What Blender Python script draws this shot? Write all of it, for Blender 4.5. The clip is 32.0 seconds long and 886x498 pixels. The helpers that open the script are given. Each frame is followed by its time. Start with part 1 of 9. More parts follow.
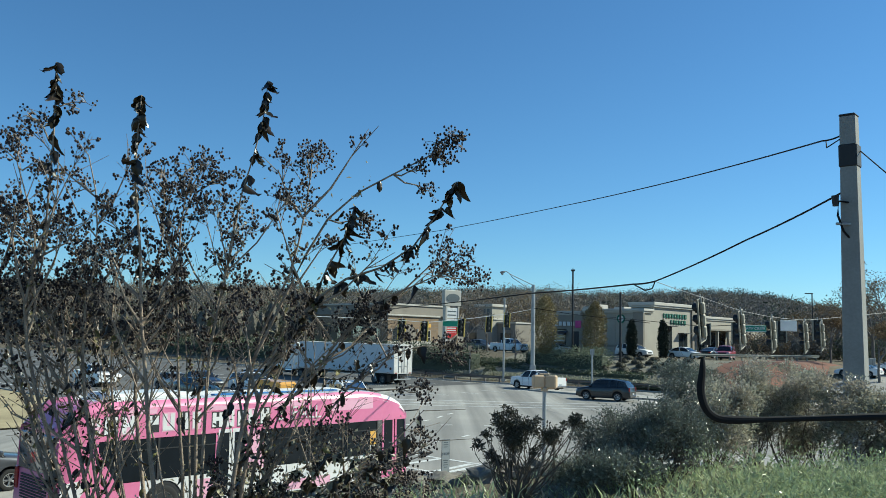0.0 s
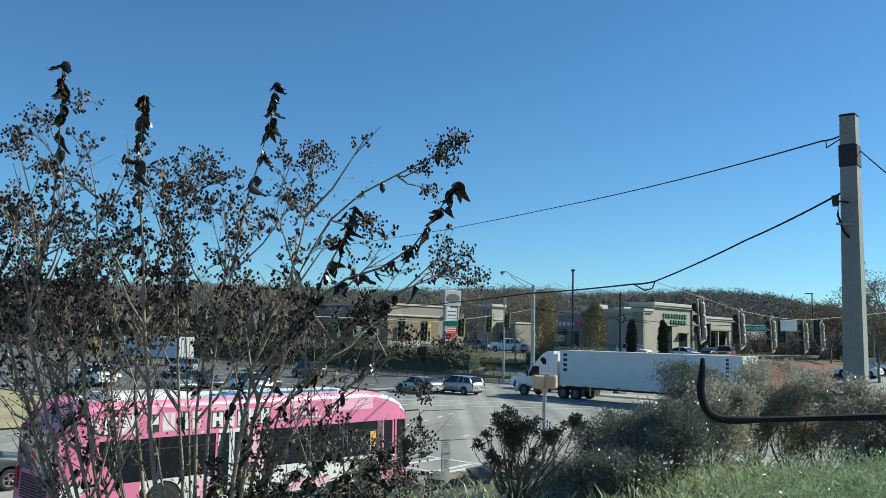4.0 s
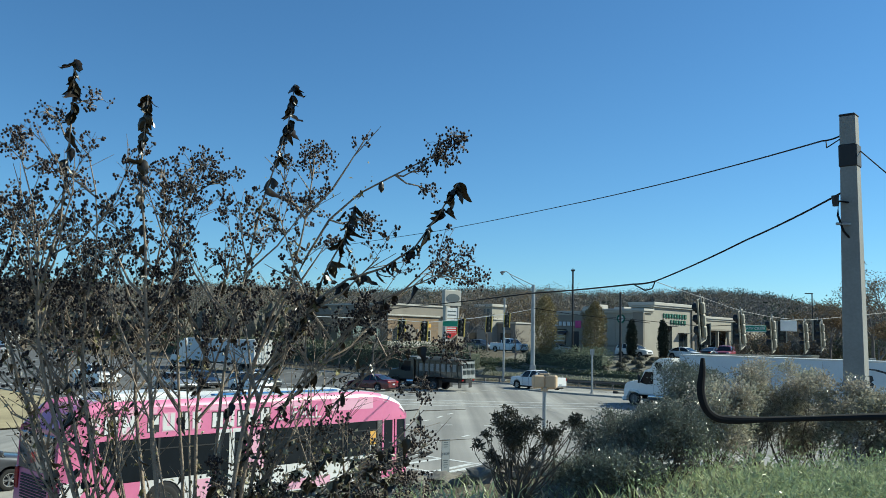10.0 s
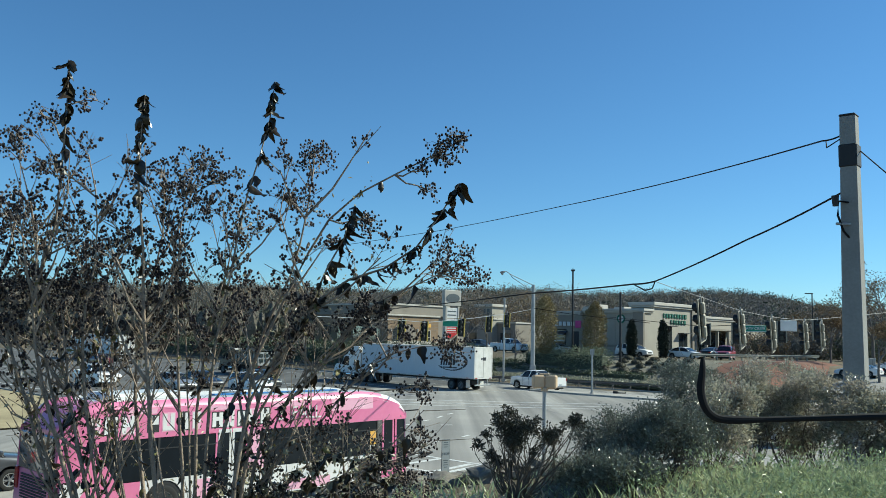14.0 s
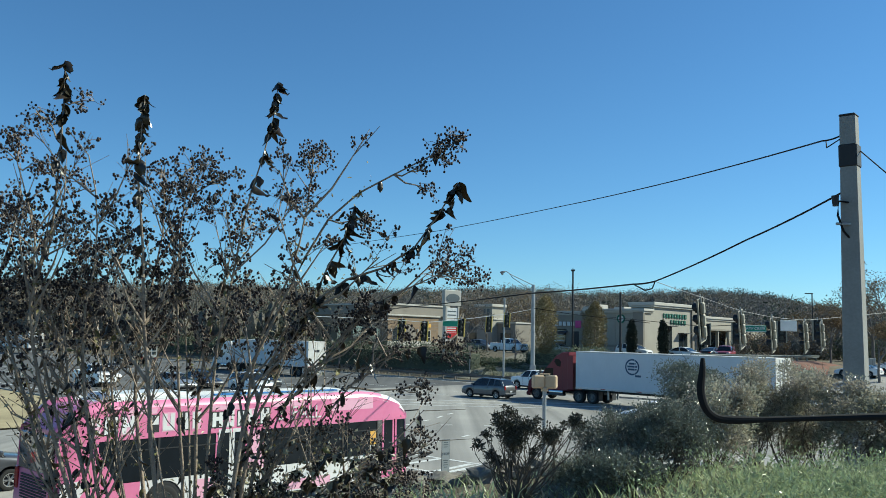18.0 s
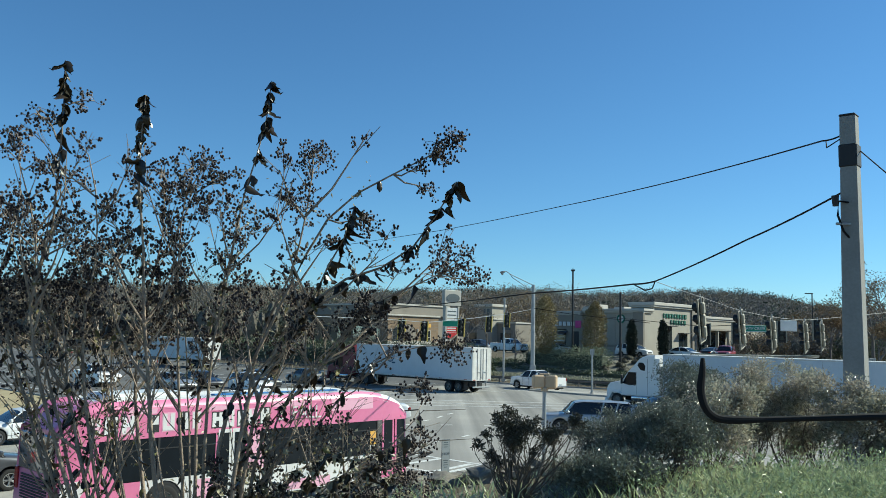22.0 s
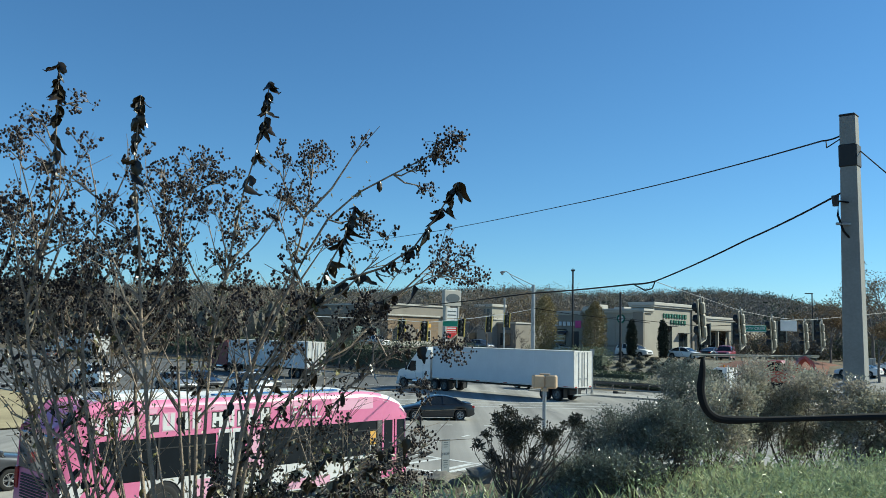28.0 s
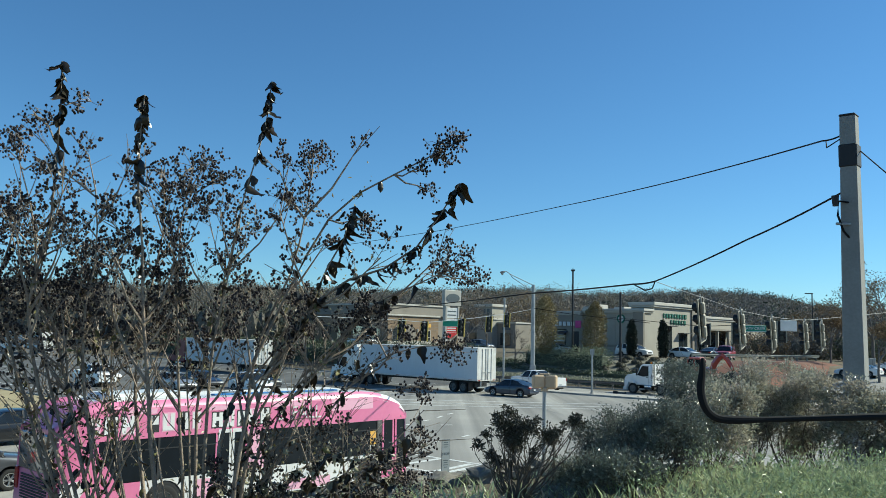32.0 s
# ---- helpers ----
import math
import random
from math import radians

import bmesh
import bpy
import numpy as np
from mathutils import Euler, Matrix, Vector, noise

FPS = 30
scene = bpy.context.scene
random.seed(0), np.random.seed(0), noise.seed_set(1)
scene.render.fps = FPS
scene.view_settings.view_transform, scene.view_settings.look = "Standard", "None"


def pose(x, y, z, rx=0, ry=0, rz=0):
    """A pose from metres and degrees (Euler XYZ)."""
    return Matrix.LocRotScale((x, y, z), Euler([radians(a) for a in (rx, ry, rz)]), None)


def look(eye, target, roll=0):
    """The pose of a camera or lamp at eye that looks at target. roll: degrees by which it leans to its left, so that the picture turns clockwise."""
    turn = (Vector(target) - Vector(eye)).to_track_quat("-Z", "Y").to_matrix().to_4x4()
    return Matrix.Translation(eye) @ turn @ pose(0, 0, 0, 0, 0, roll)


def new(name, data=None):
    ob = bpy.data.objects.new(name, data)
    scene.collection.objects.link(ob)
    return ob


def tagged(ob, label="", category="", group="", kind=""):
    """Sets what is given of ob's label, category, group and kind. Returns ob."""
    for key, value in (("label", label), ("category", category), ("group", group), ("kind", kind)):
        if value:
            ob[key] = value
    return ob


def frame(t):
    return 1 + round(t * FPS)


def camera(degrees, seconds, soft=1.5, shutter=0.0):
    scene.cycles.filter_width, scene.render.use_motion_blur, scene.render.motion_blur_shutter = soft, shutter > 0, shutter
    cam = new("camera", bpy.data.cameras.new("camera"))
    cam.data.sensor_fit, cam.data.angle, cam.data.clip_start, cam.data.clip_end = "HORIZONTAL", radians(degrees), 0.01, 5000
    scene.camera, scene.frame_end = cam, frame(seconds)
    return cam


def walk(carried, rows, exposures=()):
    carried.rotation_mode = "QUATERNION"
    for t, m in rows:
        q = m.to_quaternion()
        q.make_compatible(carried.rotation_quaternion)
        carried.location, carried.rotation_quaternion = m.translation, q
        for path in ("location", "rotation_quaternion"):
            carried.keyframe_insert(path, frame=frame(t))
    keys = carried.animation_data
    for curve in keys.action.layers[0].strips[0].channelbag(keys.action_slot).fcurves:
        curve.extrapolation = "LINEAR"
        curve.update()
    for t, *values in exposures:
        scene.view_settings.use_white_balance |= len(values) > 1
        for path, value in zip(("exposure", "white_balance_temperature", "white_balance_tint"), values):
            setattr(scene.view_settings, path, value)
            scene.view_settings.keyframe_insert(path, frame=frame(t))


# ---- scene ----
cam = camera(56.26, 32.0, soft=0.45)
EYE = (0.0, 0.0, 5.06)
VIEW = Matrix.Translation(EYE) @ pose(0, 0, 0, 96.02, 0, 0) @ pose(0, 0, 0, 0, 0, 1.346)
walk(cam, [(0.0, VIEW), (32.0, VIEW)])

# ---- light ----
SUN_EL, SUN_AZ = radians(36), Vector((1.0, 0.22))
world = bpy.data.worlds.new("sky")
scene.world = world
world.use_nodes = True
wn = world.node_tree.nodes
sky = wn.new("ShaderNodeTexSky")
sky.sky_type, sky.sun_disc = "NISHITA", False
sky.sun_elevation = SUN_EL
sky.sun_rotation = math.atan2(SUN_AZ.x, SUN_AZ.y)
sky.altitude, sky.air_density, sky.dust_density, sky.ozone_density = 500, 1.0, 0.0, 4.5
tone = wn.new("ShaderNodeMix")
tone.data_type, tone.blend_type = "RGBA", "MULTIPLY"
tone.inputs[0].default_value, tone.inputs[7].default_value = 1.0, (0.79, 0.98, 1.12, 1)
world.node_tree.links.new(sky.outputs[0], tone.inputs[6])
world.node_tree.links.new(tone.outputs[2], wn["Background"].inputs[0])
wn["Background"].inputs[1].default_value = 0.083
sun_lamp = new("sun", bpy.data.lights.new("sun", "SUN"))
sun_lamp.data.energy, sun_lamp.data.angle, sun_lamp.data.color = 5.1, radians(0.53), (1.0, 0.90, 0.75)
az = SUN_AZ.normalized()
sun_lamp.matrix_basis = look((0, 0, 60), Vector((0, 0, 60)) - Vector((az.x * math.cos(SUN_EL), az.y * math.cos(SUN_EL), math.sin(SUN_EL))))
scene.view_settings.exposure = 0.42
scene.view_settings.use_white_balance = True
scene.view_settings.white_balance_temperature, scene.view_settings.white_balance_tint = 5950, -6
# ---- plan: n runs across the parkway, away from the camera; m runs along it, to the far end ----
N, M = Vector((0.697, 0.717)), Vector((-0.717, 0.697))
ROAD_TURN = 135.8          # heading, in degrees, of the traffic on the far side of the parkway


def place(n, m, z=0.0):
    p = N * n + M * m
    return Vector((p.x, p.y, z))


def sstep(a, b, x):
    t = min(1.0, max(0.0, (x - a) / (b - a)))
    return t * t * (3 - 2 * t)


def lerp(table, x):
    """Piecewise linear through (x, value) pairs."""
    if x <= table[0][0]:
        return table[0][1]
    for (a, u), (b, v) in zip(table, table[1:]):
        if x <= b:
            return u + (v - u) * (x - a) / (b - a)
    return table[-1][1]


def edge(m):
    """The far edge of the parkway; it widens towards the near end."""
    return 70.0 + 0.19 * min(48.0, max(0.0, 66.0 - m))


def height(x, y):
    """The ground: the lot by the camera, the bank, the flat crossing, the planted slope, the shops' lot, the hills."""
    n, m = N.x * x + N.y * y, M.x * x + M.y * y
    z = 0.0
    d = min(23.5 - n, 19.6 - m)
    if d > 0:
        z = 3.3 * sstep(1.5, 14.5, d) + 0.12 * sstep(0, 0.5, d)
    z += 0.22 * sstep(1.0, 3.0, x) * sstep(3.5, 6, y) * (1 - sstep(9.5, 13, y))
    e = edge(m)
    if n > e + 0.3:
        z = 2.88 * sstep(e + 1.4, min(e + 20, 91.5), n)
        # a drive rises more gently past the end of the bank
        low = 1.9 * sstep(e + 3, 108, n) + 0.98 * sstep(108, 150, n)
        z = low + (z - low) * sstep(33.0, 39.5, m) + 0.15 * sstep(e + 0.3, e + 1.2, n)
    r = math.hypot(x, y)
    if r > 190 and n > 70:
        side = x / max(1.0, abs(y))
        ridge = 20.5 + 1.6 * math.sin(x * 0.013 + 1.0) + 1.1 * math.sin(x * 0.041) + 3.0 * sstep(0.15, 0.3, side) - 10.5 * sstep(0.33, 0.50, side)
        z += sstep(195, 560, r) * ridge * sstep(70, 170, n)
    return z


# ---- mesh tools ----
class Geo:
    """Vertices and faces of one mesh."""

    def __init__(self):
        self.v, self.f = [], []

    def add(self, vs, fs):
        k = len(self.v)
        self.v += [tuple(p) for p in vs]
        self.f += [tuple(i + k for i in f) for f in fs]
        return self

    def box(self, x0, x1, y0, y1, z0, z1, c=0.0, m=None):
        """A box with chamfered edges of width c."""
        lo, hi = (min(x0, x1), min(y0, y1), min(z0, z1)), (max(x0, x1), max(y0, y1), max(z0, z1))
        c = min(c, *(0.45 * (b - a) for a, b in zip(lo, hi)))
        if c <= 0:
            vs = [(x, y, z) for x in (lo[0], hi[0]) for y in (lo[1], hi[1]) for z in (lo[2], hi[2])]
            fs = [(0, 1, 3, 2), (4, 6, 7, 5), (0, 4, 5, 1), (2, 3, 7, 6), (0, 2, 6, 4), (1, 5, 7, 3)]
        else:
            vs, fs, idx = [], [], {}
            for i in (0, 1):
                for j in (0, 1):
                    for k in (0, 1):
                        s = (i, j, k)
                        p = [hi[a] if s[a] else lo[a] for a in range(3)]
                        for ax in range(3):
                            q = [p[a] if a == ax else p[a] + (-c if s[a] else c) for a in range(3)]
                            idx[(s, ax)] = len(vs)
                            vs.append(q)
                        fs.append((idx[(s, 0)], idx[(s, 1)], idx[(s, 2)]))
            for ax in range(3):
                a, b = [k for k in range(3) if k != ax]
                for e in (0, 1):
                    def cor(u, w):
                        s = [0, 0, 0]
                        s[ax], s[a], s[b] = e, u, w
                        return tuple(s)
                    fs.append(tuple(idx[(cor(u, w), ax)] for u, w in ((0, 0), (1, 0), (1, 1), (0, 1))))
            for ax in range(3):
                a, b = [k for k in range(3) if k != ax]
                for u in (0, 1):
                    for w in (0, 1):
                        s0, s1 = [0, 0, 0], [0, 0, 0]
                        s0[a], s0[b], s1[a], s1[b], s1[ax] = u, w, u, w, 1
                        s0, s1 = tuple(s0), tuple(s1)
                        fs.append((idx[(s0, a)], idx[(s1, a)], idx[(s1, b)], idx[(s0, b)]))
        if m is not None:
            vs = [m @ Vector(p) for p in vs]
        return self.add(vs, fs)

    def tube(self, pts, radii, seg=8, cap=True):
        """A tube along points, with a radius at each."""
        pts = [Vector(p) for p in pts]
        if not isinstance(radii, (list, tuple)):
            radii = [radii] * len(pts)
        vs, fs = [], []
        for i, p in enumerate(pts):
            d = (pts[min(i + 1, len(pts) - 1)] - pts[max(i - 1, 0)])
            d = d.normalized() if d.length > 1e-9 else Vector((0, 0, 1))
            a = d.cross(Vector((0, 0, 1)) if abs(d.z) < 0.9 else Vector((1, 0, 0))).normalized()
            b = d.cross(a)
            for k in range(seg):
                t = 2 * math.pi * k / seg
                vs.append(p + (a * math.cos(t) + b * math.sin(t)) * radii[i])
        for i in range(len(pts) - 1):
            for k in range(seg):
                j = (k + 1) % seg
                fs.append((i * seg + k, i * seg + j, (i + 1) * seg + j, (i + 1) * seg + k))
        if cap:
            fs.append(tuple(range(seg - 1, -1, -1)))
            fs.append(tuple(range((len(pts) - 1) * seg, len(pts) * seg)))
        return self.add(vs, fs)

    def prism(self, prof, y0, y1, c=0.0):
        """A side outline in x and z, from y0 to y1, its rims chamfered by c."""
        cx, cz = sum(p[0] for p in prof) / len(prof), sum(p[1] for p in prof) / len(prof)
        size = max(max(abs(p[0] - cx) for p in prof), max(abs(p[1] - cz) for p in prof))
        k = 1 - c / size
        small = [(cx + (x - cx) * k, cz + (z - cz) * k) for x, z in prof]
        rings = [(prof, y0), (prof, y1)] if c <= 0 else [(small, y0), (prof, y0 + c), (prof, y1 - c), (small, y1)]
        n = len(prof)
        vs = [(x, y, z) for ring, y in rings for x, z in ring]
        fs = [(r * n + i, r * n + (i + 1) % n, (r + 1) * n + (i + 1) % n, (r + 1) * n + i) for r in range(len(rings) - 1) for i in range(n)]
        fs += [tuple(range(n - 1, -1, -1)), tuple(range((len(rings) - 1) * n, len(rings) * n))]
        return self.add(vs, fs)

    def loft(self, rings, closed=False, cap=False):
        """Faces between rows of points of equal length."""
        n = len(rings[0])
        vs = [p for r in rings for p in r]
        fs = []
        for r in range(len(rings) - 1):
            for i in range(n if closed else n - 1):
                j = (i + 1) % n
                fs.append((r * n + i, r * n + j, (r + 1) * n + j, (r + 1) * n + i))
        if cap:
            fs += [tuple(range(n - 1, -1, -1)), tuple(range((len(rings) - 1) * n, len(rings) * n))]
        return self.add(vs, fs)

    def turned(self, m):
        self.v = [tuple(m @ Vector(p)) for p in self.v]
        return self


def mesh_of(geo, name, material, smooth=35):
    me = bpy.data.meshes.new(name)
    me.from_pydata(geo.v, [], geo.f)
    if material:
        me.materials.append(material)
    if smooth:
        me.polygons.foreach_set("use_smooth", [True] * len(me.polygons))
        me.set_sharp_from_angle(angle=radians(smooth))
    me.update()
    return me


def thing(name, label, category, m=None, group="", kind="", geo=None, material=None, smooth=35):
    """A top-level object: an Empty at its base, or one mesh."""
    ob = new(name, mesh_of(geo, name, material, smooth) if geo else None)
    if m is not None:
        ob.matrix_basis = m
    return tagged(ob, label, category, group, kind)


def part(name, geo, material, parent, label="", m=None, smooth=35, kind=""):
    """One mesh under a thing or a part. geo may be a mesh that is shared."""
    me = geo if isinstance(geo, bpy.types.Mesh) else mesh_of(geo, name, material, smooth)
    ob = new(name, me)
    ob.parent = parent
    if m is not None:
        ob.matrix_basis = m
    return tagged(ob, label, kind=kind)


def text_on(parent, words, size, m, material):
    cu = bpy.data.curves.new("words", "FONT")
    cu.body, cu.size, cu.align_x, cu.align_y, cu.extrude = words, size, "CENTER", "CENTER", 0.002
    cu.materials.append(material)
    ob = new("lettering", cu)
    ob.parent = parent
    ob.matrix_basis = m
    return ob


# ---- materials ----
def mat(name, col, rough=0.6, metal=0.0, col2=None, scale=3.0, fine=40.0, bump=0.0, coat=0.0, trans=0.0, glow=None, mixing=0.5, contrast=0.25, leafy=0.0, vary=0.0, bump_scale=None, streak=0.0):
    """Two tones mixed by noise at a coarse and a fine scale, in metres, with relief."""
    ma = bpy.data.materials.new(name)
    ma.use_nodes = True
    nt = ma.node_tree
    nd, ln = nt.nodes, nt.links
    b = nd["Principled BSDF"]
    b.inputs["Roughness"].default_value = rough
    b.inputs["Metallic"].default_value = metal
    b.inputs["Coat Weight"].default_value = coat
    b.inputs["Coat Roughness"].default_value = 0.05
    b.inputs["Transmission Weight"].default_value = trans
    col2 = col2 or tuple(c * 0.78 for c in col)
    tc = nd.new("ShaderNodeTexCoord")
    n1, n2 = nd.new("ShaderNodeTexNoise"), nd.new("ShaderNodeTexNoise")
    n1.inputs["Scale"].default_value, n2.inputs["Scale"].default_value = scale, fine
    n1.inputs["Detail"].default_value, n2.inputs["Detail"].default_value = 4, 3
    for q in (n1, n2):
        ln.new(tc.outputs["Object"], q.inputs["Vector"])
    add = nd.new("ShaderNodeMath")
    add.operation = "MULTIPLY_ADD"
    ln.new(n2.outputs[0], add.inputs[0])
    add.inputs[1].default_value = 0.5
    ln.new(n1.outputs[0], add.inputs[2])
    ramp = nd.new("ShaderNodeMapRange")
    ramp.inputs[1].default_value, ramp.inputs[2].default_value = 0.75 - contrast, 0.75 + contrast
    ln.new(add.outputs[0], ramp.inputs[0])
    mix = nd.new("ShaderNodeMix")
    mix.data_type = "RGBA"
    mix.inputs[6].default_value, mix.inputs[7].default_value = (*col2, 1), (*col, 1)
    ln.new(ramp.outputs[0], mix.inputs[0])
    out = mix.outputs[2]
    if streak:
        mp, n4 = nd.new("ShaderNodeMapping"), nd.new("ShaderNodeTexNoise")
        mp.vector_type = "POINT"
        mp.inputs["Rotation"].default_value = (0, 0, radians(-45.8))
        mp.inputs["Scale"].default_value = (0.75, 0.018, 1)
        n4.inputs["Scale"].default_value, n4.inputs["Detail"].default_value = 1.0, 5
        ln.new(tc.outputs["Object"], mp.inputs[0])
        ln.new(mp.outputs[0], n4.inputs["Vector"])
        m4 = nd.new("ShaderNodeMapRange")
        m4.inputs[1].default_value, m4.inputs[2].default_value = 0.34, 0.66
        m4.inputs[3].default_value, m4.inputs[4].default_value = 1 - streak, 1 + streak
        ln.new(n4.outputs[0], m4.inputs[0])
        h4 = nd.new("ShaderNodeHueSaturation")
        ln.new(out, h4.inputs["Color"])
        ln.new(m4.outputs[0], h4.inputs["Value"])
        out = h4.outputs[0]
    if vary:
        geo, info = nd.new("ShaderNodeNewGeometry"), nd.new("ShaderNodeObjectInfo")
        s = nd.new("ShaderNodeMath")
        s.operation = "ADD"
        ln.new(geo.outputs["Random Per Island"], s.inputs[0])
        ln.new(info.outputs["Random"], s.inputs[1])
        mr = nd.new("ShaderNodeMapRange")
        mr.inputs[2].default_value = 2.0
        mr.inputs[3].default_value, mr.inputs[4].default_value = 1 - vary, 1 + vary
        ln.new(s.outputs[0], mr.inputs[0])
        hsv = nd.new("ShaderNodeHueSaturation")
        ln.new(out, hsv.inputs["Color"])
        ln.new(mr.outputs[0], hsv.inputs["Value"])
        out = hsv.outputs[0]
    ln.new(out, b.inputs["Base Color"])
    rr = nd.new("ShaderNodeMapRange")
    rr.inputs[3].default_value, rr.inputs[4].default_value = rough * 0.85, min(1, rough * 1.15)
    ln.new(n1.outputs[0], rr.inputs[0])
    ln.new(rr.outputs[0], b.inputs["Roughness"])
    if bump:
        bp = nd.new("ShaderNodeBump")
        bp.inputs["Strength"].default_value, bp.inputs["Distance"].default_value = min(1.0, bump), 0.02
        if bump_scale:
            n3 = nd.new("ShaderNodeTexNoise")
            n3.inputs["Scale"].default_value = bump_scale
            ln.new(tc.outputs["Object"], n3.inputs["Vector"])
            ln.new(n3.outputs[0], bp.inputs["Height"])
        else:
            ln.new(n2.outputs[0], bp.inputs["Height"])
        ln.new(bp.outputs[0], b.inputs["Normal"])
    if glow:
        b.inputs["Emission Color"].default_value = (*glow[:3], 1)
        b.inputs["Emission Strength"].default_value = glow[3]
    if leafy:
        tr, mx = nd.new("ShaderNodeBsdfTranslucent"), nd.new("ShaderNodeMixShader")
        ln.new(out, tr.inputs[0])
        mx.inputs[0].default_value = leafy
        ln.new(b.outputs[0], mx.inputs[1])
        ln.new(tr.outputs[0], mx.inputs[2])
        ln.new(mx.outputs[0], nd["Material Output"].inputs[0])
    return ma


def paint(name, col, flake=0.0):
    return mat(name, col, 0.35, flake, tuple(c * 0.9 for c in col), 1.5, 25, coat=0.7, contrast=0.5)


ASPHALT = mat("asphalt", (0.31, 0.295, 0.265), 0.85, col2=(0.22, 0.212, 0.195), scale=0.12, fine=60, bump=0.25, contrast=0.22, streak=0.28)
LINE = mat("road paint", (0.74, 0.74, 0.70), 0.6, col2=(0.52, 0.52, 0.50), scale=2.5, fine=30, contrast=0.2)
CONCRETE = mat("concrete", (0.42, 0.40, 0.36), 0.85, col2=(0.30, 0.285, 0.26), scale=0.9, fine=35, bump=0.2)
EARTH = mat("dry ground", (0.16, 0.125, 0.08), 0.95, col2=(0.075, 0.065, 0.035), scale=0.5, fine=14, bump=0.6)
CLAY = mat("red clay", (0.20, 0.085, 0.05), 0.95, col2=(0.12, 0.06, 0.04), scale=0.6, fine=14, bump=0.5)
TYRE = mat("tyre rubber", (0.022, 0.022, 0.022), 0.85, scale=8, fine=60)
RIM = mat("alloy", (0.50, 0.50, 0.50), 0.35, 0.8)
TRUCK_RIM = mat("dull truck rim", (0.20, 0.20, 0.195), 0.55, 0.4, col2=(0.12, 0.12, 0.115), scale=6, fine=30)
DARK = mat("black plastic", (0.018, 0.018, 0.02), 0.6)
CAB_GLASS = mat("dark cab glass", (0.012, 0.016, 0.021), 0.08)
CAB_GLASS.node_tree.nodes["Principled BSDF"].inputs["Specular IOR Level"].default_value = 0.2
GLASS = mat("tinted glass", (0.025, 0.03, 0.034), 0.06, coat=0.3, trans=0.35)
CHROME = mat("chrome", (0.62, 0.62, 0.62), 0.16, 1.0)
STEEL = mat("galvanised steel", (0.42, 0.43, 0.43), 0.5, 0.6, col2=(0.27, 0.28, 0.28), scale=2, fine=25)
LAMP_RED = mat("red lens", (0.35, 0.02, 0.02), 0.15, coat=0.5)
LAMP_CLEAR = mat("clear lens", (0.62, 0.64, 0.66), 0.12, coat=0.5)
LAMP_AMBER = mat("amber lens", (0.55, 0.2, 0.02), 0.15, coat=0.5)
P_WHITE = paint("white paint", (0.78, 0.78, 0.77))
P_SILVER = paint("silver paint", (0.42, 0.43, 0.44), 0.5)
P_GREY = paint("grey paint", (0.10, 0.105, 0.115), 0.4)
P_BLACK = paint("black paint", (0.006, 0.006, 0.007))
P_DARKBLUE = paint("dark blue paint", (0.02, 0.03, 0.055), 0.2)
P_TEAL = paint("dark teal paint", (0.015, 0.035, 0.045), 0.2)
P_RED = paint("dark red paint", (0.10, 0.006, 0.010), 0.1)
P_TRUCK_RED = mat("truck red paint", (0.15, 0.008, 0.022), 0.5, 0.0, (0.12, 0.007, 0.018), 1.5, 25, coat=0.12, contrast=0.5)
P_ORANGE = paint("orange-red machine paint", (0.38, 0.07, 0.045))
P_YELLOW = paint("yellow machine paint", (0.62, 0.36, 0.02))
BOX_WHITE = mat("trailer skin", (0.58, 0.62, 0.66), 0.42, col2=(0.49, 0.53, 0.57), scale=0.8, fine=9, contrast=0.4)
DOOR_WHITE = mat("trailer door", (0.70, 0.69, 0.66), 0.5, col2=(0.50, 0.48, 0.44), scale=1.6, fine=12, contrast=0.35)
LOGO_DARK = mat("logo ink", (0.02, 0.022, 0.03), 0.5)
LOGO_BLUE = mat("blue logo ink", (0.015, 0.06, 0.14), 0.5)
# ---- ground, roads ----
def ground_sheet():
    """One sheet, fine near the camera, coarse towards the horizon."""
    g = Geo()
    rads, nseg = [0.0], 160
    r = 0.8
    while r < 1500:
        rads.append(r)
        r *= 1.045 if r < 250 else 1.12
    rads.append(2400)
    g.v.append((0, 0, height(0, 0)))
    for r in rads[1:]:
        for k in range(nseg):
            a = 2 * math.pi * k / nseg
            x, y = r * math.cos(a), r * math.sin(a)
            z = height(x, y) - 0.02
            if 4 < r < 60 and height(x, y) > 0.3:
                z += 0.12 * noise.noise((x * 0.7, y * 0.7, 0)) * min(1, height(x, y))
            g.v.append((x, y, z))
    for k in range(nseg):
        g.f.append((0, 1 + k, 1 + (k + 1) % nseg))
    for i in range(len(rads) - 2):
        for k in range(nseg):
            j = (k + 1) % nseg
            g.f.append((1 + i * nseg + k, 1 + (i + 1) * nseg + k, 1 + (i + 1) * nseg + j, 1 + i * nseg + j))
    return thing("ground", "dry earth and leaf litter on a planted bank", "ground", kind="structure", geo=g, material=EARTH, smooth=80)


def strip(name, label, n0, n1, m0, m1, z, material, category="road", step=12.0):
    """A flat sheet with its sides along the plan's axes."""
    g = Geo()
    a, b = max(1, int((n1 - n0) / step)), max(1, int((m1 - m0) / step))
    rows = [[place(n0 + (n1 - n0) * i / a, m0 + (m1 - m0) * j / b, z) for j in range(b + 1)] for i in range(a + 1)]
    g.loft(rows)
    return thing(name, label, category, kind="structure", geo=g, material=material)


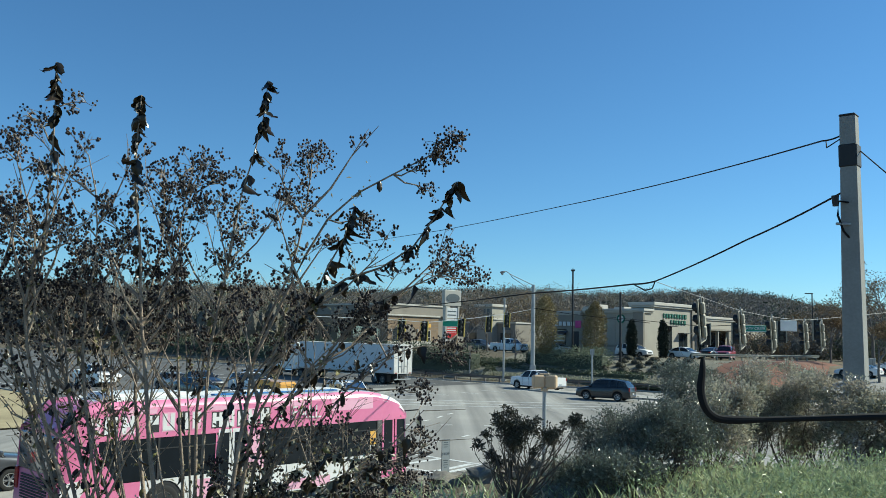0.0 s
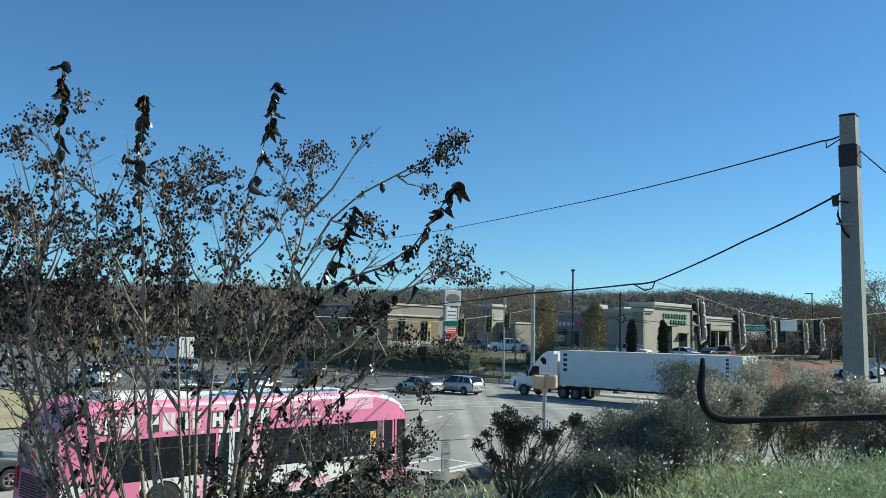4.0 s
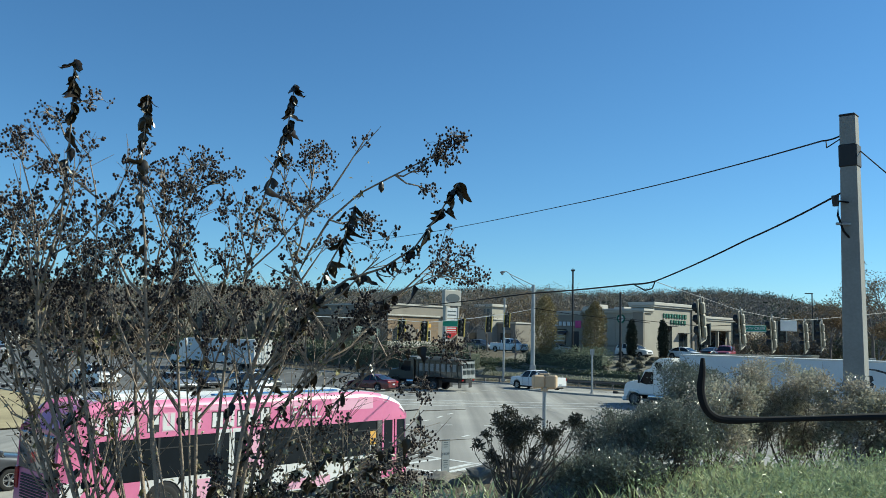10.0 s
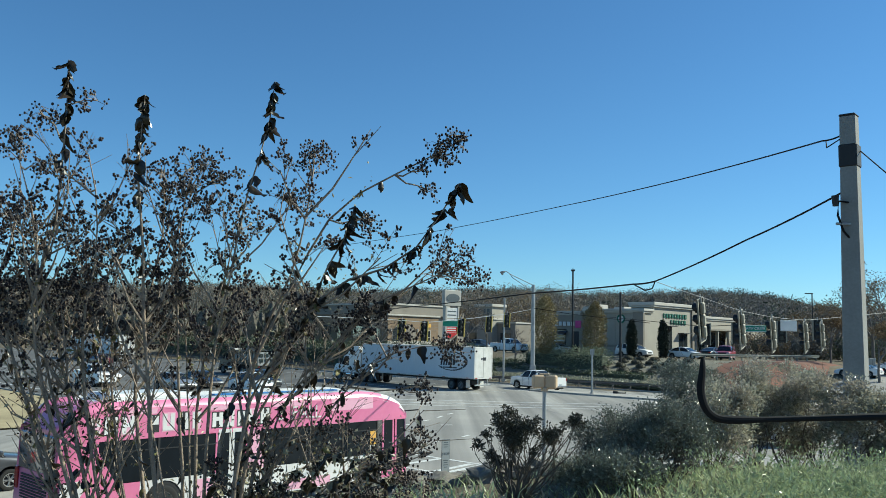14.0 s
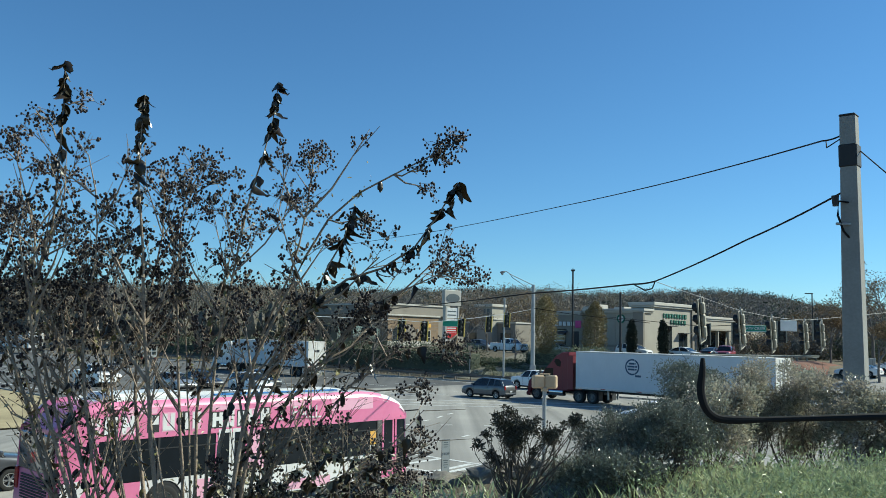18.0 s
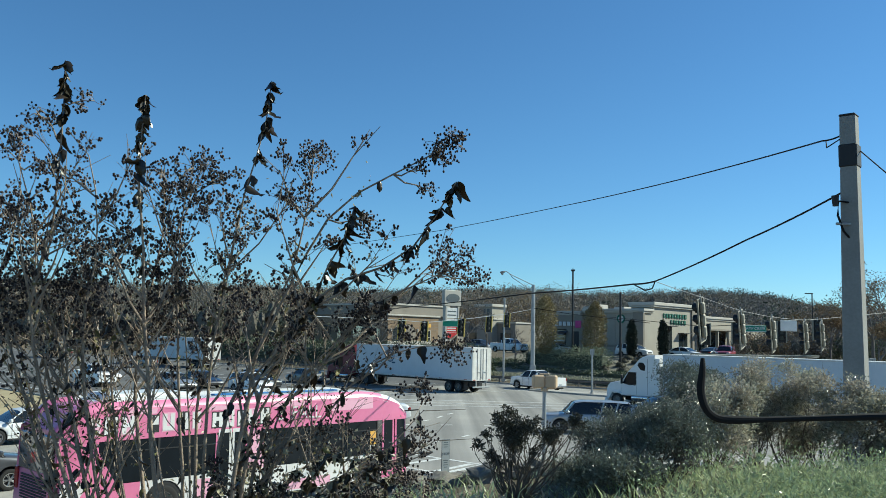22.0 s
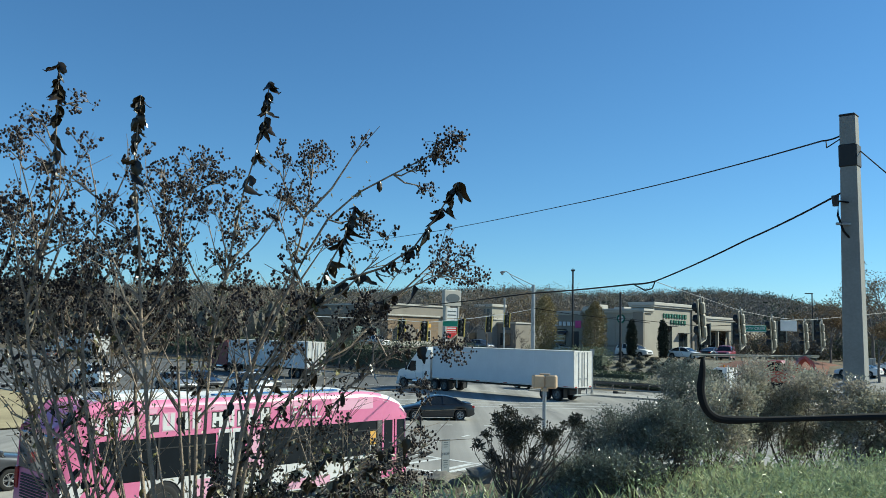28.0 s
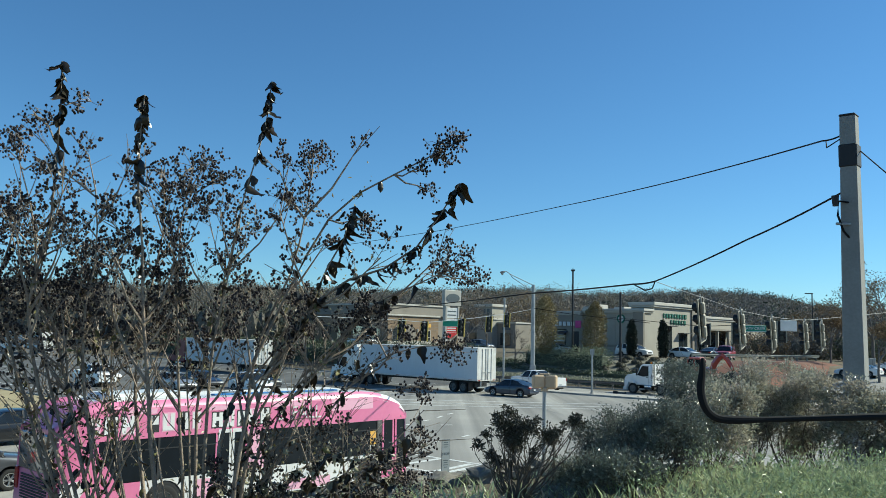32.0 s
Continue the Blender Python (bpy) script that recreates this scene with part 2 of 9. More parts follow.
ground_sheet()
strip("road", "worn grey asphalt parkway with several lanes", 23.9, 70.0, -260, 420, 0.012, ASPHALT)
g = Geo().loft([[place(69.9, m, 0.011), place(edge(m), m, 0.011)] for m in range(-262, 70, 6)])
thing("road", "worn grey asphalt turning lane", "road", kind="structure", geo=g, material=ASPHALT)
ASPHALT_DARK = mat("dark asphalt", (0.115, 0.113, 0.108), 0.88, col2=(0.085, 0.084, 0.08), scale=0.15, fine=60, bump=0.25, contrast=0.22, streak=0.3)
strip("road", "darker asphalt of the parkway beyond the junction", 24.2, 69.2, 60, 420, 0.0155, ASPHALT_DARK)
strip("road", "worn grey asphalt side road", -200, 23.9, 19.9, 44, 0.012, ASPHALT)
strip("road", "asphalt parking lot by the shops", 92, 180, 40, 260, 2.97, ASPHALT)
g = Geo()
rows = []
for i in range(56):
    n = 81 + 1.7 * i
    rows.append([place(n, m, height(*place(n, m).xy) + 0.08) for m in range(4, 34, 2)])
g.loft(rows)
thing("road", "asphalt drive rising towards the shops", "road", kind="structure", geo=g, material=ASPHALT)



def kerb(n0, m0, n1, m1, w=0.16, h=0.15, base=0.0):
    a, b = place(n0, m0), place(n1, m1)
    d = (b - a)
    rot = Matrix.Translation((a.x, a.y, base)) @ Matrix.Rotation(math.atan2(d.y, d.x), 4, "Z")
    g = Geo().box(0, d.length, -w / 2, w / 2, -0.05, h, 0.03)
    ob = thing("kerb", "weathered concrete kerb along the road", "kerb", rot, kind="structure", geo=g, material=CONCRETE)
    return ob


kerb(70.1, 66, 70.1, 400)
kerb(79.2, 18, 70.1, 66)
kerb(79.2, -250, 79.2, 18)
kerb(23.8, -200, 23.8, 17)
kerb(23.8, 47, 23.8, 300)
kerb(-150, 19.8, 21, 19.8)
strip("pavement", "concrete sidewalk at the corner", 20.6, 23.72, -120, 19.72, 0.13, CONCRETE, "sidewalk")


def paint_line(n0, m0, n1, m1, w=0.14, material=None, z=0.018):
    a, b = place(n0, m0), place(n1, m1)
    d = (b - a)
    rot = Matrix.Translation((a.x, a.y, z)) @ Matrix.Rotation(math.atan2(d.y, d.x), 4, "Z")
    g = Geo().box(0, d.length, -w / 2, w / 2, 0, 0.004)
    return g.turned(rot)


marks = Geo()
for lane in (30.0, 33.6, 37.2, 40.8, 52.6, 56.4, 60.2, 63.6):
    for k in range(-6, 26):
        m0 = 50 + k * 12.2
        if 19 < m0 < 48:
            continue
        q = paint_line(lane, m0, lane, m0 + 3.0)
        marks.add(q.v, q.f)
for a in ((26.4, 48, 26.4, 400), (49.4, 49, 49.4, 400), (69.3, 30, 69.3, 400)):
    q = paint_line(*a, w=0.15)
    marks.add(q.v, q.f)
# two crossings: across the side road, and skew across the parkway
for a in ((25.17, 27.07, 25.42, 22.14), (22.42, 24.41, 22.6, 21.93)):
    q = paint_line(*a, w=0.2)
    marks.add(q.v, q.f)
for a in ((22.5, 24.18, 25.18, 24.39), (22.28, 22.17, 25.23, 22.64), (22.26, 21.71, 25.42, 22.14)):
    q = paint_line(*a, w=0.26)
    marks.add(q.v, q.f)
for a in ((32.92, 34.67, 33.64, 34.91), (35.34, 35.66, 36.1, 35.95), (37.54, 36.64, 38.61, 37.24), (39.76, 37.84, 40.61, 38.23), (34.65, 33.53, 35.23, 33.15), (36.57, 31.91, 37.08, 31.58), (28.73, 28.27, 29.46, 28.53), (31.56, 28.97, 32.37, 29.28)):
    q = paint_line(*a, w=0.16)
    marks.add(q.v, q.f)
for w0 in (61.6, 63.9, 66.5):
    q = Geo().box(-6, 13.5, w0 - 0.13, w0 + 0.13, 0.018, 0.022)
    marks.add(q.v, q.f)
thing("road_marking", "worn white lane lines and crossing lines painted on asphalt", "road marking", kind="stuff", geo=marks, material=LINE, smooth=0)


def island():
    """A low raised island by the turning lane."""
    g = Geo()
    out = [(64.3, 50.5), (64.0, 44), (64.6, 36), (66.0, 34.5), (67.6, 37), (66.6, 46), (65.2, 50.5)]
    top = [place(n, m, 0.16) for n, m in out]
    low = [place(n, m, 0.0) for n, m in out]
    k = len(out)
    g.add(low + top, [(i, (i + 1) % k, k + (i + 1) % k, k + i) for i in range(k)] + [tuple(range(k, 2 * k))])
    thing("traffic_island", "low pale concrete traffic island", "traffic island", kind="structure", geo=g, material=CONCRETE)


island()

def scrap():
    """A strip of torn tyre lying by the island."""
    p = place(69.7, 43.7, 0.02)
    g = Geo()
    rows = []
    for i in range(14):
        t = i / 13
        x, w = -0.65 + 1.3 * t, 0.20 * (0.5 + math.sin(math.pi * t) ** 0.6)
        rows.append([(x, -w + 0.05 * math.sin(9 * t), 0.0), (x, -w * 0.6, 0.10 + 0.08 * math.sin(7 * t)), (x, 0.02, 0.16 + 0.1 * math.sin(5 * t + 1)), (x, w * 0.7, 0.09), (x, w, 0.0)])
    g.loft(rows)
    thing("tyre_scrap", "torn black strip of tyre lying on the road", "debris", Matrix.Translation(p) @ Matrix.Rotation(0.2, 4, "Z"), geo=g, material=TYRE, smooth=40)


scrap()

VERGE = mat("dry winter grass", (0.42, 0.35, 0.20), 0.95, col2=(0.27, 0.22, 0.12), scale=0.4, fine=12, bump=0.5)
strip("verge", "dry tan grass verge by the road", -40, 23.6, 44.3, 300, 0.06, VERGE, "grass verge")
# ---- vehicles: x forward, y to the left, origin on the ground under the middle ----
WHEELS = {}          # thing name -> [(wheel, radius)]
wheel_meshes = {}


def wheel(parent, x, y, r, w, style="car", side=1):
    """A tyre with its rim; side is +1 on the left of the vehicle."""
    key = (round(r, 3), round(w, 3), style)
    if key not in wheel_meshes:
        t = Geo()
        seg = 24
        prof = [(0.62 * r, -0.42 * w), (0.86 * r, -0.5 * w), (0.97 * r, -0.44 * w), (r, -0.3 * w), (r, 0.3 * w), (0.97 * r, 0.44 * w), (0.86 * r, 0.5 * w), (0.62 * r, 0.42 * w)]
        t.loft([[(q * math.cos(2 * math.pi * k / seg), s, q * math.sin(2 * math.pi * k / seg)) for k in range(seg)] for q, s in prof], closed=True)
        g = Geo()
        rr = 0.64 * r
        g.loft([[(q * math.cos(2 * math.pi * k / seg), s, q * math.sin(2 * math.pi * k / seg)) for k in range(seg)] for q, s in ((rr, 0.40 * w), (rr, 0.44 * w), (rr * 0.9, 0.42 * w), (rr * 0.86, 0.2 * w))], closed=True)
        if style == "car":
            for k in range(5):
                a = 2 * math.pi * k / 5
                m = Matrix.Rotation(a, 4, "Y")
                g.box(0.0, rr * 0.92, 0.28 * w, 0.40 * w, -0.05 * r, 0.05 * r, 0.01, m)
                g.box(0.0, rr * 0.92, 0.26 * w, 0.36 * w, -0.04 * r, 0.04 * r, 0.01, m @ Matrix.Rotation(0.35, 4, "Y"))
            g.tube([(0, 0.1 * w, 0), (0, 0.43 * w, 0)], 0.16 * r, 12)
        else:
            g.tube([(0, 0.1 * w, 0), (0, 0.26 * w, 0)], 0.84 * rr, 20)
            g.tube([(0, 0.2 * w, 0), (0, 0.46 * w, 0)], [0.5 * rr, 0.36 * rr], 16)
            for k in range(8):
                a = 2 * math.pi * k / 8
                p = Vector((0.62 * rr * math.cos(a), 0.26 * w, 0.62 * rr * math.sin(a)))
                g.tube([p, p + Vector((0, 0.06 * w, 0))], 0.05 * rr, 6)
        b = Geo().tube([(0, -0.2 * w, 0), (0, 0.16 * w, 0)], 0.55 * r, 16)
        wheel_meshes[key] = (mesh_of(t, "wheel", TYRE), mesh_of(g, "rim", RIM if style == "car" else TRUCK_RIM), mesh_of(b, "brake_drum", DARK))
    t, g, b = wheel_meshes[key]
    ob = part("wheel", t, None, parent, m=pose(x, y, r, 0, 0, 0 if side > 0 else 180))
    part("rim", g, None, ob, "silver metal wheel rim")
    part("brake_drum", b, None, ob)
    WHEELS.setdefault(parent.name, []).append((ob, r, side))
    return ob


LOWER = {
    "sedan": [(0, 0.50), (0.015, 0.62), (0.06, 0.72), (0.2, 0.86), (0.30, 0.93), (0.80, 1.0), (0.86, 1.04), (0.97, 1.0), (1, 0.80)],
    "suv": [(0, 0.60), (0.012, 0.80), (0.05, 0.92), (0.2, 1.02), (0.28, 1.06), (0.93, 1.14), (0.985, 1.08), (1, 0.75)],
    "wagon": [(0, 0.62), (0.012, 0.85), (0.04, 0.96), (0.2, 1.02), (0.26, 1.05), (0.95, 1.08), (0.99, 1.02), (1, 0.7)],
    "boxy": [(0, 0.70), (0.01, 0.95), (0.04, 1.02), (0.25, 1.08), (0.95, 1.10), (0.99, 1.05), (1, 0.7)],
    "pickup": [(0, 0.72), (0.006, 1.08), (0.03, 1.18), (0.2, 1.23), (0.27, 1.24), (0.60, 1.24), (0.985, 1.28), (1, 1.24)],
}
ROOF = {
    "sedan": [(0.265, 0.93), (0.42, 0.965), (0.52, 1.0), (0.62, 0.99), (0.72, 0.93), (0.885, 1.03 / 1.45)],
    "suv": [(0.24, 1.05 / 1.68), (0.365, 0.95), (0.47, 1.0), (0.70, 0.995), (0.90, 0.94), (0.975, 1.1 / 1.68)],
    "wagon": [(0.22, 1.04 / 1.70), (0.33, 0.955), (0.42, 1.0), (0.72, 1.0), (0.93, 0.965), (0.975, 1.06 / 1.70)],
    "boxy": [(0.25, 1.08 / 1.72), (0.33, 0.96), (0.40, 1.0), (0.75, 1.0), (0.945, 0.98), (0.975, 1.08 / 1.72)],
    "pickup": [(0.245, 1.2 / 1.88), (0.325, 0.93), (0.365, 0.985), (0.42, 1.0), (0.555, 1.0), (0.595, 0.96), (0.612, 1.2 / 1.88)],
}


def car(kind, colour, label, category, L=4.7, W=1.82, H=1.47, base=2.75, front=0.95, r=0.33, name="car", group="", rails=False, two_tone=None):
    """A passenger vehicle: body, glasshouse, roof, pillars, lamps, wheels."""
    e = thing(name, label, category, group=group)
    lower, roof = LOWER[kind], ROOF[kind]
    k_h = H / {"sedan": 1.45, "suv": 1.68, "wagon": 1.70, "boxy": 1.72, "pickup": 1.88}[kind]
    fx = lambda f: L / 2 - f * L
    low = lambda f: lerp(lower, f) * k_h
    roof = [(f, (z if z <= 1.0 and i not in (0,) else z) * H) for i, (f, z) in enumerate(roof)]
    roof[0] = (roof[0][0], low(roof[0][0]))
    roof[-1] = (roof[-1][0], low(roof[-1][0]))
    wf, wr = front / L, (front + base) / L
    sill = 0.22 if kind in ("sedan",) else 0.30
    arch = r + 0.07

    def half(f):
        t = max(0.0, (abs(f - 0.5) - 0.36) / 0.14)
        return W / 2 * (1 - 0.13 * t * t)
    stations = sorted(set([i / 44 for i in range(45)] + [0.004, 0.012, 0.988, 0.996] + [c + s * arch / L for c in (wf, wr) for s in (-1, -0.97, -0.85, -0.5, 0.5, 0.85, 0.97, 1)]))
    stations = [f for f in stations if 0 <= f <= 1]
    rings = []
    for f in stations:
        x, w, zt = fx(f), half(f), low(f)
        zb = sill + 0.10 * max(0, (abs(f - 0.5) - 0.42) / 0.08)
        for c in (wf, wr):
            d = abs(f - c) * L
            if d < arch:
                zb = max(zb, r + math.sqrt(arch * arch - d * d))
        zb = min(zb, zt - 0.08)
        zm = zb + 0.45 * (zt - zb)
        bed = kind == "pickup" and f > 0.615 and f < 0.985
        top = [(w - 0.10, zt), (0.5 * w, zt + 0.03), (0.0, zt + 0.035)]
        if bed:
            top = [(w - 0.07, zt), (w - 0.11, zt - 0.02), (w - 0.13, 0.80)]
        side = [(w - 0.06, zb), (w - 0.015, zb + 0.03), (w, zm), (w - 0.02, zt - 0.10), (w - 0.045, zt - 0.035)] + top
        rings.append([(x, -y, z) for y, z in side] + [(x, y, z) for y, z in reversed(side[:-1] if not bed else side)])
    n = min(len(q) for q in rings)
    body = Geo()
    run = []
    for q in rings:
        if run and len(run[-1]) != len(q):
            body.loft(run)
            run = []
        run.append(q)
    body.loft(run)
    body.f.append(tuple(range(len(rings[0]))))
    k = len(body.v)
    body.add(rings[-1], [tuple(range(len(rings[-1]) - 1, -1, -1))])
    part("body", body, colour, e, smooth=40)
    if kind == "pickup":
        part("cargo_bed", Geo().box(fx(0.985), fx(0.612), -W / 2 + 0.12, W / 2 - 0.12, 0.74, 0.80).box(fx(0.615), fx(0.608), -W / 2 + 0.1, W / 2 - 0.1, 0.7, 1.24 * k_h), DARK, e)
        part("tailgate", Geo().box(fx(0.999), fx(0.982), -W / 2 + 0.12, W / 2 - 0.12, 0.72, 1.27 * k_h, 0.02), colour, e)
    inner = Geo().box(fx(0.04), fx(0.96), -W / 2 + 0.22, W / 2 - 0.22, 0.2, min(0.7, low(0.05)), 0.05)
    part("underbody", inner, DARK, e)
    # glasshouse
    gl, rf = Geo(), Geo()
    f0, f1 = roof[0][0], roof[-1][0]
    gr, rr, tops = [], [], []
    M_ST = 26
    for i in range(M_ST + 1):
        f = f0 + (f1 - f0) * i / M_ST
        zr, zb, w = lerp(roof, f), low(f) - 0.02, half(f) - 0.055
        t = max(0.0, (zr - zb) / (H - low(0.5)))
        wt = w - 0.20 * min(1.0, t)
        zs = zb + (zr - zb) * 0.93
        sec = [(w, zb), (wt + 0.015, zs), (wt - 0.05, zr - 0.012), (wt * 0.5, zr + 0.012 * t), (0, zr + 0.02 * t)]
        gr.append([(fx(f), -y, z) for y, z in sec] + [(fx(f), y, z) for y, z in reversed(sec[:-1])])
        if zr > 0.925 * H:
            up = [(y + (0.012 if j else 0.014), z + 0.012) for j, (y, z) in enumerate(sec[1:])]
            up[-1] = (0, up[-1][1])
            rr.append([(fx(f), -y, z) for y, z in up] + [(fx(f), y, z) for y, z in reversed(up[:-1])])
        tops.append((f, wt + 0.02, zs, w, zb))
    gl.loft(gr)
    part("window_glass", gl, GLASS, e, "dark tinted glass", smooth=50)
    rf.loft(rr)
    part("roof", rf, colour if not two_tone else two_tone, e, smooth=50)

    def pillar(fa, fb, wd):
        """A pillar from the belt at fa to the roof at fb, on both sides."""
        for s in (-1, 1):
            a = min(tops, key=lambda q: abs(q[0] - fa))
            b = min(tops, key=lambda q: abs(q[0] - fb))
            g = Geo()
            za = low(fa) - 0.02
            pts = []
            for (f, y, z) in ((fa, half(fa) - 0.045, za), (fb, b[1] + 0.008, b[2] + 0.02)):
                pts.append([(fx(f) + wd / 2, s * (y + 0.006), z), (fx(f) - wd / 2, s * (y + 0.006), z), (fx(f) - wd / 2, s * (y - 0.05), z), (fx(f) + wd / 2, s * (y - 0.05), z)])
            g.loft(pts, closed=True, cap=True)
            part("pillar", g, colour, e)
    ra = next(f for f, z in roof if z > 0.9 * H)
    rb = [f for f, z in roof if z > 0.9 * H][-1]
    pillar(f0 + 0.01, ra, 0.07)
    pillar((f0 + f1) / 2 + 0.005, (ra + rb) / 2 + 0.01, 0.09)
    pillar(f1 - (0.045 if kind == "sedan" else 0.03), rb + 0.005, 0.16 if kind == "sedan" else 0.20)
    if kind in ("suv", "wagon", "boxy"):
        pillar(f1 - 0.22, rb - 0.16 + 0.02, 0.09)
    # lamps, bumpers, trim
    for s in (-1, 1):
        zl = low(0.03)
        part("headlight", Geo().box(fx(0.055), fx(0.004), s * (half(0.02) - 0.36), s * (half(0.02) - 0.005), zl - 0.20, zl - 0.05, 0.03), LAMP_CLEAR, e, "clear headlight")
        zt = low(0.97)
        if kind == "sedan":
            part("taillight", Geo().box(fx(1.001), fx(0.955), s * (half(0.98) - 0.34), s * (half(0.98) + 0.006), zt - 0.28, zt - 0.12, 0.03), LAMP_RED, e, "red taillight")
        else:
            part("taillight", Geo().box(fx(1.001), fx(0.975), s * (half(0.98) - 0.14), s * (half(0.98) + 0.008), zt - 0.34, zt + 0.0, 0.03), LAMP_RED, e, "red taillight")
        part("wing_mirror", Geo().box(fx(f0 + 0.055), fx(f0 + 0.025), s * (W / 2 - 0.03), s * (W / 2 + 0.17), low(f0) + 0.04, low(f0) + 0.20, 0.04), colour, e)
        for f in ((f0 + f1) / 2 - 0.02, (f0 + f1) / 2 + 0.17):
            if kind == "pickup" and f > 0.57:
                continue
            part("door_handle", Geo().box(fx(f + 0.02), fx(f - 0.02), s * (W / 2 - 0.03), s * (W / 2 + 0.015), low(f) - 0.20, low(f) - 0.165, 0.01), colour, e)
        for f in (f0 + 0.06, (f0 + f1) / 2 + 0.005, (f0 + f1) / 2 + 0.205):
            if (kind == "pickup" and f > 0.6) or f > wr - arch / L:
                continue
            part("door_seam", Geo().box(fx(f) - 0.006, fx(f) + 0.006, s * (half(f) - 0.05), s * (half(f) + 0.0015), sill + 0.12, low(f) - 0.06), DARK, e)
        part("sill_trim", Geo().box(fx(wr - arch / L), fx(wf + arch / L), s * (W / 2 - 0.10), s * (W / 2 + 0.003), sill - 0.02, sill + 0.07, 0.02), DARK if kind != "wagon" else CHROME, e)
    part("grille", Geo().box(fx(0.02), fx(-0.002), -0.45, 0.45, low(0.01) - 0.26, low(0.01) - 0.06, 0.02), DARK, e)
    part("front_bumper", Geo().box(fx(0.05), fx(-0.006), -W / 2 + 0.14, W / 2 - 0.14, 0.30, 0.46, 0.05), DARK if kind != "pickup" else CHROME, e)
    part("rear_bumper", Geo().box(fx(1.008), fx(0.96), -W / 2 + 0.13, W / 2 - 0.13, 0.34, 0.52, 0.05), CHROME if kind == "pickup" else colour, e)
    part("number_plate", Geo().box(fx(1.0095), fx(1.0), -0.16, 0.16, 0.56, 0.70, 0.005), LAMP_CLEAR, e)
    if rails:
        for s in (-1, 1):
            part("roof_rail", Geo().tube([(fx(ra + 0.04), s * (W / 2 - 0.30), H + 0.02), (fx(ra + 0.06), s * (W / 2 - 0.30), H + 0.06), (fx(rb - 0.05), s * (W / 2 - 0.30), H + 0.05), (fx(rb - 0.03), s * (W / 2 - 0.30), H)], 0.018, 6), DARK, e)
    for x in (L / 2 - front, L / 2 - front - base):
        for s in (-1, 1):
            wheel(e, x, s * (W / 2 - 0.125), r, 0.225, "car", s)
    return e


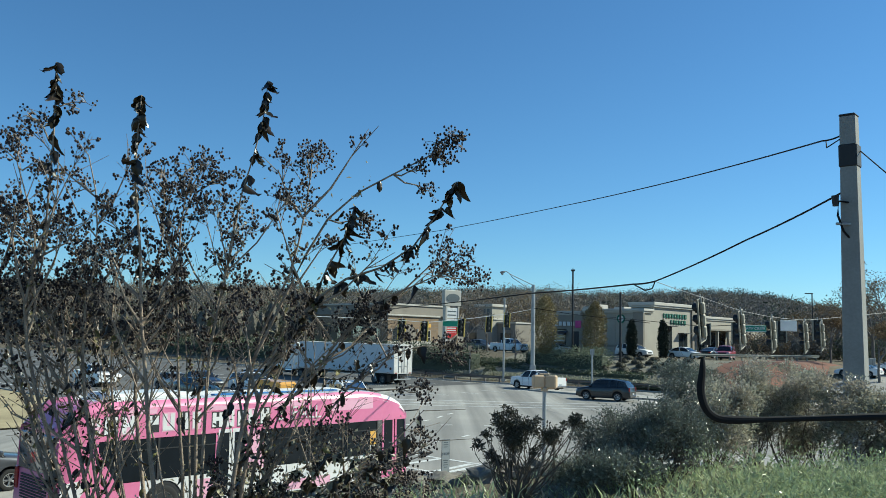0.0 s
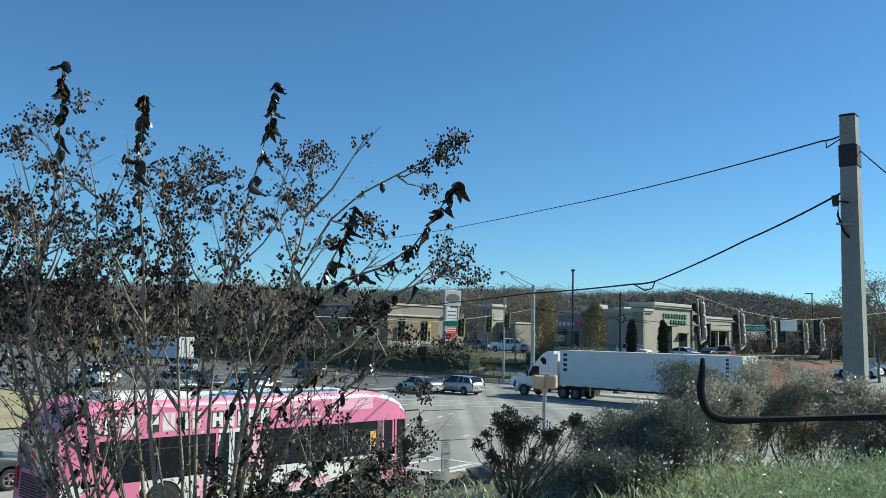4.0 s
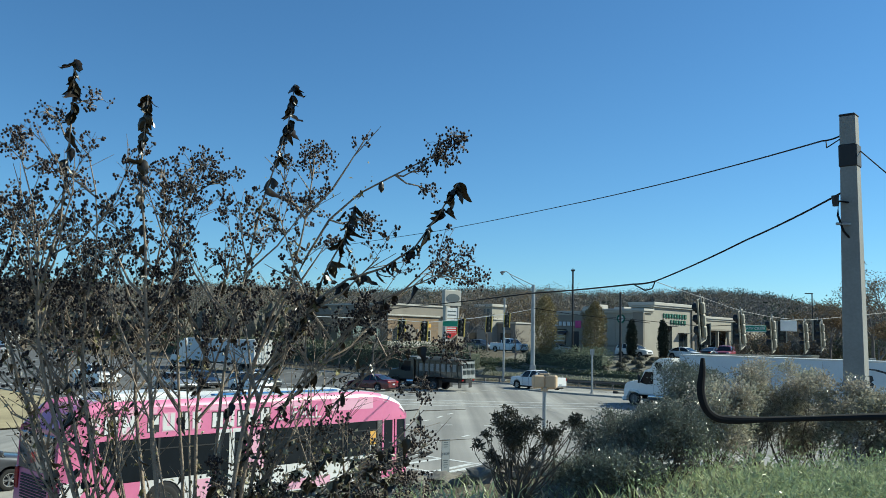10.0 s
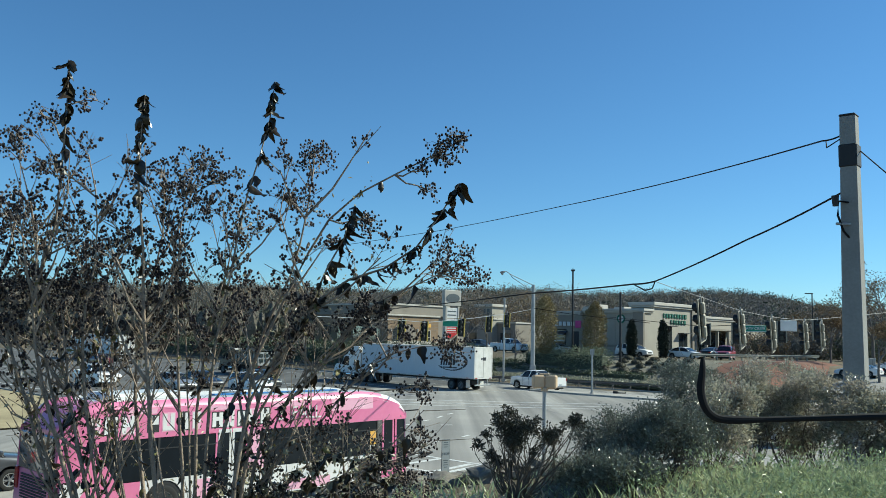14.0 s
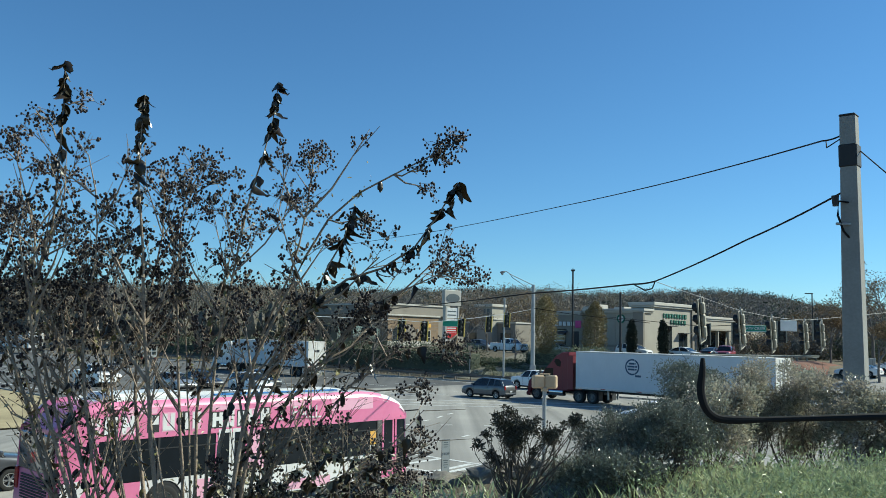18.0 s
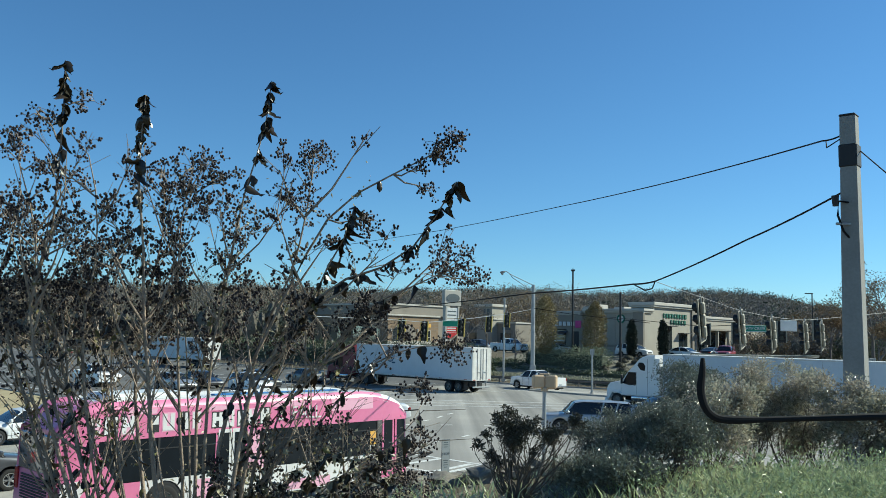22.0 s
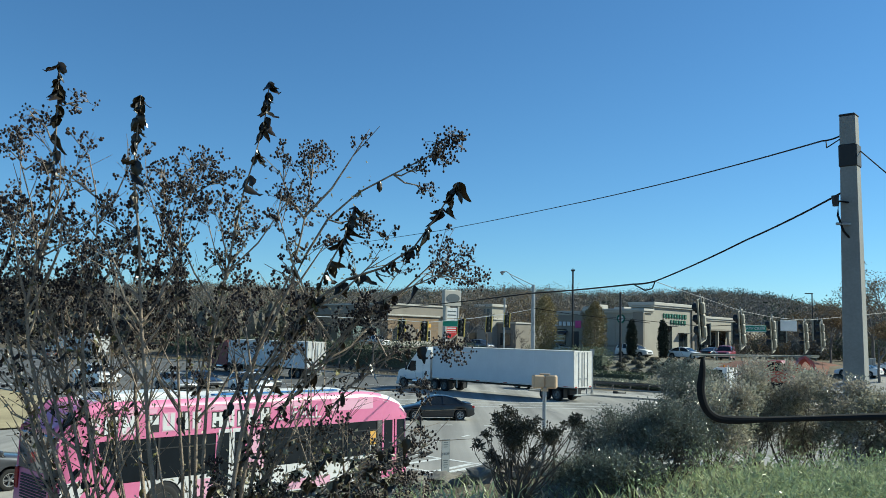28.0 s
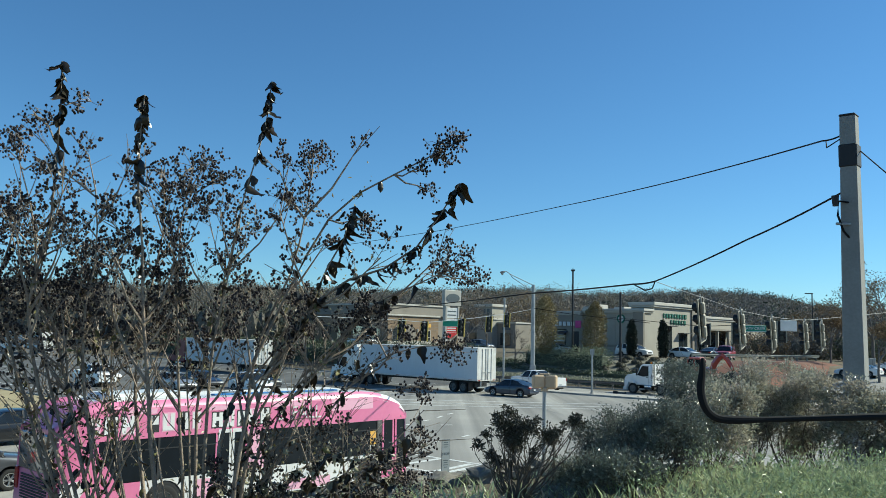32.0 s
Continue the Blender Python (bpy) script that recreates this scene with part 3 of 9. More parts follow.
def tractor(e, colour, x0, sleeper=True, aero=True, long_hood=False):
    """A road tractor under e with its front bumper at x0. Returns the x of the cab's back."""
    X = lambda d: x0 - d
    w = 1.22
    hood = [(X(0.0), 0.55), (X(0.02), 1.15), (X(0.12), 1.55), (X(0.35), 1.76), (X(1.5), 2.0), (X(1.9), 2.03), (X(1.9), 0.95), (X(0.62), 0.95), (X(0.60), 0.55)]
    cab_back = 4.35 if sleeper else 3.15
    if aero and sleeper:
        top = [(X(1.45), 1.9), (X(2.1), 2.72), (X(2.5), 3.1), (X(3.1), 3.72), (X(3.7), 3.98), (X(cab_back), 4.02)]
    elif sleeper:
        top = [(X(1.6), 1.9), (X(2.0), 2.75), (X(2.6), 2.95), (X(2.8), 3.4), (X(3.3), 3.72), (X(cab_back), 3.8)]
    else:
        top = [(X(1.55), 1.9), (X(1.95), 2.72), (X(2.2), 2.84), (X(cab_back), 2.86)]
    cab = top + [(X(cab_back), 0.85), (X(1.45), 0.85)]
    part("hood", Geo().prism(hood, -w * 0.86, w * 0.86, 0.10), colour, e)
    part("cab", Geo().prism(cab, -w, w, 0.09), colour, e)
    for s in (-1, 1):
        fy = s * (w * 0.86)
        part("fender", Geo().prism([(X(0.15), 0.55), (X(0.2), 0.95), (X(0.55), 1.18), (X(1.25), 1.18), (X(1.6), 0.95), (X(1.55), 0.9), (X(1.15), 1.08), (X(0.65), 1.08), (X(0.4), 0.6)], min(fy, s * w), max(fy, s * w), 0.03), colour, e)
        part("side_window", Geo().prism([(X(1.62), 1.80), (X(2.12), 2.66), (X(2.80), 2.66), (X(2.80), 1.72), (X(2.2), 1.66)], s * w - 0.012, s * w + 0.012), CAB_GLASS, e, "dark cab window")
        if sleeper:
            part("sleeper_window", Geo().prism([(X(3.05), 3.42), (X(2.92), 3.2), (X(3.2), 2.85), (X(3.55), 2.8), (X(3.6), 3.2), (X(3.4), 3.42)], s * w - 0.012, s * w + 0.012), CAB_GLASS, e)
            part("panel_seam", Geo().box(X(cab_back - 0.55), X(cab_back - 0.57), s * w - 0.005, s * (w + 0.004), 1.0, 3.7), DARK, e)
            part("air_hose", Geo().tube([(X(cab_back + 0.1), s * 0.3, 1.9), (X(cab_back + 0.4), s * 0.35, 1.4), (X(cab_back + 0.72), s * 0.3, 2.0)], 0.03, 6), DARK, e)
            part("side_fairing", Geo().box(X(cab_back + 0.45), X(cab_back - 0.1), s * w - 0.03, s * w + 0.03, 1.0, 3.75 if aero else 3.5, 0.02), colour, e)
        part("headlight", Geo().box(X(0.30), X(0.06), s * 0.62, s * 1.02, 0.92, 1.18, 0.04), LAMP_CLEAR, e, "clear headlight")
        part("wing_mirror", Geo().box(X(1.72), X(1.60), s * (w + 0.10), s * (w + 0.32), 1.75, 2.45, 0.04), DARK, e)
        part("fuel_tank", Geo().tube([(X(2.35), s * 0.92, 0.72), (X(3.75 if sleeper else 3.1), s * 0.92, 0.72)], 0.30, 16), CHROME, e, "polished metal fuel tank")
        part("cab_step", Geo().box(X(2.3), X(1.75), s * 0.8, s * w, 0.40, 0.52, 0.02), STEEL, e)
        part("door_handle", Geo().box(X(2.75), X(2.60), s * w - 0.01, s * (w + 0.03), 1.62, 1.67, 0.01), DARK, e)
        part("door_seam", Geo().box(X(2.83), X(2.815), s * w - 0.005, s * (w + 0.004), 0.95, 2.7), DARK, e)
        part("exhaust_stack", Geo().tube([(X(cab_back + 0.12), s * 0.95, 1.0), (X(cab_back + 0.12), s * 0.95, 3.3 if sleeper else 3.1)], 0.07, 10), CHROME, e) if not aero else None
    part("windshield", Geo().prism([(X(1.50), 1.97), (X(2.08), 2.66), (X(2.12), 2.64), (X(1.54), 1.94)], -1.05, 1.05), CAB_GLASS, e, "dark windshield")
    part("grille", Geo().box(X(0.12), X(0.005), -0.55, 0.55, 0.7, 1.45, 0.04), CHROME, e)
    part("front_bumper", Geo().box(X(0.35), X(-0.06), -1.18, 1.18, 0.30, 0.62, 0.08), colour, e)
    part("chassis_frame", Geo().box(X(7.2 if sleeper else 5.9), X(0.6), -0.42, 0.42, 0.70, 0.98, 0.02), DARK, e)
    part("fifth_wheel", Geo().box(X(cab_back + 2.2), X(cab_back + 0.9), -0.5, 0.5, 0.98, 1.14, 0.03), DARK, e)
    ax = (X(1.05), X(cab_back + 0.95), X(cab_back + 2.25))
    for i, x in enumerate(ax):
        for s in (-1, 1):
            wheel(e, x, s * (1.03 if i == 0 else 0.98), 0.50, 0.30 if i == 0 else 0.52, "truck", s)
    for s in (-1, 1):
        part("mudflap", Geo().box(X(cab_back + 2.92), X(cab_back + 2.90), s * 0.70, s * 1.25, 0.25, 0.95), DARK, e)
    return X(cab_back)


def box_trailer(e, x0, L=16.15, logo="", skirt=False, door=None):
    """A dry-van trailer under e, its nose at x0."""
    W, zb, zt = 2.59, 1.12, 4.11
    box = Geo().box(x0 - L, x0, -W / 2, W / 2, zb + 0.12, zt - 0.06, 0.02)
    body = part("trailer_box", box, BOX_WHITE, e, "plain white box trailer side")
    part("roof_rail", Geo().box(x0 - L, x0 + 0.01, -W / 2 - 0.02, W / 2 + 0.02, zt - 0.10, zt, 0.02), DOOR_WHITE, e)
    for s in (-1, 1):
        rail = part("bottom_rail", Geo().box(x0 - L, x0, s * (W / 2 - 0.04), s * (W / 2 + 0.018), zb, zb + 0.16, 0.01), DOOR_WHITE, e)
        for k in range(13):
            xx = x0 - 0.15 - k * (L - 0.3) / 12
            part("side_rib", Geo().box(xx - 0.018, xx + 0.018, s * (W / 2 - 0.02), s * (W / 2 + 0.006), zb + 0.14, zt - 0.1), BOX_WHITE, body)
        for k in range(10):
            xx = x0 - 1.0 - k * 1.6
            part("reflector", Geo().box(xx - 0.22, xx + 0.22, s * (W / 2), s * (W / 2 + 0.021), zb + 0.05, zb + 0.10), LAMP_RED if k % 2 else LAMP_CLEAR, rail)
    part("underframe", Geo().box(x0 - L + 0.05, x0 - 0.1, -0.5, 0.5, zb - 0.22, zb + 0.02, 0.02), DARK, e)
    xr = x0 - L
    part("rear_frame", Geo().box(xr - 0.05, xr + 0.02, -W / 2, -W / 2 + 0.12, zb, zt, 0.01).box(xr - 0.05, xr + 0.02, W / 2 - 0.12, W / 2, zb, zt, 0.01).box(xr - 0.05, xr + 0.02, -W / 2, W / 2, zt - 0.14, zt, 0.01).box(xr - 0.05, xr + 0.02, -W / 2, W / 2, zb, zb + 0.14, 0.01), DOOR_WHITE, e)
    for s in (-1, 1):
        dr = part("rear_door", Geo().box(xr - 0.045, xr + 0.01, s * 0.012, s * (W / 2 - 0.125), zb + 0.15, zt - 0.15, 0.01), DOOR_WHITE, e, "scuffed white rear door")
        if door != "roll":
            for y in (0.16, 0.62):
                part("lock_rod", Geo().tube([(xr - 0.075, s * y, zb + 0.1), (xr - 0.075, s * y, zt - 0.1)], 0.022, 6), STEEL, dr)
            part("lock_handle", Geo().box(xr - 0.11, xr - 0.07, s * 0.14, s * 0.66, zb + 0.75, zb + 0.80, 0.01), STEEL, dr)
        part("taillight", Geo().box(xr - 0.062, xr - 0.03, s * 0.85, s * 1.15, zb + 0.03, zb + 0.11, 0.01), LAMP_RED, e, "red taillight")
        part("landing_leg", Geo().box(x0 - 2.75, x0 - 2.62, s * 0.62, s * 0.76, 0.36, zb, 0.01), STEEL, e)
        part("bumper_post", Geo().box(xr, xr + 0.08, s * 0.62, s * 0.72, 0.55, zb, 0.01), STEEL, e)
        part("mudflap", Geo().box(xr + 1.0, xr + 1.02, s * 0.7, s * 1.25, 0.25, 1.0), DOOR_WHITE if logo == "swoosh" else DARK, e)
        if skirt:
            part("side_skirt", Geo().box(xr + 4.6, x0 - 3.4, s * (W / 2 - 0.04), s * (W / 2 - 0.01), 0.42, zb, 0.01), BOX_WHITE, e)
    part("underride_guard", Geo().box(xr - 0.02, xr + 0.08, -1.15, 1.15, 0.48, 0.60, 0.01), STEEL, e)
    for x in (xr + 3.0, xr + 1.75):
        for s in (-1, 1):
            wheel(e, x, s * 0.98, 0.50, 0.52, "truck", s)
    part("bogie", Geo().box(xr + 0.9, xr + 3.7, -0.55, 0.55, 0.5, 0.92, 0.03), DARK, e)
    # markings on the skin
    if logo == "swoosh":
        for s in (-1, 1):
            yy = sorted((s * W / 2, s * (W / 2 + 0.004)))
            cx, cz = xr + 3.1, 2.75
            arcs = Geo()
            for k in range(3):
                part("logo_bar", Geo().prism([(cx + 0.9 - 0.34 * k, cz + 0.45), (cx + 1.12 - 0.34 * k, cz + 0.45), (cx + 1.3 - 0.34 * k, cz - 0.45), (cx + 1.08 - 0.34 * k, cz - 0.45)], *yy), LOGO_DARK, body)
            part("logo_bar", Geo().prism([(cx + 0.1, cz + 0.45), (cx - 0.62, cz + 0.40), (cx - 0.7, cz + 0.1), (cx - 0.55, cz), (cx - 0.72, cz - 0.15), (cx - 0.6, cz - 0.42), (cx + 0.28, cz - 0.45)], *yy), LOGO_DARK, body)
            for k in range(14):
                a0, a1 = radians(-150 + k * 20), radians(-150 + (k + 1) * 20)
                p = lambda a, q: (cx - 0.2 - 2.1 * q * math.cos(a) * (1 if abs(math.cos(a)) < 2 else 1), cz - 0.05 + 0.92 * q * math.sin(a))
                th = 0.05 + 0.10 * math.sin(math.pi * (k + 0.5) / 14)
                arcs.prism([p(a0, 1), p(a1, 1), p(a1, 1 - th), p(a0, 1 - th)], *yy)
            part("logo_swoosh", arcs, LOGO_DARK, body)
            part("lettering_bar", Geo().box(cx - 0.9, cx + 1.4, yy[0], yy[1], cz - 0.72, cz - 0.60), LOGO_DARK, body)
        part("logo_bar", Geo().box(xr - 0.052, xr - 0.045, -0.35, 0.1, 2.85, 3.15), LOGO_DARK, e)
        part("logo_bar", Geo().box(xr - 0.052, xr - 0.045, 0.15, 0.35, 2.9, 3.1), LOGO_DARK, e)
    if logo == "ring":
        for s in (-1, 1):
            yy = sorted((s * W / 2, s * (W / 2 + 0.004)))
            cx, cz = x0 - 5.2, 3.05
            g = Geo()
            for k in range(28):
                a0, a1 = 2 * math.pi * k / 28, 2 * math.pi * (k + 1) / 28
                p = lambda a, q: (cx + q * math.cos(a), cz + q * math.sin(a))
                g.prism([p(a0, 0.62), p(a1, 0.62), p(a1, 0.50), p(a0, 0.50)], *yy)
            part("logo_ring", g, LOGO_BLUE, body)
            for z, q in ((0.26, 0.30), (0.04, 0.42), (-0.18, 0.38)):
                part("lettering_bar", Geo().box(cx - q, cx + q, yy[0], yy[1], cz + z - 0.07, cz + z + 0.07), LOGO_BLUE, body)
            part("lettering_bar", Geo().box(cx - 0.75, cx - 0.25, yy[0], yy[1], cz - 0.75, cz - 0.60), LOGO_BLUE, body)
    if logo == "column":
        for s in (-1, 1):
            yy = sorted((s * W / 2, s * (W / 2 + 0.004)))
            for k in range(8):
                part("lettering_bar", Geo().box(xr + 1.0, xr + 1.22, yy[0], yy[1], 3.7 - 0.30 * k, 3.9 - 0.30 * k), LOGO_DARK, body)
            for k in range(4):
                part("lettering_bar", Geo().box(x0 - 0.75, x0 - 0.35, yy[0], yy[1], 3.6 - 0.42 * k, 3.85 - 0.42 * k), LOGO_DARK, body)
        for s in (-1, 1):
            part("lettering_bar", Geo().box(xr - 0.052, xr - 0.045, s * 0.25, s * 0.95, 3.35, 3.42), LOGO_DARK, e)


def semi(colour, label, logo="", aero=True, sleeper=True, skirt=False, door=None):
    """A tractor with a box trailer; origin on the ground under the trailer's nose."""
    e = thing("semi_truck", label, "semi truck")
    gap = 4.35 if sleeper else 3.15
    tractor(e, colour, gap + 0.75, sleeper, aero)
    box_trailer(e, 0.0, logo=logo, skirt=skirt, door=door)
    return e
white_hauler = semi(P_WHITE, "white semi truck with a plain white box trailer", "")
lettered_hauler = semi(P_WHITE, "white sleeper semi truck with dark marks on its white trailer", "column")
swoosh_hauler = semi(P_WHITE, "white day-cab style semi truck, trailer with a dark swoosh emblem", "swoosh", aero=False, door="roll")
red_hauler = semi(P_TRUCK_RED, "dark red semi truck with a white trailer and blue round emblem", "ring", aero=True)
plain_hauler = semi(P_WHITE, "white aerodynamic semi truck with a plain white trailer", "", skirt=False)



dark_suv = car("suv", P_BLACK, "dark sport utility vehicle on the parkway", "car", L=4.75, W=1.9, H=1.78, r=0.37)
silver_suv = car("boxy", P_SILVER, "silver boxy sport utility vehicle", "car", L=4.4, W=1.8, H=1.72, base=2.6, r=0.36, rails=True)
teal_sedan = car("sedan", P_TEAL, "dark teal sedan crossing the junction", "car")
silver_sedan = car("sedan", P_SILVER, "silver sedan in the turning lane", "car", L=4.75)
pale_suv = car("suv", P_SILVER, "silver crossover following a sedan", "car", H=1.62)
red_sedan = car("sedan", P_RED, "dark red sedan on the parkway", "car", L=4.85)
white_suv = car("suv", P_WHITE, "white crossover with dark windows", "car", L=4.5, H=1.62, rails=True)
grey_suv = car("suv", P_GREY, "grey crossover with roof rails", "car", L=4.6, H=1.66, rails=True)
white_sedan = car("sedan", P_WHITE, "white compact sedan turning across the junction", "car", L=4.45, base=2.65, front=0.9)
grey_sedan = car("sedan", P_GREY, "dark grey sedan beside a truck", "car", L=4.8)
white_saloon = car("sedan", P_WHITE, "white midsize sedan turning across the junction", "car", L=4.9, base=2.8)
pale_wagon = car("wagon", P_SILVER, "pale silver wagon with a dark window band", "car", L=5.12, W=1.93, H=1.73, base=2.99, front=0.92, r=0.37)
black_sedan = car("sedan", P_BLACK, "black sedan with tinted windows", "car", L=4.85)
black_suv = car("suv", P_BLACK, "black sport utility vehicle with roof rails", "car", L=5.1, W=1.95, H=1.80, base=2.95, r=0.39, rails=True)
smoke_sedan = car("sedan", P_GREY, "smoke grey sedan behind a black car", "car", L=4.9)
black_coupe = car("sedan", P_BLACK, "black compact sedan with dark rims", "car", L=4.6)
navy_sedan = car("sedan", P_DARKBLUE, "dark navy sedan on the parkway", "car", L=4.6)
# ---- the bus ----
PINK = mat("pink bus wrap", (0.70, 0.22, 0.38), 0.35, col2=(0.62, 0.16, 0.30), scale=0.7, fine=8, coat=0.4, contrast=0.35)
PALE_PINK = mat("pale pink wrap", (0.78, 0.45, 0.56), 0.4, col2=(0.72, 0.36, 0.48), scale=1.2, fine=9, coat=0.3)
BUS_WHITE = mat("white bus panel", (0.74, 0.74, 0.72), 0.4, col2=(0.62, 0.60, 0.58), scale=1.0, fine=9, coat=0.3)
BUS_BLUE = mat("blue stripe", (0.03, 0.16, 0.42), 0.4)
POSTER = mat("orange notice", (0.75, 0.42, 0.08), 0.6)
SEAT = mat("blue seat cloth", (0.05, 0.06, 0.10), 0.9)


def bus():
    e = thing("city_bus", "pink wrapped city bus with dark windows waiting at the crossing", "bus", Matrix.Translation((-6.06, 25.68, 0.012)) @ Matrix.Rotation(radians(46.9), 4, "Z") @ Matrix.Diagonal((0.975, 1, 1, 1)))
    L, W = 12.2, 1.3
    roofline = [(-6.1, 2.45), (-5.95, 2.62), (-5.5, 3.0), (-5.0, 3.08), (4.0, 3.08), (4.6, 3.02), (5.2, 2.9), (5.7, 2.72), (6.1, 2.42)]
    archs = ((4.25, 0.58), (-3.2, 0.60))

    def skin(x, z):
        """Half width of the shell at a height."""
        w = W * (1 - 0.02 * max(0, z - 1.2))
        end = max(0.0, (abs(x) - 5.7) / 0.4)
        return w - 0.10 * end * end

    def panel(x0, x1, z0, z1, s, out=0.0, steps=10, arches=True):
        """A piece of the side wall, bent with the shell, with thickness."""
        g = Geo()
        xs = sorted(set([x0 + (x1 - x0) * i / steps for i in range(steps + 1)] + [c + q * r for c, r in archs for q in (-1, -0.9, -0.6, 0, 0.6, 0.9, 1) if arches and x0 < c + q * r < x1]))
        rows = []
        for x in xs:
            lo = z0
            if arches:
                for c, r in archs:
                    if abs(x - c) < r:
                        lo = max(lo, 0.48 + math.sqrt(r * r - (x - c) ** 2))
            hi = min(z1, lerp(roofline, x) - 0.04) if z1 > 2.4 else z1
            hi = max(hi, lo + 0.01)
            rows.append([(x, s * (skin(x, lo) + out), lo), (x, s * (skin(x, (lo + hi) / 2) + out), (lo + hi) / 2), (x, s * (skin(x, hi) + out), hi), (x, s * (skin(x, hi) + out - 0.03), hi), (x, s * (skin(x, lo) + out - 0.03), lo)])
        g.loft(rows, closed=True, cap=True)
        return g
    for s in (-1, 1):
        part("side_panel", panel(-6.1, -5.1, 0.32, 2.21, s), PINK, e, "pink wrapped rear side panel")
        part("side_panel", panel(-5.1, -3.9, 0.32, 1.12, s), PINK, e, "pink wrapped lower rear panel")
        part("side_panel", panel(-3.9, 4.84, 0.32, 1.12, s), BUS_WHITE, e, "white lower side panel")
        part("side_panel", panel(4.84, 6.1, 0.32, 0.46, s), PINK, e)
        band = part("side_panel", panel(-6.1, 6.1, 2.21, 3.0, s, 0.004, 24), PINK, e, "pink wrapped upper side panel with white lettering")
        part("side_panel", panel(-0.62, 0.02, 1.12, 2.21, s), PALE_PINK, e, "pale pink panel beside the middle door")
        slant = [(-5.1, 1.10), (-5.1, 2.0), (-4.55, 1.10)]
        part("wrap_patch", Geo().prism(slant, *sorted((s * 1.26, s * 1.296))), PINK, e)
        part("wrap_patch", Geo().prism([(-6.0, 0.95), (-6.0, 1.25), (-5.55, 1.3), (-5.35, 1.1), (-5.5, 0.9)], *sorted((s * 1.27, s * 1.306))), BUS_WHITE, e)
        part("lower_stripe", panel(-2.2, -1.55, 0.36, 1.0, s, 0.005), PALE_PINK, e)
        part("lower_stripe", panel(0.9, 2.6, 0.36, 0.66, s, 0.005), PALE_PINK, e)
        # panes between slim pillars
        cuts = [-5.1, -3.4, -1.62, -0.62, 0.04, 1.6, 3.1, 4.62]
        for a, b in zip(cuts, cuts[1:]):
            if a == -0.62 or (a == -1.62 and s < 0):
                continue
            w = part("side_window", panel(a + 0.035, b - 0.035, 1.14, 2.20, s, -0.012, 3, False), CAB_GLASS, e, "dark tinted bus window")
            part("window_bar", panel(a + 0.035, b - 0.035, 1.90, 1.93, s, 0.0, 2, False), DARK, w)
        for a in cuts:
            part("window_pillar", panel(a - 0.03, a + 0.03, 1.1, 2.23, s, 0.002, 1, False), PINK if a in (-1.62, -0.62, -5.1) else DARK, e)
        # white capitals: a last word that can be read, bars before it
        r2 = random.Random(3)
        x = -5.32
        k = 0
        while x < 0.1:
            wl = r2.choice((0.24, 0.30, 0.34))
            if k in (3, 7):
                x += 0.26
            z0, z1 = 2.38 + r2.uniform(-0.02, 0.02), 2.80 + r2.uniform(-0.03, 0.03)
            # an open capital: two uprights and a cross bar, dark edged
            part("lettering_edge", panel(x - 0.025, x + wl + 0.025, z0 - 0.03, z1 + 0.03, s, 0.008, 2, False), DARK if k % 2 else PALE_PINK, band)
            part("lettering_bar", panel(x, x + wl * 0.36, z0, z1, s, 0.012, 1, False), BUS_WHITE, band)
            part("lettering_bar", panel(x + wl * 0.64, x + wl, z0 + (0.0 if k % 3 else 0.2), z1, s, 0.012, 1, False), BUS_WHITE, band)
            zc = z0 if k % 4 == 0 else z0 + 0.17
            part("lettering_bar", panel(x, x + wl, zc, zc + 0.11, s, 0.0135, 1, False), BUS_WHITE, band)
            x += wl + 0.13
            k += 1
        text_on(band, "& FALL", 0.56, Matrix.Translation((1.3, s * 1.305, 2.62)) @ pose(0, 0, 0, 90, 0, 0 if s < 0 else 180), BUS_WHITE)
        for (a, b) in ((-4.3, -3.5), (-1.9, -0.9), (0.3, 1.5), (2.6, 4.4)):
            part("wrap_patch", panel(a, b, 2.84 if a < 2 else 2.62, 2.99, s, 0.006, 6, False), PALE_PINK, band)
        part("wheel_arch", Geo().tube([(4.25, s * 1.28, 0.48), (4.25, s * 0.7, 0.48)], 0.57, 24), DARK, e)
        part("wheel_arch", Geo().tube([(-3.2, s * 1.28, 0.48), (-3.2, s * 0.7, 0.48)], 0.59, 24), DARK, e)
        for x in (4.25, -3.2):
            wheel(e, x, s * 1.15, 0.48, 0.30, "truck", s)
    # roof with its raised side fairings
    rows = []
    for i in range(41):
        x = -6.1 + 12.2 * i / 40
        z = lerp(roofline, x)
        w = skin(x, 2.6)
        sec = [(w, z - 0.12), (w - 0.03, z - 0.02), (w - 0.16, z + 0.10), (w - 0.42, z + 0.13), (w - 0.55, z + 0.04), (0.5, z + 0.06), (0, z + 0.08)]
        rows.append([(x, -y, q) for y, q in sec] + [(x, y, q) for y, q in reversed(sec[:-1])])
    part("roof", Geo().loft([q[2:-2] for q in rows[4:]]), BUS_WHITE, e, "white roof with raised edges", smooth=50)
    for a, b in ((0, 3), (-3, None)):
        part("roof_edge", Geo().loft([q[a:b] for q in rows[4:37]]), PINK, e, "pink wrapped roof edge", smooth=50)
        part("roof_edge", Geo().loft([q[a:b] for q in rows[36:]]), BUS_WHITE, e, "white front roof corner", smooth=50)
    part("rear_cap", Geo().loft(rows[:5]), PINK, e, "pink rear roof cap", smooth=50)
    part("roof_stripe", Geo().box(-1.5, 3.2, -0.84, -0.62, 3.20, 3.25, 0.02), BUS_BLUE, e, "blue roof stripe")
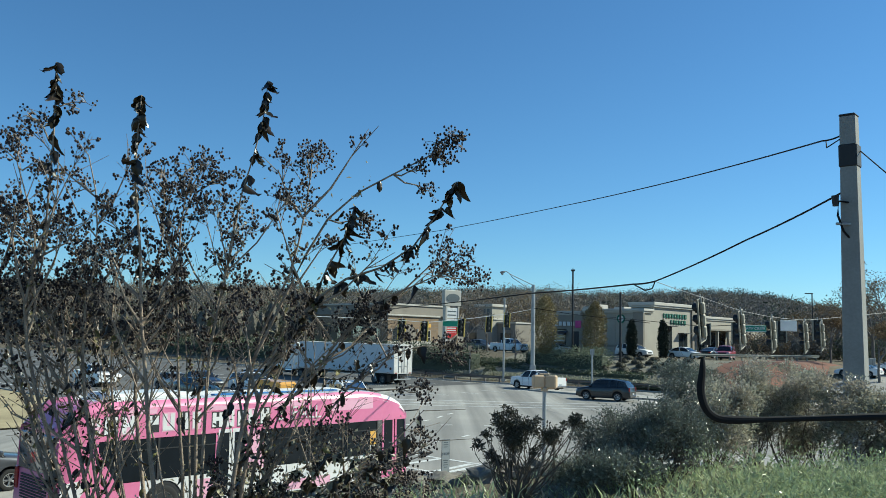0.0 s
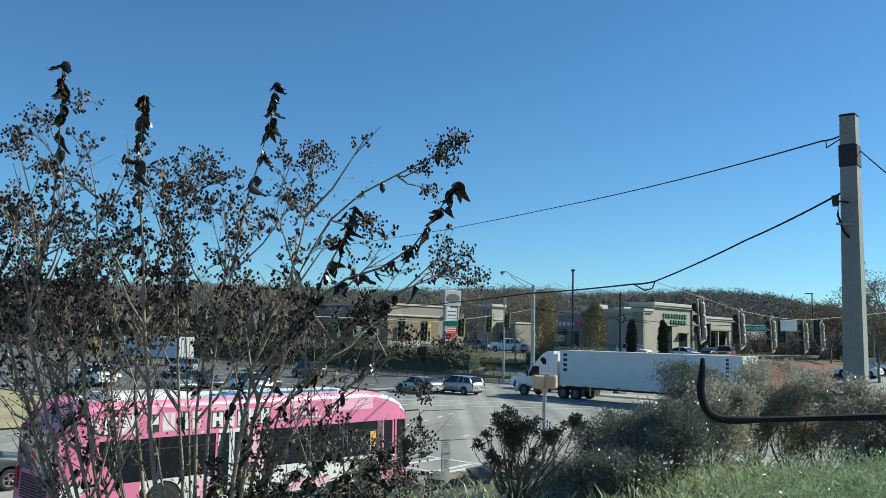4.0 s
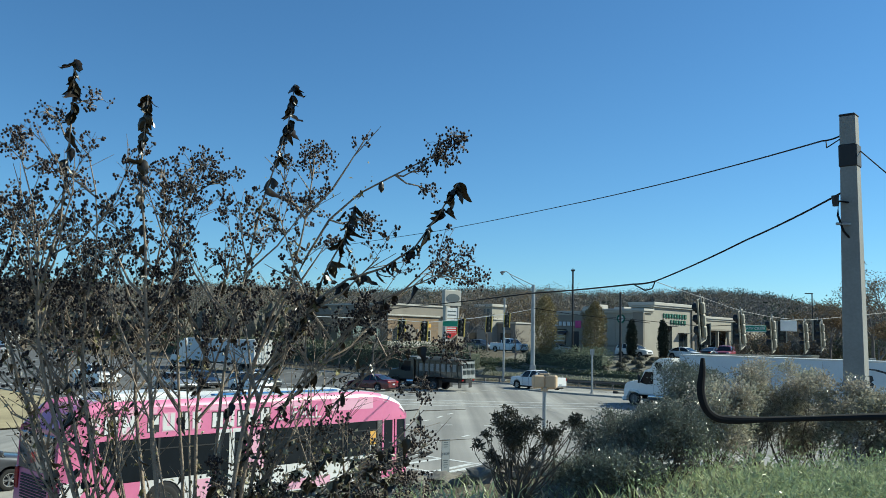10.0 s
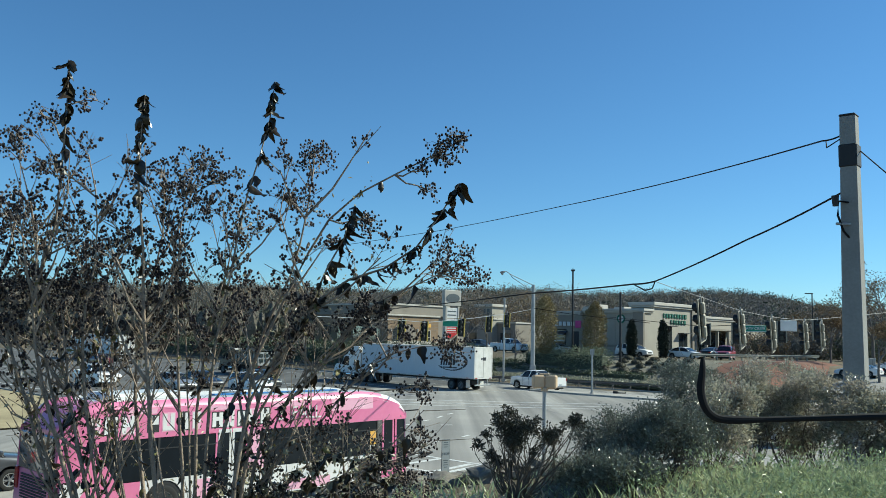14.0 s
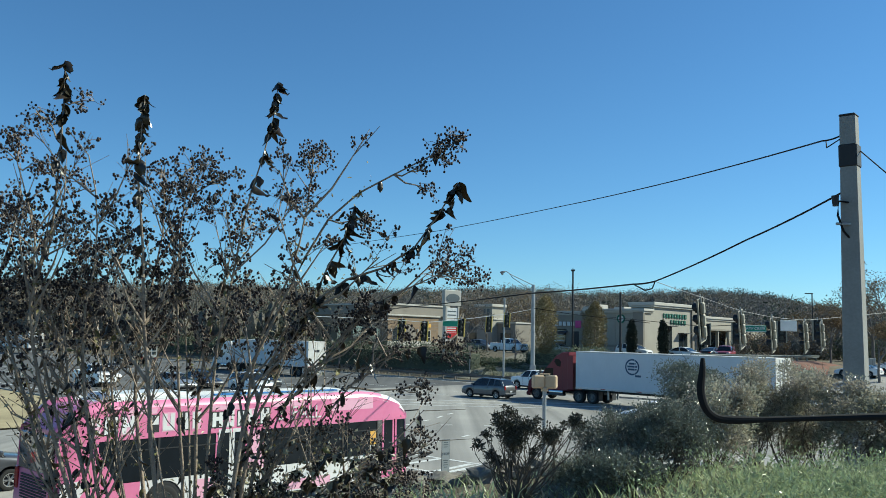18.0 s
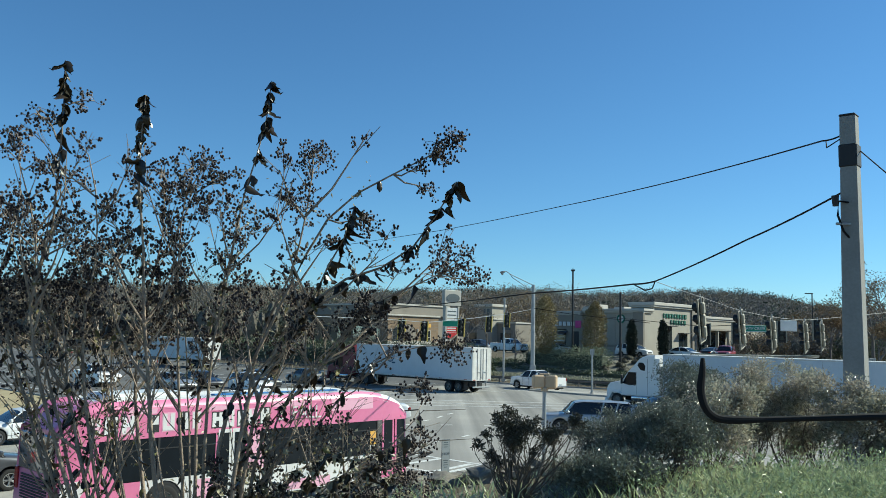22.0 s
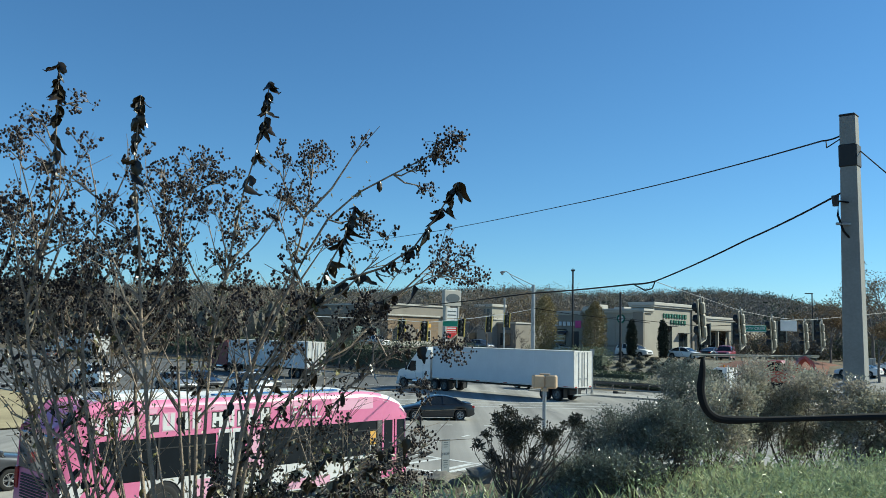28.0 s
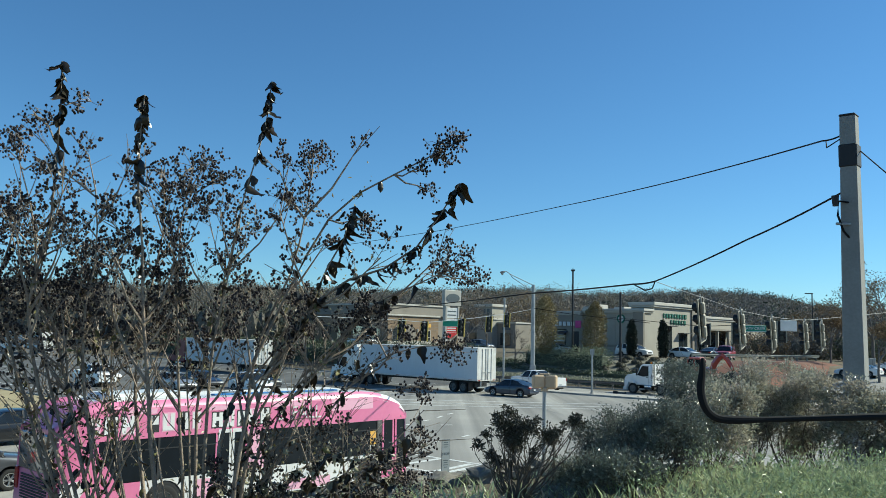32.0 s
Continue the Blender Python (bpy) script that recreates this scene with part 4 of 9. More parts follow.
    part("roof_unit", Geo().box(-4.6, -2.2, -0.7, 0.7, 3.1, 3.34, 0.08), BUS_WHITE, e)
    part("roof_hatch", Geo().box(-0.6, 0.2, -0.4, 0.4, 3.12, 3.22, 0.05), STEEL, e)
    # ends
    part("windshield", Geo().prism([(6.04, 1.0), (6.16, 1.0), (6.02, 2.4), (5.92, 2.4)], -1.12, 1.12, 0.02), GLASS, e)
    part("front_panel", Geo().prism([(5.95, 0.32), (6.14, 0.36), (6.18, 1.0), (5.98, 1.02)], -1.2, 1.2, 0.03), PINK, e)
    part("destination_sign", Geo().box(5.80, 5.95, -0.9, 0.9, 2.42, 2.66, 0.02), DARK, e)
    rear = part("rear_panel", Geo().prism([(-6.14, 0.35), (-5.98, 0.35), (-5.98, 2.5), (-6.06, 2.5)], -1.24, 1.24, 0.04), PINK, e, "shaded pink rear wall with vents")
    for k in range(9):
        part("vent_slat", Geo().box(-6.15, -6.11, -0.8, 0.8, 0.72 + 0.07 * k, 0.755 + 0.07 * k), DARK, rear)
    part("rear_window", Geo().box(-6.13, -6.05, -1.05, 1.05, 1.42, 2.38, 0.04), GLASS, e)
    part("lettering_bar", Geo().box(-6.165, -6.13, -0.95, 0.2, 0.50, 0.62), BUS_WHITE, rear)
    for s in (-1, 1):
        part("taillight", Geo().box(-6.17, -6.10, s * 1.0, s * 1.16, 0.9, 1.45, 0.02), LAMP_RED, e)
        part("headlight", Geo().box(6.08, 6.2, s * 0.75, s * 1.1, 0.62, 0.85, 0.04), LAMP_CLEAR, e)
        part("wing_mirror", Geo().box(6.35, 6.47, s * 1.42, s * 1.62, 1.75, 2.30, 0.05).tube([(6.0, s * 1.15, 2.45), (6.40, s * 1.5, 2.5), (6.41, s * 1.52, 2.25)], 0.025, 6), DARK, e, "black hanging mirror")
    # doors on the kerb side
    for a, b in ((4.86, 5.40), (5.46, 6.02), (-1.57, -1.13), (-1.10, -0.66)):
        d = part("door", panel(a, b, 0.36, 2.3, -1, 0.006, 3, False), PINK if a > 4 else BUS_WHITE, e, "pink framed bus door" if a > 4 else "white framed bus door")
        part("door_pane", panel(a + 0.08, b - 0.08, 0.55, 2.2, -1, 0.016, 3, False), CAB_GLASS, d)
        part("handrail", Geo().tube([(a + 0.2, -1.27, 0.9), (a + 0.2, -1.27, 1.7)], 0.018, 6), P_YELLOW, d)
    part("notice", panel(4.30, 4.56, 1.45, 1.88, -1, 0.004, 1, False), POSTER, e, "orange notice on the window")
    part("notice", panel(4.30, 4.46, 1.26, 1.42, -1, 0.004, 1, False), BUS_WHITE, e)
    part("floor", Geo().box(-6.0, 6.0, -1.2, 1.2, 0.32, 0.40), DARK, e)
    one = mesh_of(Geo().box(0, 0.45, -0.2, 0.2, 0.75, 0.85, 0.03).box(0, 0.09, -0.2, 0.2, 0.85, 1.45, 0.03), "seat", SEAT)
    for k in range(9):
        for y in (-0.95, -0.5, 0.5, 0.95):
            part("seat", one, None, e, m=Matrix.Translation((-4.0 + 0.85 * k, y, 0)))
    return e


bus()
# ---- work trucks ----
TARP = mat("black tarp", (0.02, 0.024, 0.022), 0.7, col2=(0.035, 0.04, 0.036), scale=2, fine=18, bump=0.4)
DUMP_GREEN = paint("dark green dump body", (0.012, 0.021, 0.020))
P_AMBER = paint("amber machine paint", (0.62, 0.31, 0.05))
DUMP_GREY = mat("worn grey steel", (0.30, 0.31, 0.31), 0.55, 0.3, col2=(0.16, 0.165, 0.16), scale=2.2, fine=14)


def dump_truck():
    e = thing("dump_truck", "dark green dump truck with a ribbed body and tarp", "dump truck")
    tractor(e, DUMP_GREEN, 4.3, sleeper=False, aero=False)
    bed = part("dump_body", Geo().prism([(0.9, 1.25), (0.9, 2.9), (-4.1, 2.75), (-4.25, 1.2)], -1.24, 1.24, 0.03), DUMP_GREEN, e, "dark ribbed steel dump body")
    for s in (-1, 1):
        part("top_rail", Geo().box(-4.15, 0.95, s * 1.18, s * 1.30, 2.70, 2.86, 0.02), DUMP_GREEN, e)
        for k in range(8):
            x = 0.6 - 0.62 * k
            part("side_rib", Geo().box(x - 0.06, x + 0.06, s * 1.22, s * 1.31, 1.3, 2.72, 0.02), DUMP_GREEN, bed)
            if k < 7:
                part("side_panel", Geo().box(x - 0.50, x - 0.12, s * 1.22, s * 1.262, 1.75, 2.45, 0.02), DUMP_GREY, bed, "pale grey steel panel")
    part("cab_shield", Geo().prism([(0.8, 2.85), (0.9, 3.05), (2.2, 3.1), (2.2, 3.03)], -1.15, 1.15, 0.02), DUMP_GREEN, e)
    rows = []
    for i in range(13):
        x = 0.8 - 4.8 * i / 12
        h = 0.32 * math.sin(math.pi * min(1, (i + 0.6) / 13)) + 0.05 * math.sin(i * 2.3)
        rows.append([(x, y, 2.84 + h * (1 - (y / 1.25) ** 2)) for y in (-1.22, -0.8, -0.4, 0, 0.4, 0.8, 1.22)])
    part("tarp", Geo().loft(rows), TARP, e, "black tarp over the load", smooth=60)
    gate = part("tailgate", Geo().prism([(-4.14, 1.2), (-4.05, 2.75), (-4.2, 2.75), (-4.30, 1.2)], -1.2, 1.2, 0.02), DUMP_GREY, e, "worn grey tailgate with square recesses")
    for y in (-0.75, 0, 0.75):
        for z in (1.75, 2.35):
            part("recess", Geo().box(-4.33, -4.20, y - 0.26, y + 0.26, z - 0.2, z + 0.2, 0.03), DUMP_GREEN, gate)
    for s in (-1, 1):
        part("taillight", Geo().box(-4.25, -4.15, s * 0.9, s * 1.1, 0.95, 1.1, 0.01), LAMP_RED, e)
        part("mudflap", Geo().box(-3.9, -3.87, s * 0.7, s * 1.25, 0.3, 1.0), DARK, e)
    part("frame", Geo().box(-4.2, -1.2, -0.45, 0.45, 0.75, 1.1, 0.02), DARK, e)
    return e


def flatbed_truck():
    e = thing("flatbed_truck", "white flatbed work truck towing an orange-yellow compressor", "truck")
    L = 7.0
    hood = [(3.5, 0.62), (3.54, 1.15), (3.42, 1.36), (2.0, 1.48), (2.0, 0.62)]
    cab = [(2.05, 0.55), (2.05, 1.46), (1.50, 2.06), (1.25, 2.13), (0.35, 2.13), (0.2, 2.0), (0.2, 0.55)]
    part("cab", Geo().prism(cab, -1.0, 1.0, 0.05), P_WHITE, e, "white truck cab")
    part("hood", Geo().prism(hood, -0.94, 0.94, 0.06), P_WHITE, e, "white sloping hood")
    for s in (-1, 1):
        part("wheel_well", Geo().tube([(2.5, s * 0.55, 0.5), (2.5, s * 1.005, 0.5)], 0.52, 20), DARK, e)
        part("fender", Geo().loft([[(2.5 + q * math.cos(a), y, 0.5 + q * math.sin(a)) for q, y in ((0.55, s * 0.9), (0.55, s * 1.03), (0.66, s * 1.0), (0.66, s * 0.9))] for a in [radians(-5 + 190 * k / 14) for k in range(15)]], closed=True, cap=True), P_WHITE, e)
        part("side_window", Geo().prism([(1.92, 1.42), (1.50, 1.96), (0.5, 1.96), (0.5, 1.36), (1.3, 1.36)], s * 1.0 - 0.01, s * 1.0 + 0.012), GLASS, e)
        part("window_pillar", Geo().box(0.98, 1.06, s * 0.99, s * 1.02, 1.40, 1.97), P_WHITE, e)
        part("wing_mirror", Geo().box(1.95, 2.1, s * 1.05, s * 1.3, 1.35, 1.72, 0.03), DARK, e)
        part("headlight", Geo().box(3.36, 3.565, s * 0.62, s * 0.95, 0.98, 1.22, 0.02), LAMP_CLEAR, e)
        part("lettering_bar", Geo().box(0.8, 1.5, s * 1.0, s * 1.006, 0.98, 1.04), LOGO_BLUE, e)
        part("lettering_bar", Geo().box(0.9, 1.4, s * 1.0, s * 1.006, 0.86, 0.91), LOGO_BLUE, e)
        part("stake_rail", Geo().box(-3.5, 0.0, s * 1.1, s * 1.16, 1.05, 1.15, 0.02), DARK, e)
    part("windshield", Geo().prism([(2.12, 1.46), (1.55, 2.04), (1.50, 2.03), (2.05, 1.44)], -0.85, 0.85), GLASS, e)
    part("grille", Geo().box(3.4, 3.565, -0.6, 0.6, 0.78, 1.24, 0.02), DARK, e)
    part("front_bumper", Geo().box(3.4, 3.68, -1.0, 1.0, 0.45, 0.68, 0.05), CHROME, e)
    part("flatbed", Geo().box(-3.55, 0.05, -1.15, 1.15, 0.92, 1.06, 0.03), DARK, e)
    part("headboard", Geo().box(0.02, 0.1, -1.1, 1.1, 1.0, 2.1, 0.02), DARK, e)
    part("tool_box", Geo().box(-1.4, -0.3, -0.9, -0.2, 1.06, 1.5, 0.03), STEEL, e)
    part("hose_coil", Geo().tube([(-0.9, 0.3, 1.3), (-0.9, 0.9, 1.3)], 0.28, 14), DUMP_GREY, e)
    part("hose_coil", Geo().tube([(-2.2, -0.5, 1.26), (-2.2, 0.5, 1.26)], 0.22, 14), DUMP_GREY, e)
    part("chassis_frame", Geo().box(-3.5, 3.0, -0.42, 0.42, 0.55, 0.9, 0.02), DARK, e)
    for s in (-1, 1):
        wheel(e, 2.5, s * 0.9, 0.42, 0.26, "truck", s)
        wheel(e, -1.9, s * 0.88, 0.42, 0.46, "truck", s)
    # the towed compressor
    part("drawbar", Geo().box(-4.4, -3.5, -0.06, 0.06, 0.5, 0.6, 0.01), DARK, e)
    comp = part("compressor", Geo().prism([(-4.4, 0.75), (-4.4, 1.6), (-4.55, 1.75), (-6.6, 1.85), (-6.8, 1.7), (-6.8, 0.75)], -0.75, 0.75, 0.06), P_AMBER, e, "orange-yellow towed compressor")
    part("service_panel", Geo().box(-6.2, -5.4, -0.77, 0.77, 0.95, 1.5, 0.02), DARK, comp)
    part("hopper", Geo().prism([(-6.8, 0.9), (-6.8, 1.5), (-7.9, 1.75), (-7.9, 0.95)], -0.6, 0.6, 0.03), DUMP_GREY, comp)
    for s in (-1, 1):
        wheel(e, -5.7, s * 0.85, 0.36, 0.22, "truck", s)
    return e


def lowboy():
    e = thing("lowboy_truck", "white day-cab truck hauling a red excavator", "truck")
    tractor(e, P_WHITE, 4.0, sleeper=False, aero=False)
    part("beacon", Geo().tube([(1.6, 0, 2.86), (1.6, 0, 3.05)], 0.09, 10), LAMP_AMBER, e)
    part("deck", Geo().box(-12.3, -0.9, -1.25, 1.25, 0.85, 1.05, 0.02), DARK, e)
    for x in (-9.8, -11.0):
        for s in (-1, 1):
            wheel(e, x, s * 0.98, 0.42, 0.5, "truck", s)
    # the excavator stands behind the cab, its boom folded towards the rear
    ex = part("excavator", Geo().prism([(-4.75, 1.80), (-4.75, 2.55), (-4.3, 2.80), (-2.3, 2.80), (-1.95, 2.6), (-1.95, 1.80)], -1.2, 1.2, 0.08), P_ORANGE, e, "orange-red tracked excavator")
    part("cabin", Geo().prism([(-4.2, 2.5), (-4.2, 3.45), (-4.0, 3.68), (-2.95, 3.68), (-2.8, 3.5), (-2.8, 2.5)], 0.15, 1.18, 0.06), P_ORANGE, ex)
    for a, b in ((-4.08, -3.55), (-3.45, -2.92)):
        part("cabin_window", Geo().box(a, b, 1.17, 1.195, 2.72, 3.5, 0.01), CAB_GLASS, ex, "dark cabin window")
    part("cabin_window", Geo().box(-4.22, -4.16, 0.25, 1.08, 2.6, 3.45, 0.01), CAB_GLASS, ex)
    part("counterweight", Geo().box(-2.3, -1.6, -1.2, 1.2, 1.85, 2.72, 0.2), P_ORANGE, ex)
    part("engine_cover", Geo().box(-3.6, -2.2, -1.15, 0.1, 2.75, 3.0, 0.08), P_ORANGE, ex)
    for s in (-1, 1):
        part("track", Geo().prism([(-5.2, 1.4), (-4.8, 1.06), (-1.9, 1.06), (-1.5, 1.4), (-1.9, 1.75), (-4.8, 1.75)], *sorted((s * 0.75, s * 1.3)), 0.03), TYRE, ex)
    part("boom", Geo().tube([(-4.5, -0.25, 2.3), (-4.75, -0.25, 3.1), (-5.25, -0.25, 3.75), (-5.55, -0.25, 3.92)], [0.28, 0.30, 0.26, 0.2], 4), P_ORANGE, ex)
    part("dipper_arm", Geo().tube([(-5.45, -0.25, 4.0), (-6.0, -0.25, 3.55), (-6.5, -0.25, 2.75), (-6.6, -0.25, 2.4)], [0.18, 0.22, 0.18, 0.14], 4), P_ORANGE, ex)
    part("hydraulic_ram", Geo().tube([(-5.0, -0.25, 3.75), (-5.95, -0.25, 3.85)], 0.06, 6), CHROME, ex)
    part("bucket", Geo().prism([(-6.8, 2.4), (-6.3, 2.5), (-5.7, 2.0), (-5.75, 1.5), (-6.3, 1.3), (-6.75, 1.7)], -0.75, 0.25, 0.03), DARK, ex)
    return e


dump = dump_truck()
flatbed = flatbed_truck()
low_truck = lowboy()
# ---- buildings behind the parkway ----
PLAN = Matrix(((N.x, M.x, 0, 0), (N.y, M.y, 0, 0), (0, 0, 1, 0), (0, 0, 0, 1)))
STUCCO = mat("grey-beige stucco", (0.37, 0.345, 0.29), 0.9, col2=(0.31, 0.285, 0.24), scale=0.5, fine=20, bump=0.15)
STUCCO_DARK = mat("taupe stucco", (0.27, 0.24, 0.20), 0.9, col2=(0.21, 0.19, 0.16), scale=0.5, fine=20, bump=0.15)
CORNICE = mat("pale cornice", (0.48, 0.46, 0.41), 0.8, col2=(0.40, 0.375, 0.33), scale=0.7, fine=15)
BRICK = mat("tan brick", (0.27, 0.19, 0.12), 0.9, col2=(0.19, 0.135, 0.085), scale=1.2, fine=14, bump=0.2)
PANE = mat("shop glass", (0.03, 0.04, 0.045), 0.05, coat=0.3, trans=0.2)
GREEN_SIGN = mat("green sign", (0.010, 0.115, 0.070), 0.5)
STREET_GREEN = mat("green road sign", (0.005, 0.20, 0.13), 0.45)
WHITE_SIGN = mat("white sign", (0.72, 0.72, 0.70), 0.5)
PINK_SIGN = mat("magenta sign", (0.5, 0.02, 0.22), 0.4)
RED_SIGN = mat("red sign", (0.6, 0.03, 0.03), 0.5)
SIGN_GREY = mat("grey sign face", (0.10, 0.12, 0.13), 0.5)


def pbox(n0, n1, m0, m1, z0, z1, c=0.02):
    return Geo().box(n0, n1, m0, m1, z0, z1, c).turned(PLAN)


def coffee_building():
    """Corner shop: the long wall faces the parkway, the entrance front faces the near end of the parkway."""
    e = thing("shop_building", "beige stucco corner shop with pale cornices and flat roofs", "building")
    z = 2.83
    n0, m0 = 100.2, 57.6
    nw, mw = n0 - 3.4, m0 - 1.4                     # the long wall stands forward of the tower
    # mass: (n from, n to, m from, m to, top)
    part("tower_wall", pbox(n0, n0 + 11.8, m0, m0 + 3.4, z, 9.9), STUCCO, e, "lit beige tower wall")
    part("wall", pbox(nw + 0.6, n0 + 0.1, m0 - 0.15, mw + 10.6, z, 9.0), STUCCO, e)
    part("wall", pbox(n0 + 0.1, n0 + 26, m0 + 3.4, mw + 10.6, z, 9.0), STUCCO, e)
    part("wall", pbox(nw + 0.2, n0 + 26, mw + 10.6, mw + 17.4, z, 8.75), STUCCO_DARK, e, "taupe wall of the next shop")
    part("wall", pbox(n0 + 11.8, n0 + 26.5, m0 + 0.5, m0 + 3.4, z, 8.6), STUCCO, e)
    part("corner_pier", pbox(nw + 0.35, nw + 0.75, m0 - 0.3, m0 + 1.3, z, 8.9), STUCCO_DARK, e)
    part("corner_pier", pbox(n0 + 10.6, n0 + 12.0, m0 - 0.2, m0 + 1.0, z, 9.5), STUCCO_DARK, e)
    for a in ((n0 - 0.45, n0 + 12.2, m0 - 0.45, m0 + 3.7, 9.9, 10.35), (nw + 0.2, n0 - 0.5, m0 - 0.5, mw + 10.8, 9.0, 9.35), (nw - 0.1, n0 + 26.2, mw + 10.8, mw + 17.7, 8.75, 9.05), (n0 + 12.2, n0 + 26.8, m0 + 0.2, m0 + 3.7, 8.6, 8.95)):
        c = part("cornice", pbox(*a, 0.05), CORNICE, e, "pale moulded cornice")
        part("cornice_moulding", pbox(a[0] + 0.15, a[1] - 0.15, a[2] + 0.15, a[3] - 0.15, a[4] - 0.25, a[4], 0.04), CORNICE, c)
    # recessed panels and openings on the long wall
    for q, (a, b, lo, hi) in enumerate(((6.9, 8.2, 6.4, 7.9), (9.4, 9.9, 6.0, 7.9), (13.4, 15.6, 3.5, 6.4))):
        w = part("window", pbox(nw + 0.55 - (0.45 if q == 2 else 0), nw + 0.7, mw + a, mw + b, lo, hi), PANE, e)
        part("window_frame", pbox(nw + 0.50 - (0.45 if q == 2 else 0), nw + 0.6, mw + a - 0.08, mw + b + 0.08, hi, hi + 0.12).add(*(lambda h: (h.v, h.f))(pbox(nw + 0.5 - (0.45 if q == 2 else 0), nw + 0.6, mw + a - 0.08, mw + b + 0.08, lo - 0.12, lo))), DARK, w)
    for k in range(5):
        part("wall_joint", pbox(nw + 0.585, nw + 0.61, mw + 4.0 + 1.5 * k, mw + 4.03 + 1.5 * k, z, 8.9, 0), STUCCO_DARK, e)
    part("wall_band", pbox(nw + 0.56, nw + 0.62, m0 + 0.2, mw + 10.6, 4.2, 4.5, 0.01), STUCCO_DARK, e)
    # round sign and shop sign
    disc = Geo()
    c = Vector((nw + 0.5, mw + 4.6, 8.0))
    for r, t in ((0.62, 0.0),):
        disc.tube([c, c + Vector((0.12, 0, 0))], r, 24)
    d = part("round_sign", disc.turned(PLAN), GREEN_SIGN, e, "round green sign")
    part("sign_figure", Geo().tube([(nw + 0.47, mw + 4.6, 8.0), (nw + 0.5, mw + 4.6, 8.0)], 0.40, 20).turned(PLAN), WHITE_SIGN, d)
    # blank green capitals over the entrance front, in two rows
    for row, (zz, k0, cnt) in enumerate(((8.3, 2.6, 9), (7.45, 4.6, 6))):
        for k in range(cnt):
            a = n0 + k0 + 0.75 * k
            s = part("sign_block", pbox(a, a + (0.52 if k % 3 else 0.42), m0 - 0.12, m0 - 0.02, zz, zz + 0.62, 0.03), GREEN_SIGN, e, "green raised sign block")
            if k % 2 == 0:
                part("sign_counter", pbox(a + 0.16, a + 0.34, m0 - 0.135, m0 - 0.12, zz + 0.22, zz + 0.40, 0), STUCCO, s)
    # openings of the entrance front
    for a, b, lo, hi in ((3.4, 5.0, 3.4, 7.1), (7.0, 9.4, 3.4, 6.2)):
        w = part("window", pbox(n0 + a, n0 + b, m0 - 0.06, m0 + 0.1, lo, hi), PANE, e)
        part("mullion", pbox(n0 + (a + b) / 2 - 0.04, n0 + (a + b) / 2 + 0.04, m0 - 0.08, m0 - 0.05, lo, hi, 0), DARK, w)
        part("awning", Geo().box(n0 + a - 0.2, n0 + b + 0.2, m0 - 0.9, m0, hi, hi + 0.12, 0.02).turned(PLAN), DARK, w)
    for a, b in ((13.0, 15.6), (16.4, 19.0), (19.8, 22.4)):
        part("window", pbox(n0 + a, n0 + b, m0 + 0.44, m0 + 0.6, 3.5, 6.6), PANE, e)
    part("canopy", pbox(n0 + 12.2, n0 + 24, m0 - 1.4, m0 + 0.5, 6.8, 7.1, 0.03), STUCCO_DARK, e)
    for a in (13, 16.5, 20, 23.5):
        part("canopy_post", pbox(n0 + a - 0.15, n0 + a + 0.15, m0 - 1.3, m0 - 1.0, z, 6.8), STUCCO, e)
    # the next shop's sign
    for k in range(5):
        part("sign_block", pbox(nw + 0.02, nw + 0.14, mw + 11.9 + 0.72 * k, mw + 12.4 + 0.72 * k, 6.95, 7.55, 0.03), WHITE_SIGN, e, "white raised sign block")
    part("sign_block", pbox(nw + 0.02, nw + 0.14, mw + 10.75, mw + 11.7, 6.7, 7.7, 0.03), PINK_SIGN, e, "magenta sign block")
    part("awning", Geo().prism([(0, 0), (-1.0, -0.5), (-1.0, -0.62), (0, -0.15)], 0, 2.6, 0.0).turned(PLAN @ Matrix.Translation((nw + 0.2, mw + 13.1, 6.3))), P_DARKBLUE, e)
    for zz in (5.35, 4.8):
        part("light_strip", pbox(nw - 0.6, nw - 0.4, mw + 13.2, mw + 15.6, zz, zz + 0.08, 0), WHITE_SIGN, e)
    part("service_door", pbox(nw + 0.12, nw + 0.24, mw + 11.2, mw + 12.4, 3.4, 6.2), DARK, e)
    # roof units
    for k, (n, m, w, d, h) in enumerate(((6, 12.5, 2.4, 1.6, 1.1), (8, 15.5, 2.0, 1.4, 0.9), (6, 8.2, 2.8, 1.8, 0.7), (14, 6, 2.4, 2, 0.8))):
        u = part("roof_unit", pbox(n0 + n, n0 + n + w, m0 + m, m0 + m + d, 8.9, 9.3 + h, 0.06), CORNICE, e, "pale rooftop air unit")
        part("fan_grille", pbox(n0 + n + 0.3, n0 + n + w - 0.3, m0 + m + 0.3, m0 + m + d - 0.3, 9.3 + h, 9.36 + h), DARK, u)
    part("parapet_wall", pbox(n0 + 26.5, n0 + 44, m0 + 0.5, m0 + 14, z, 8.2), STUCCO, e)
    return e


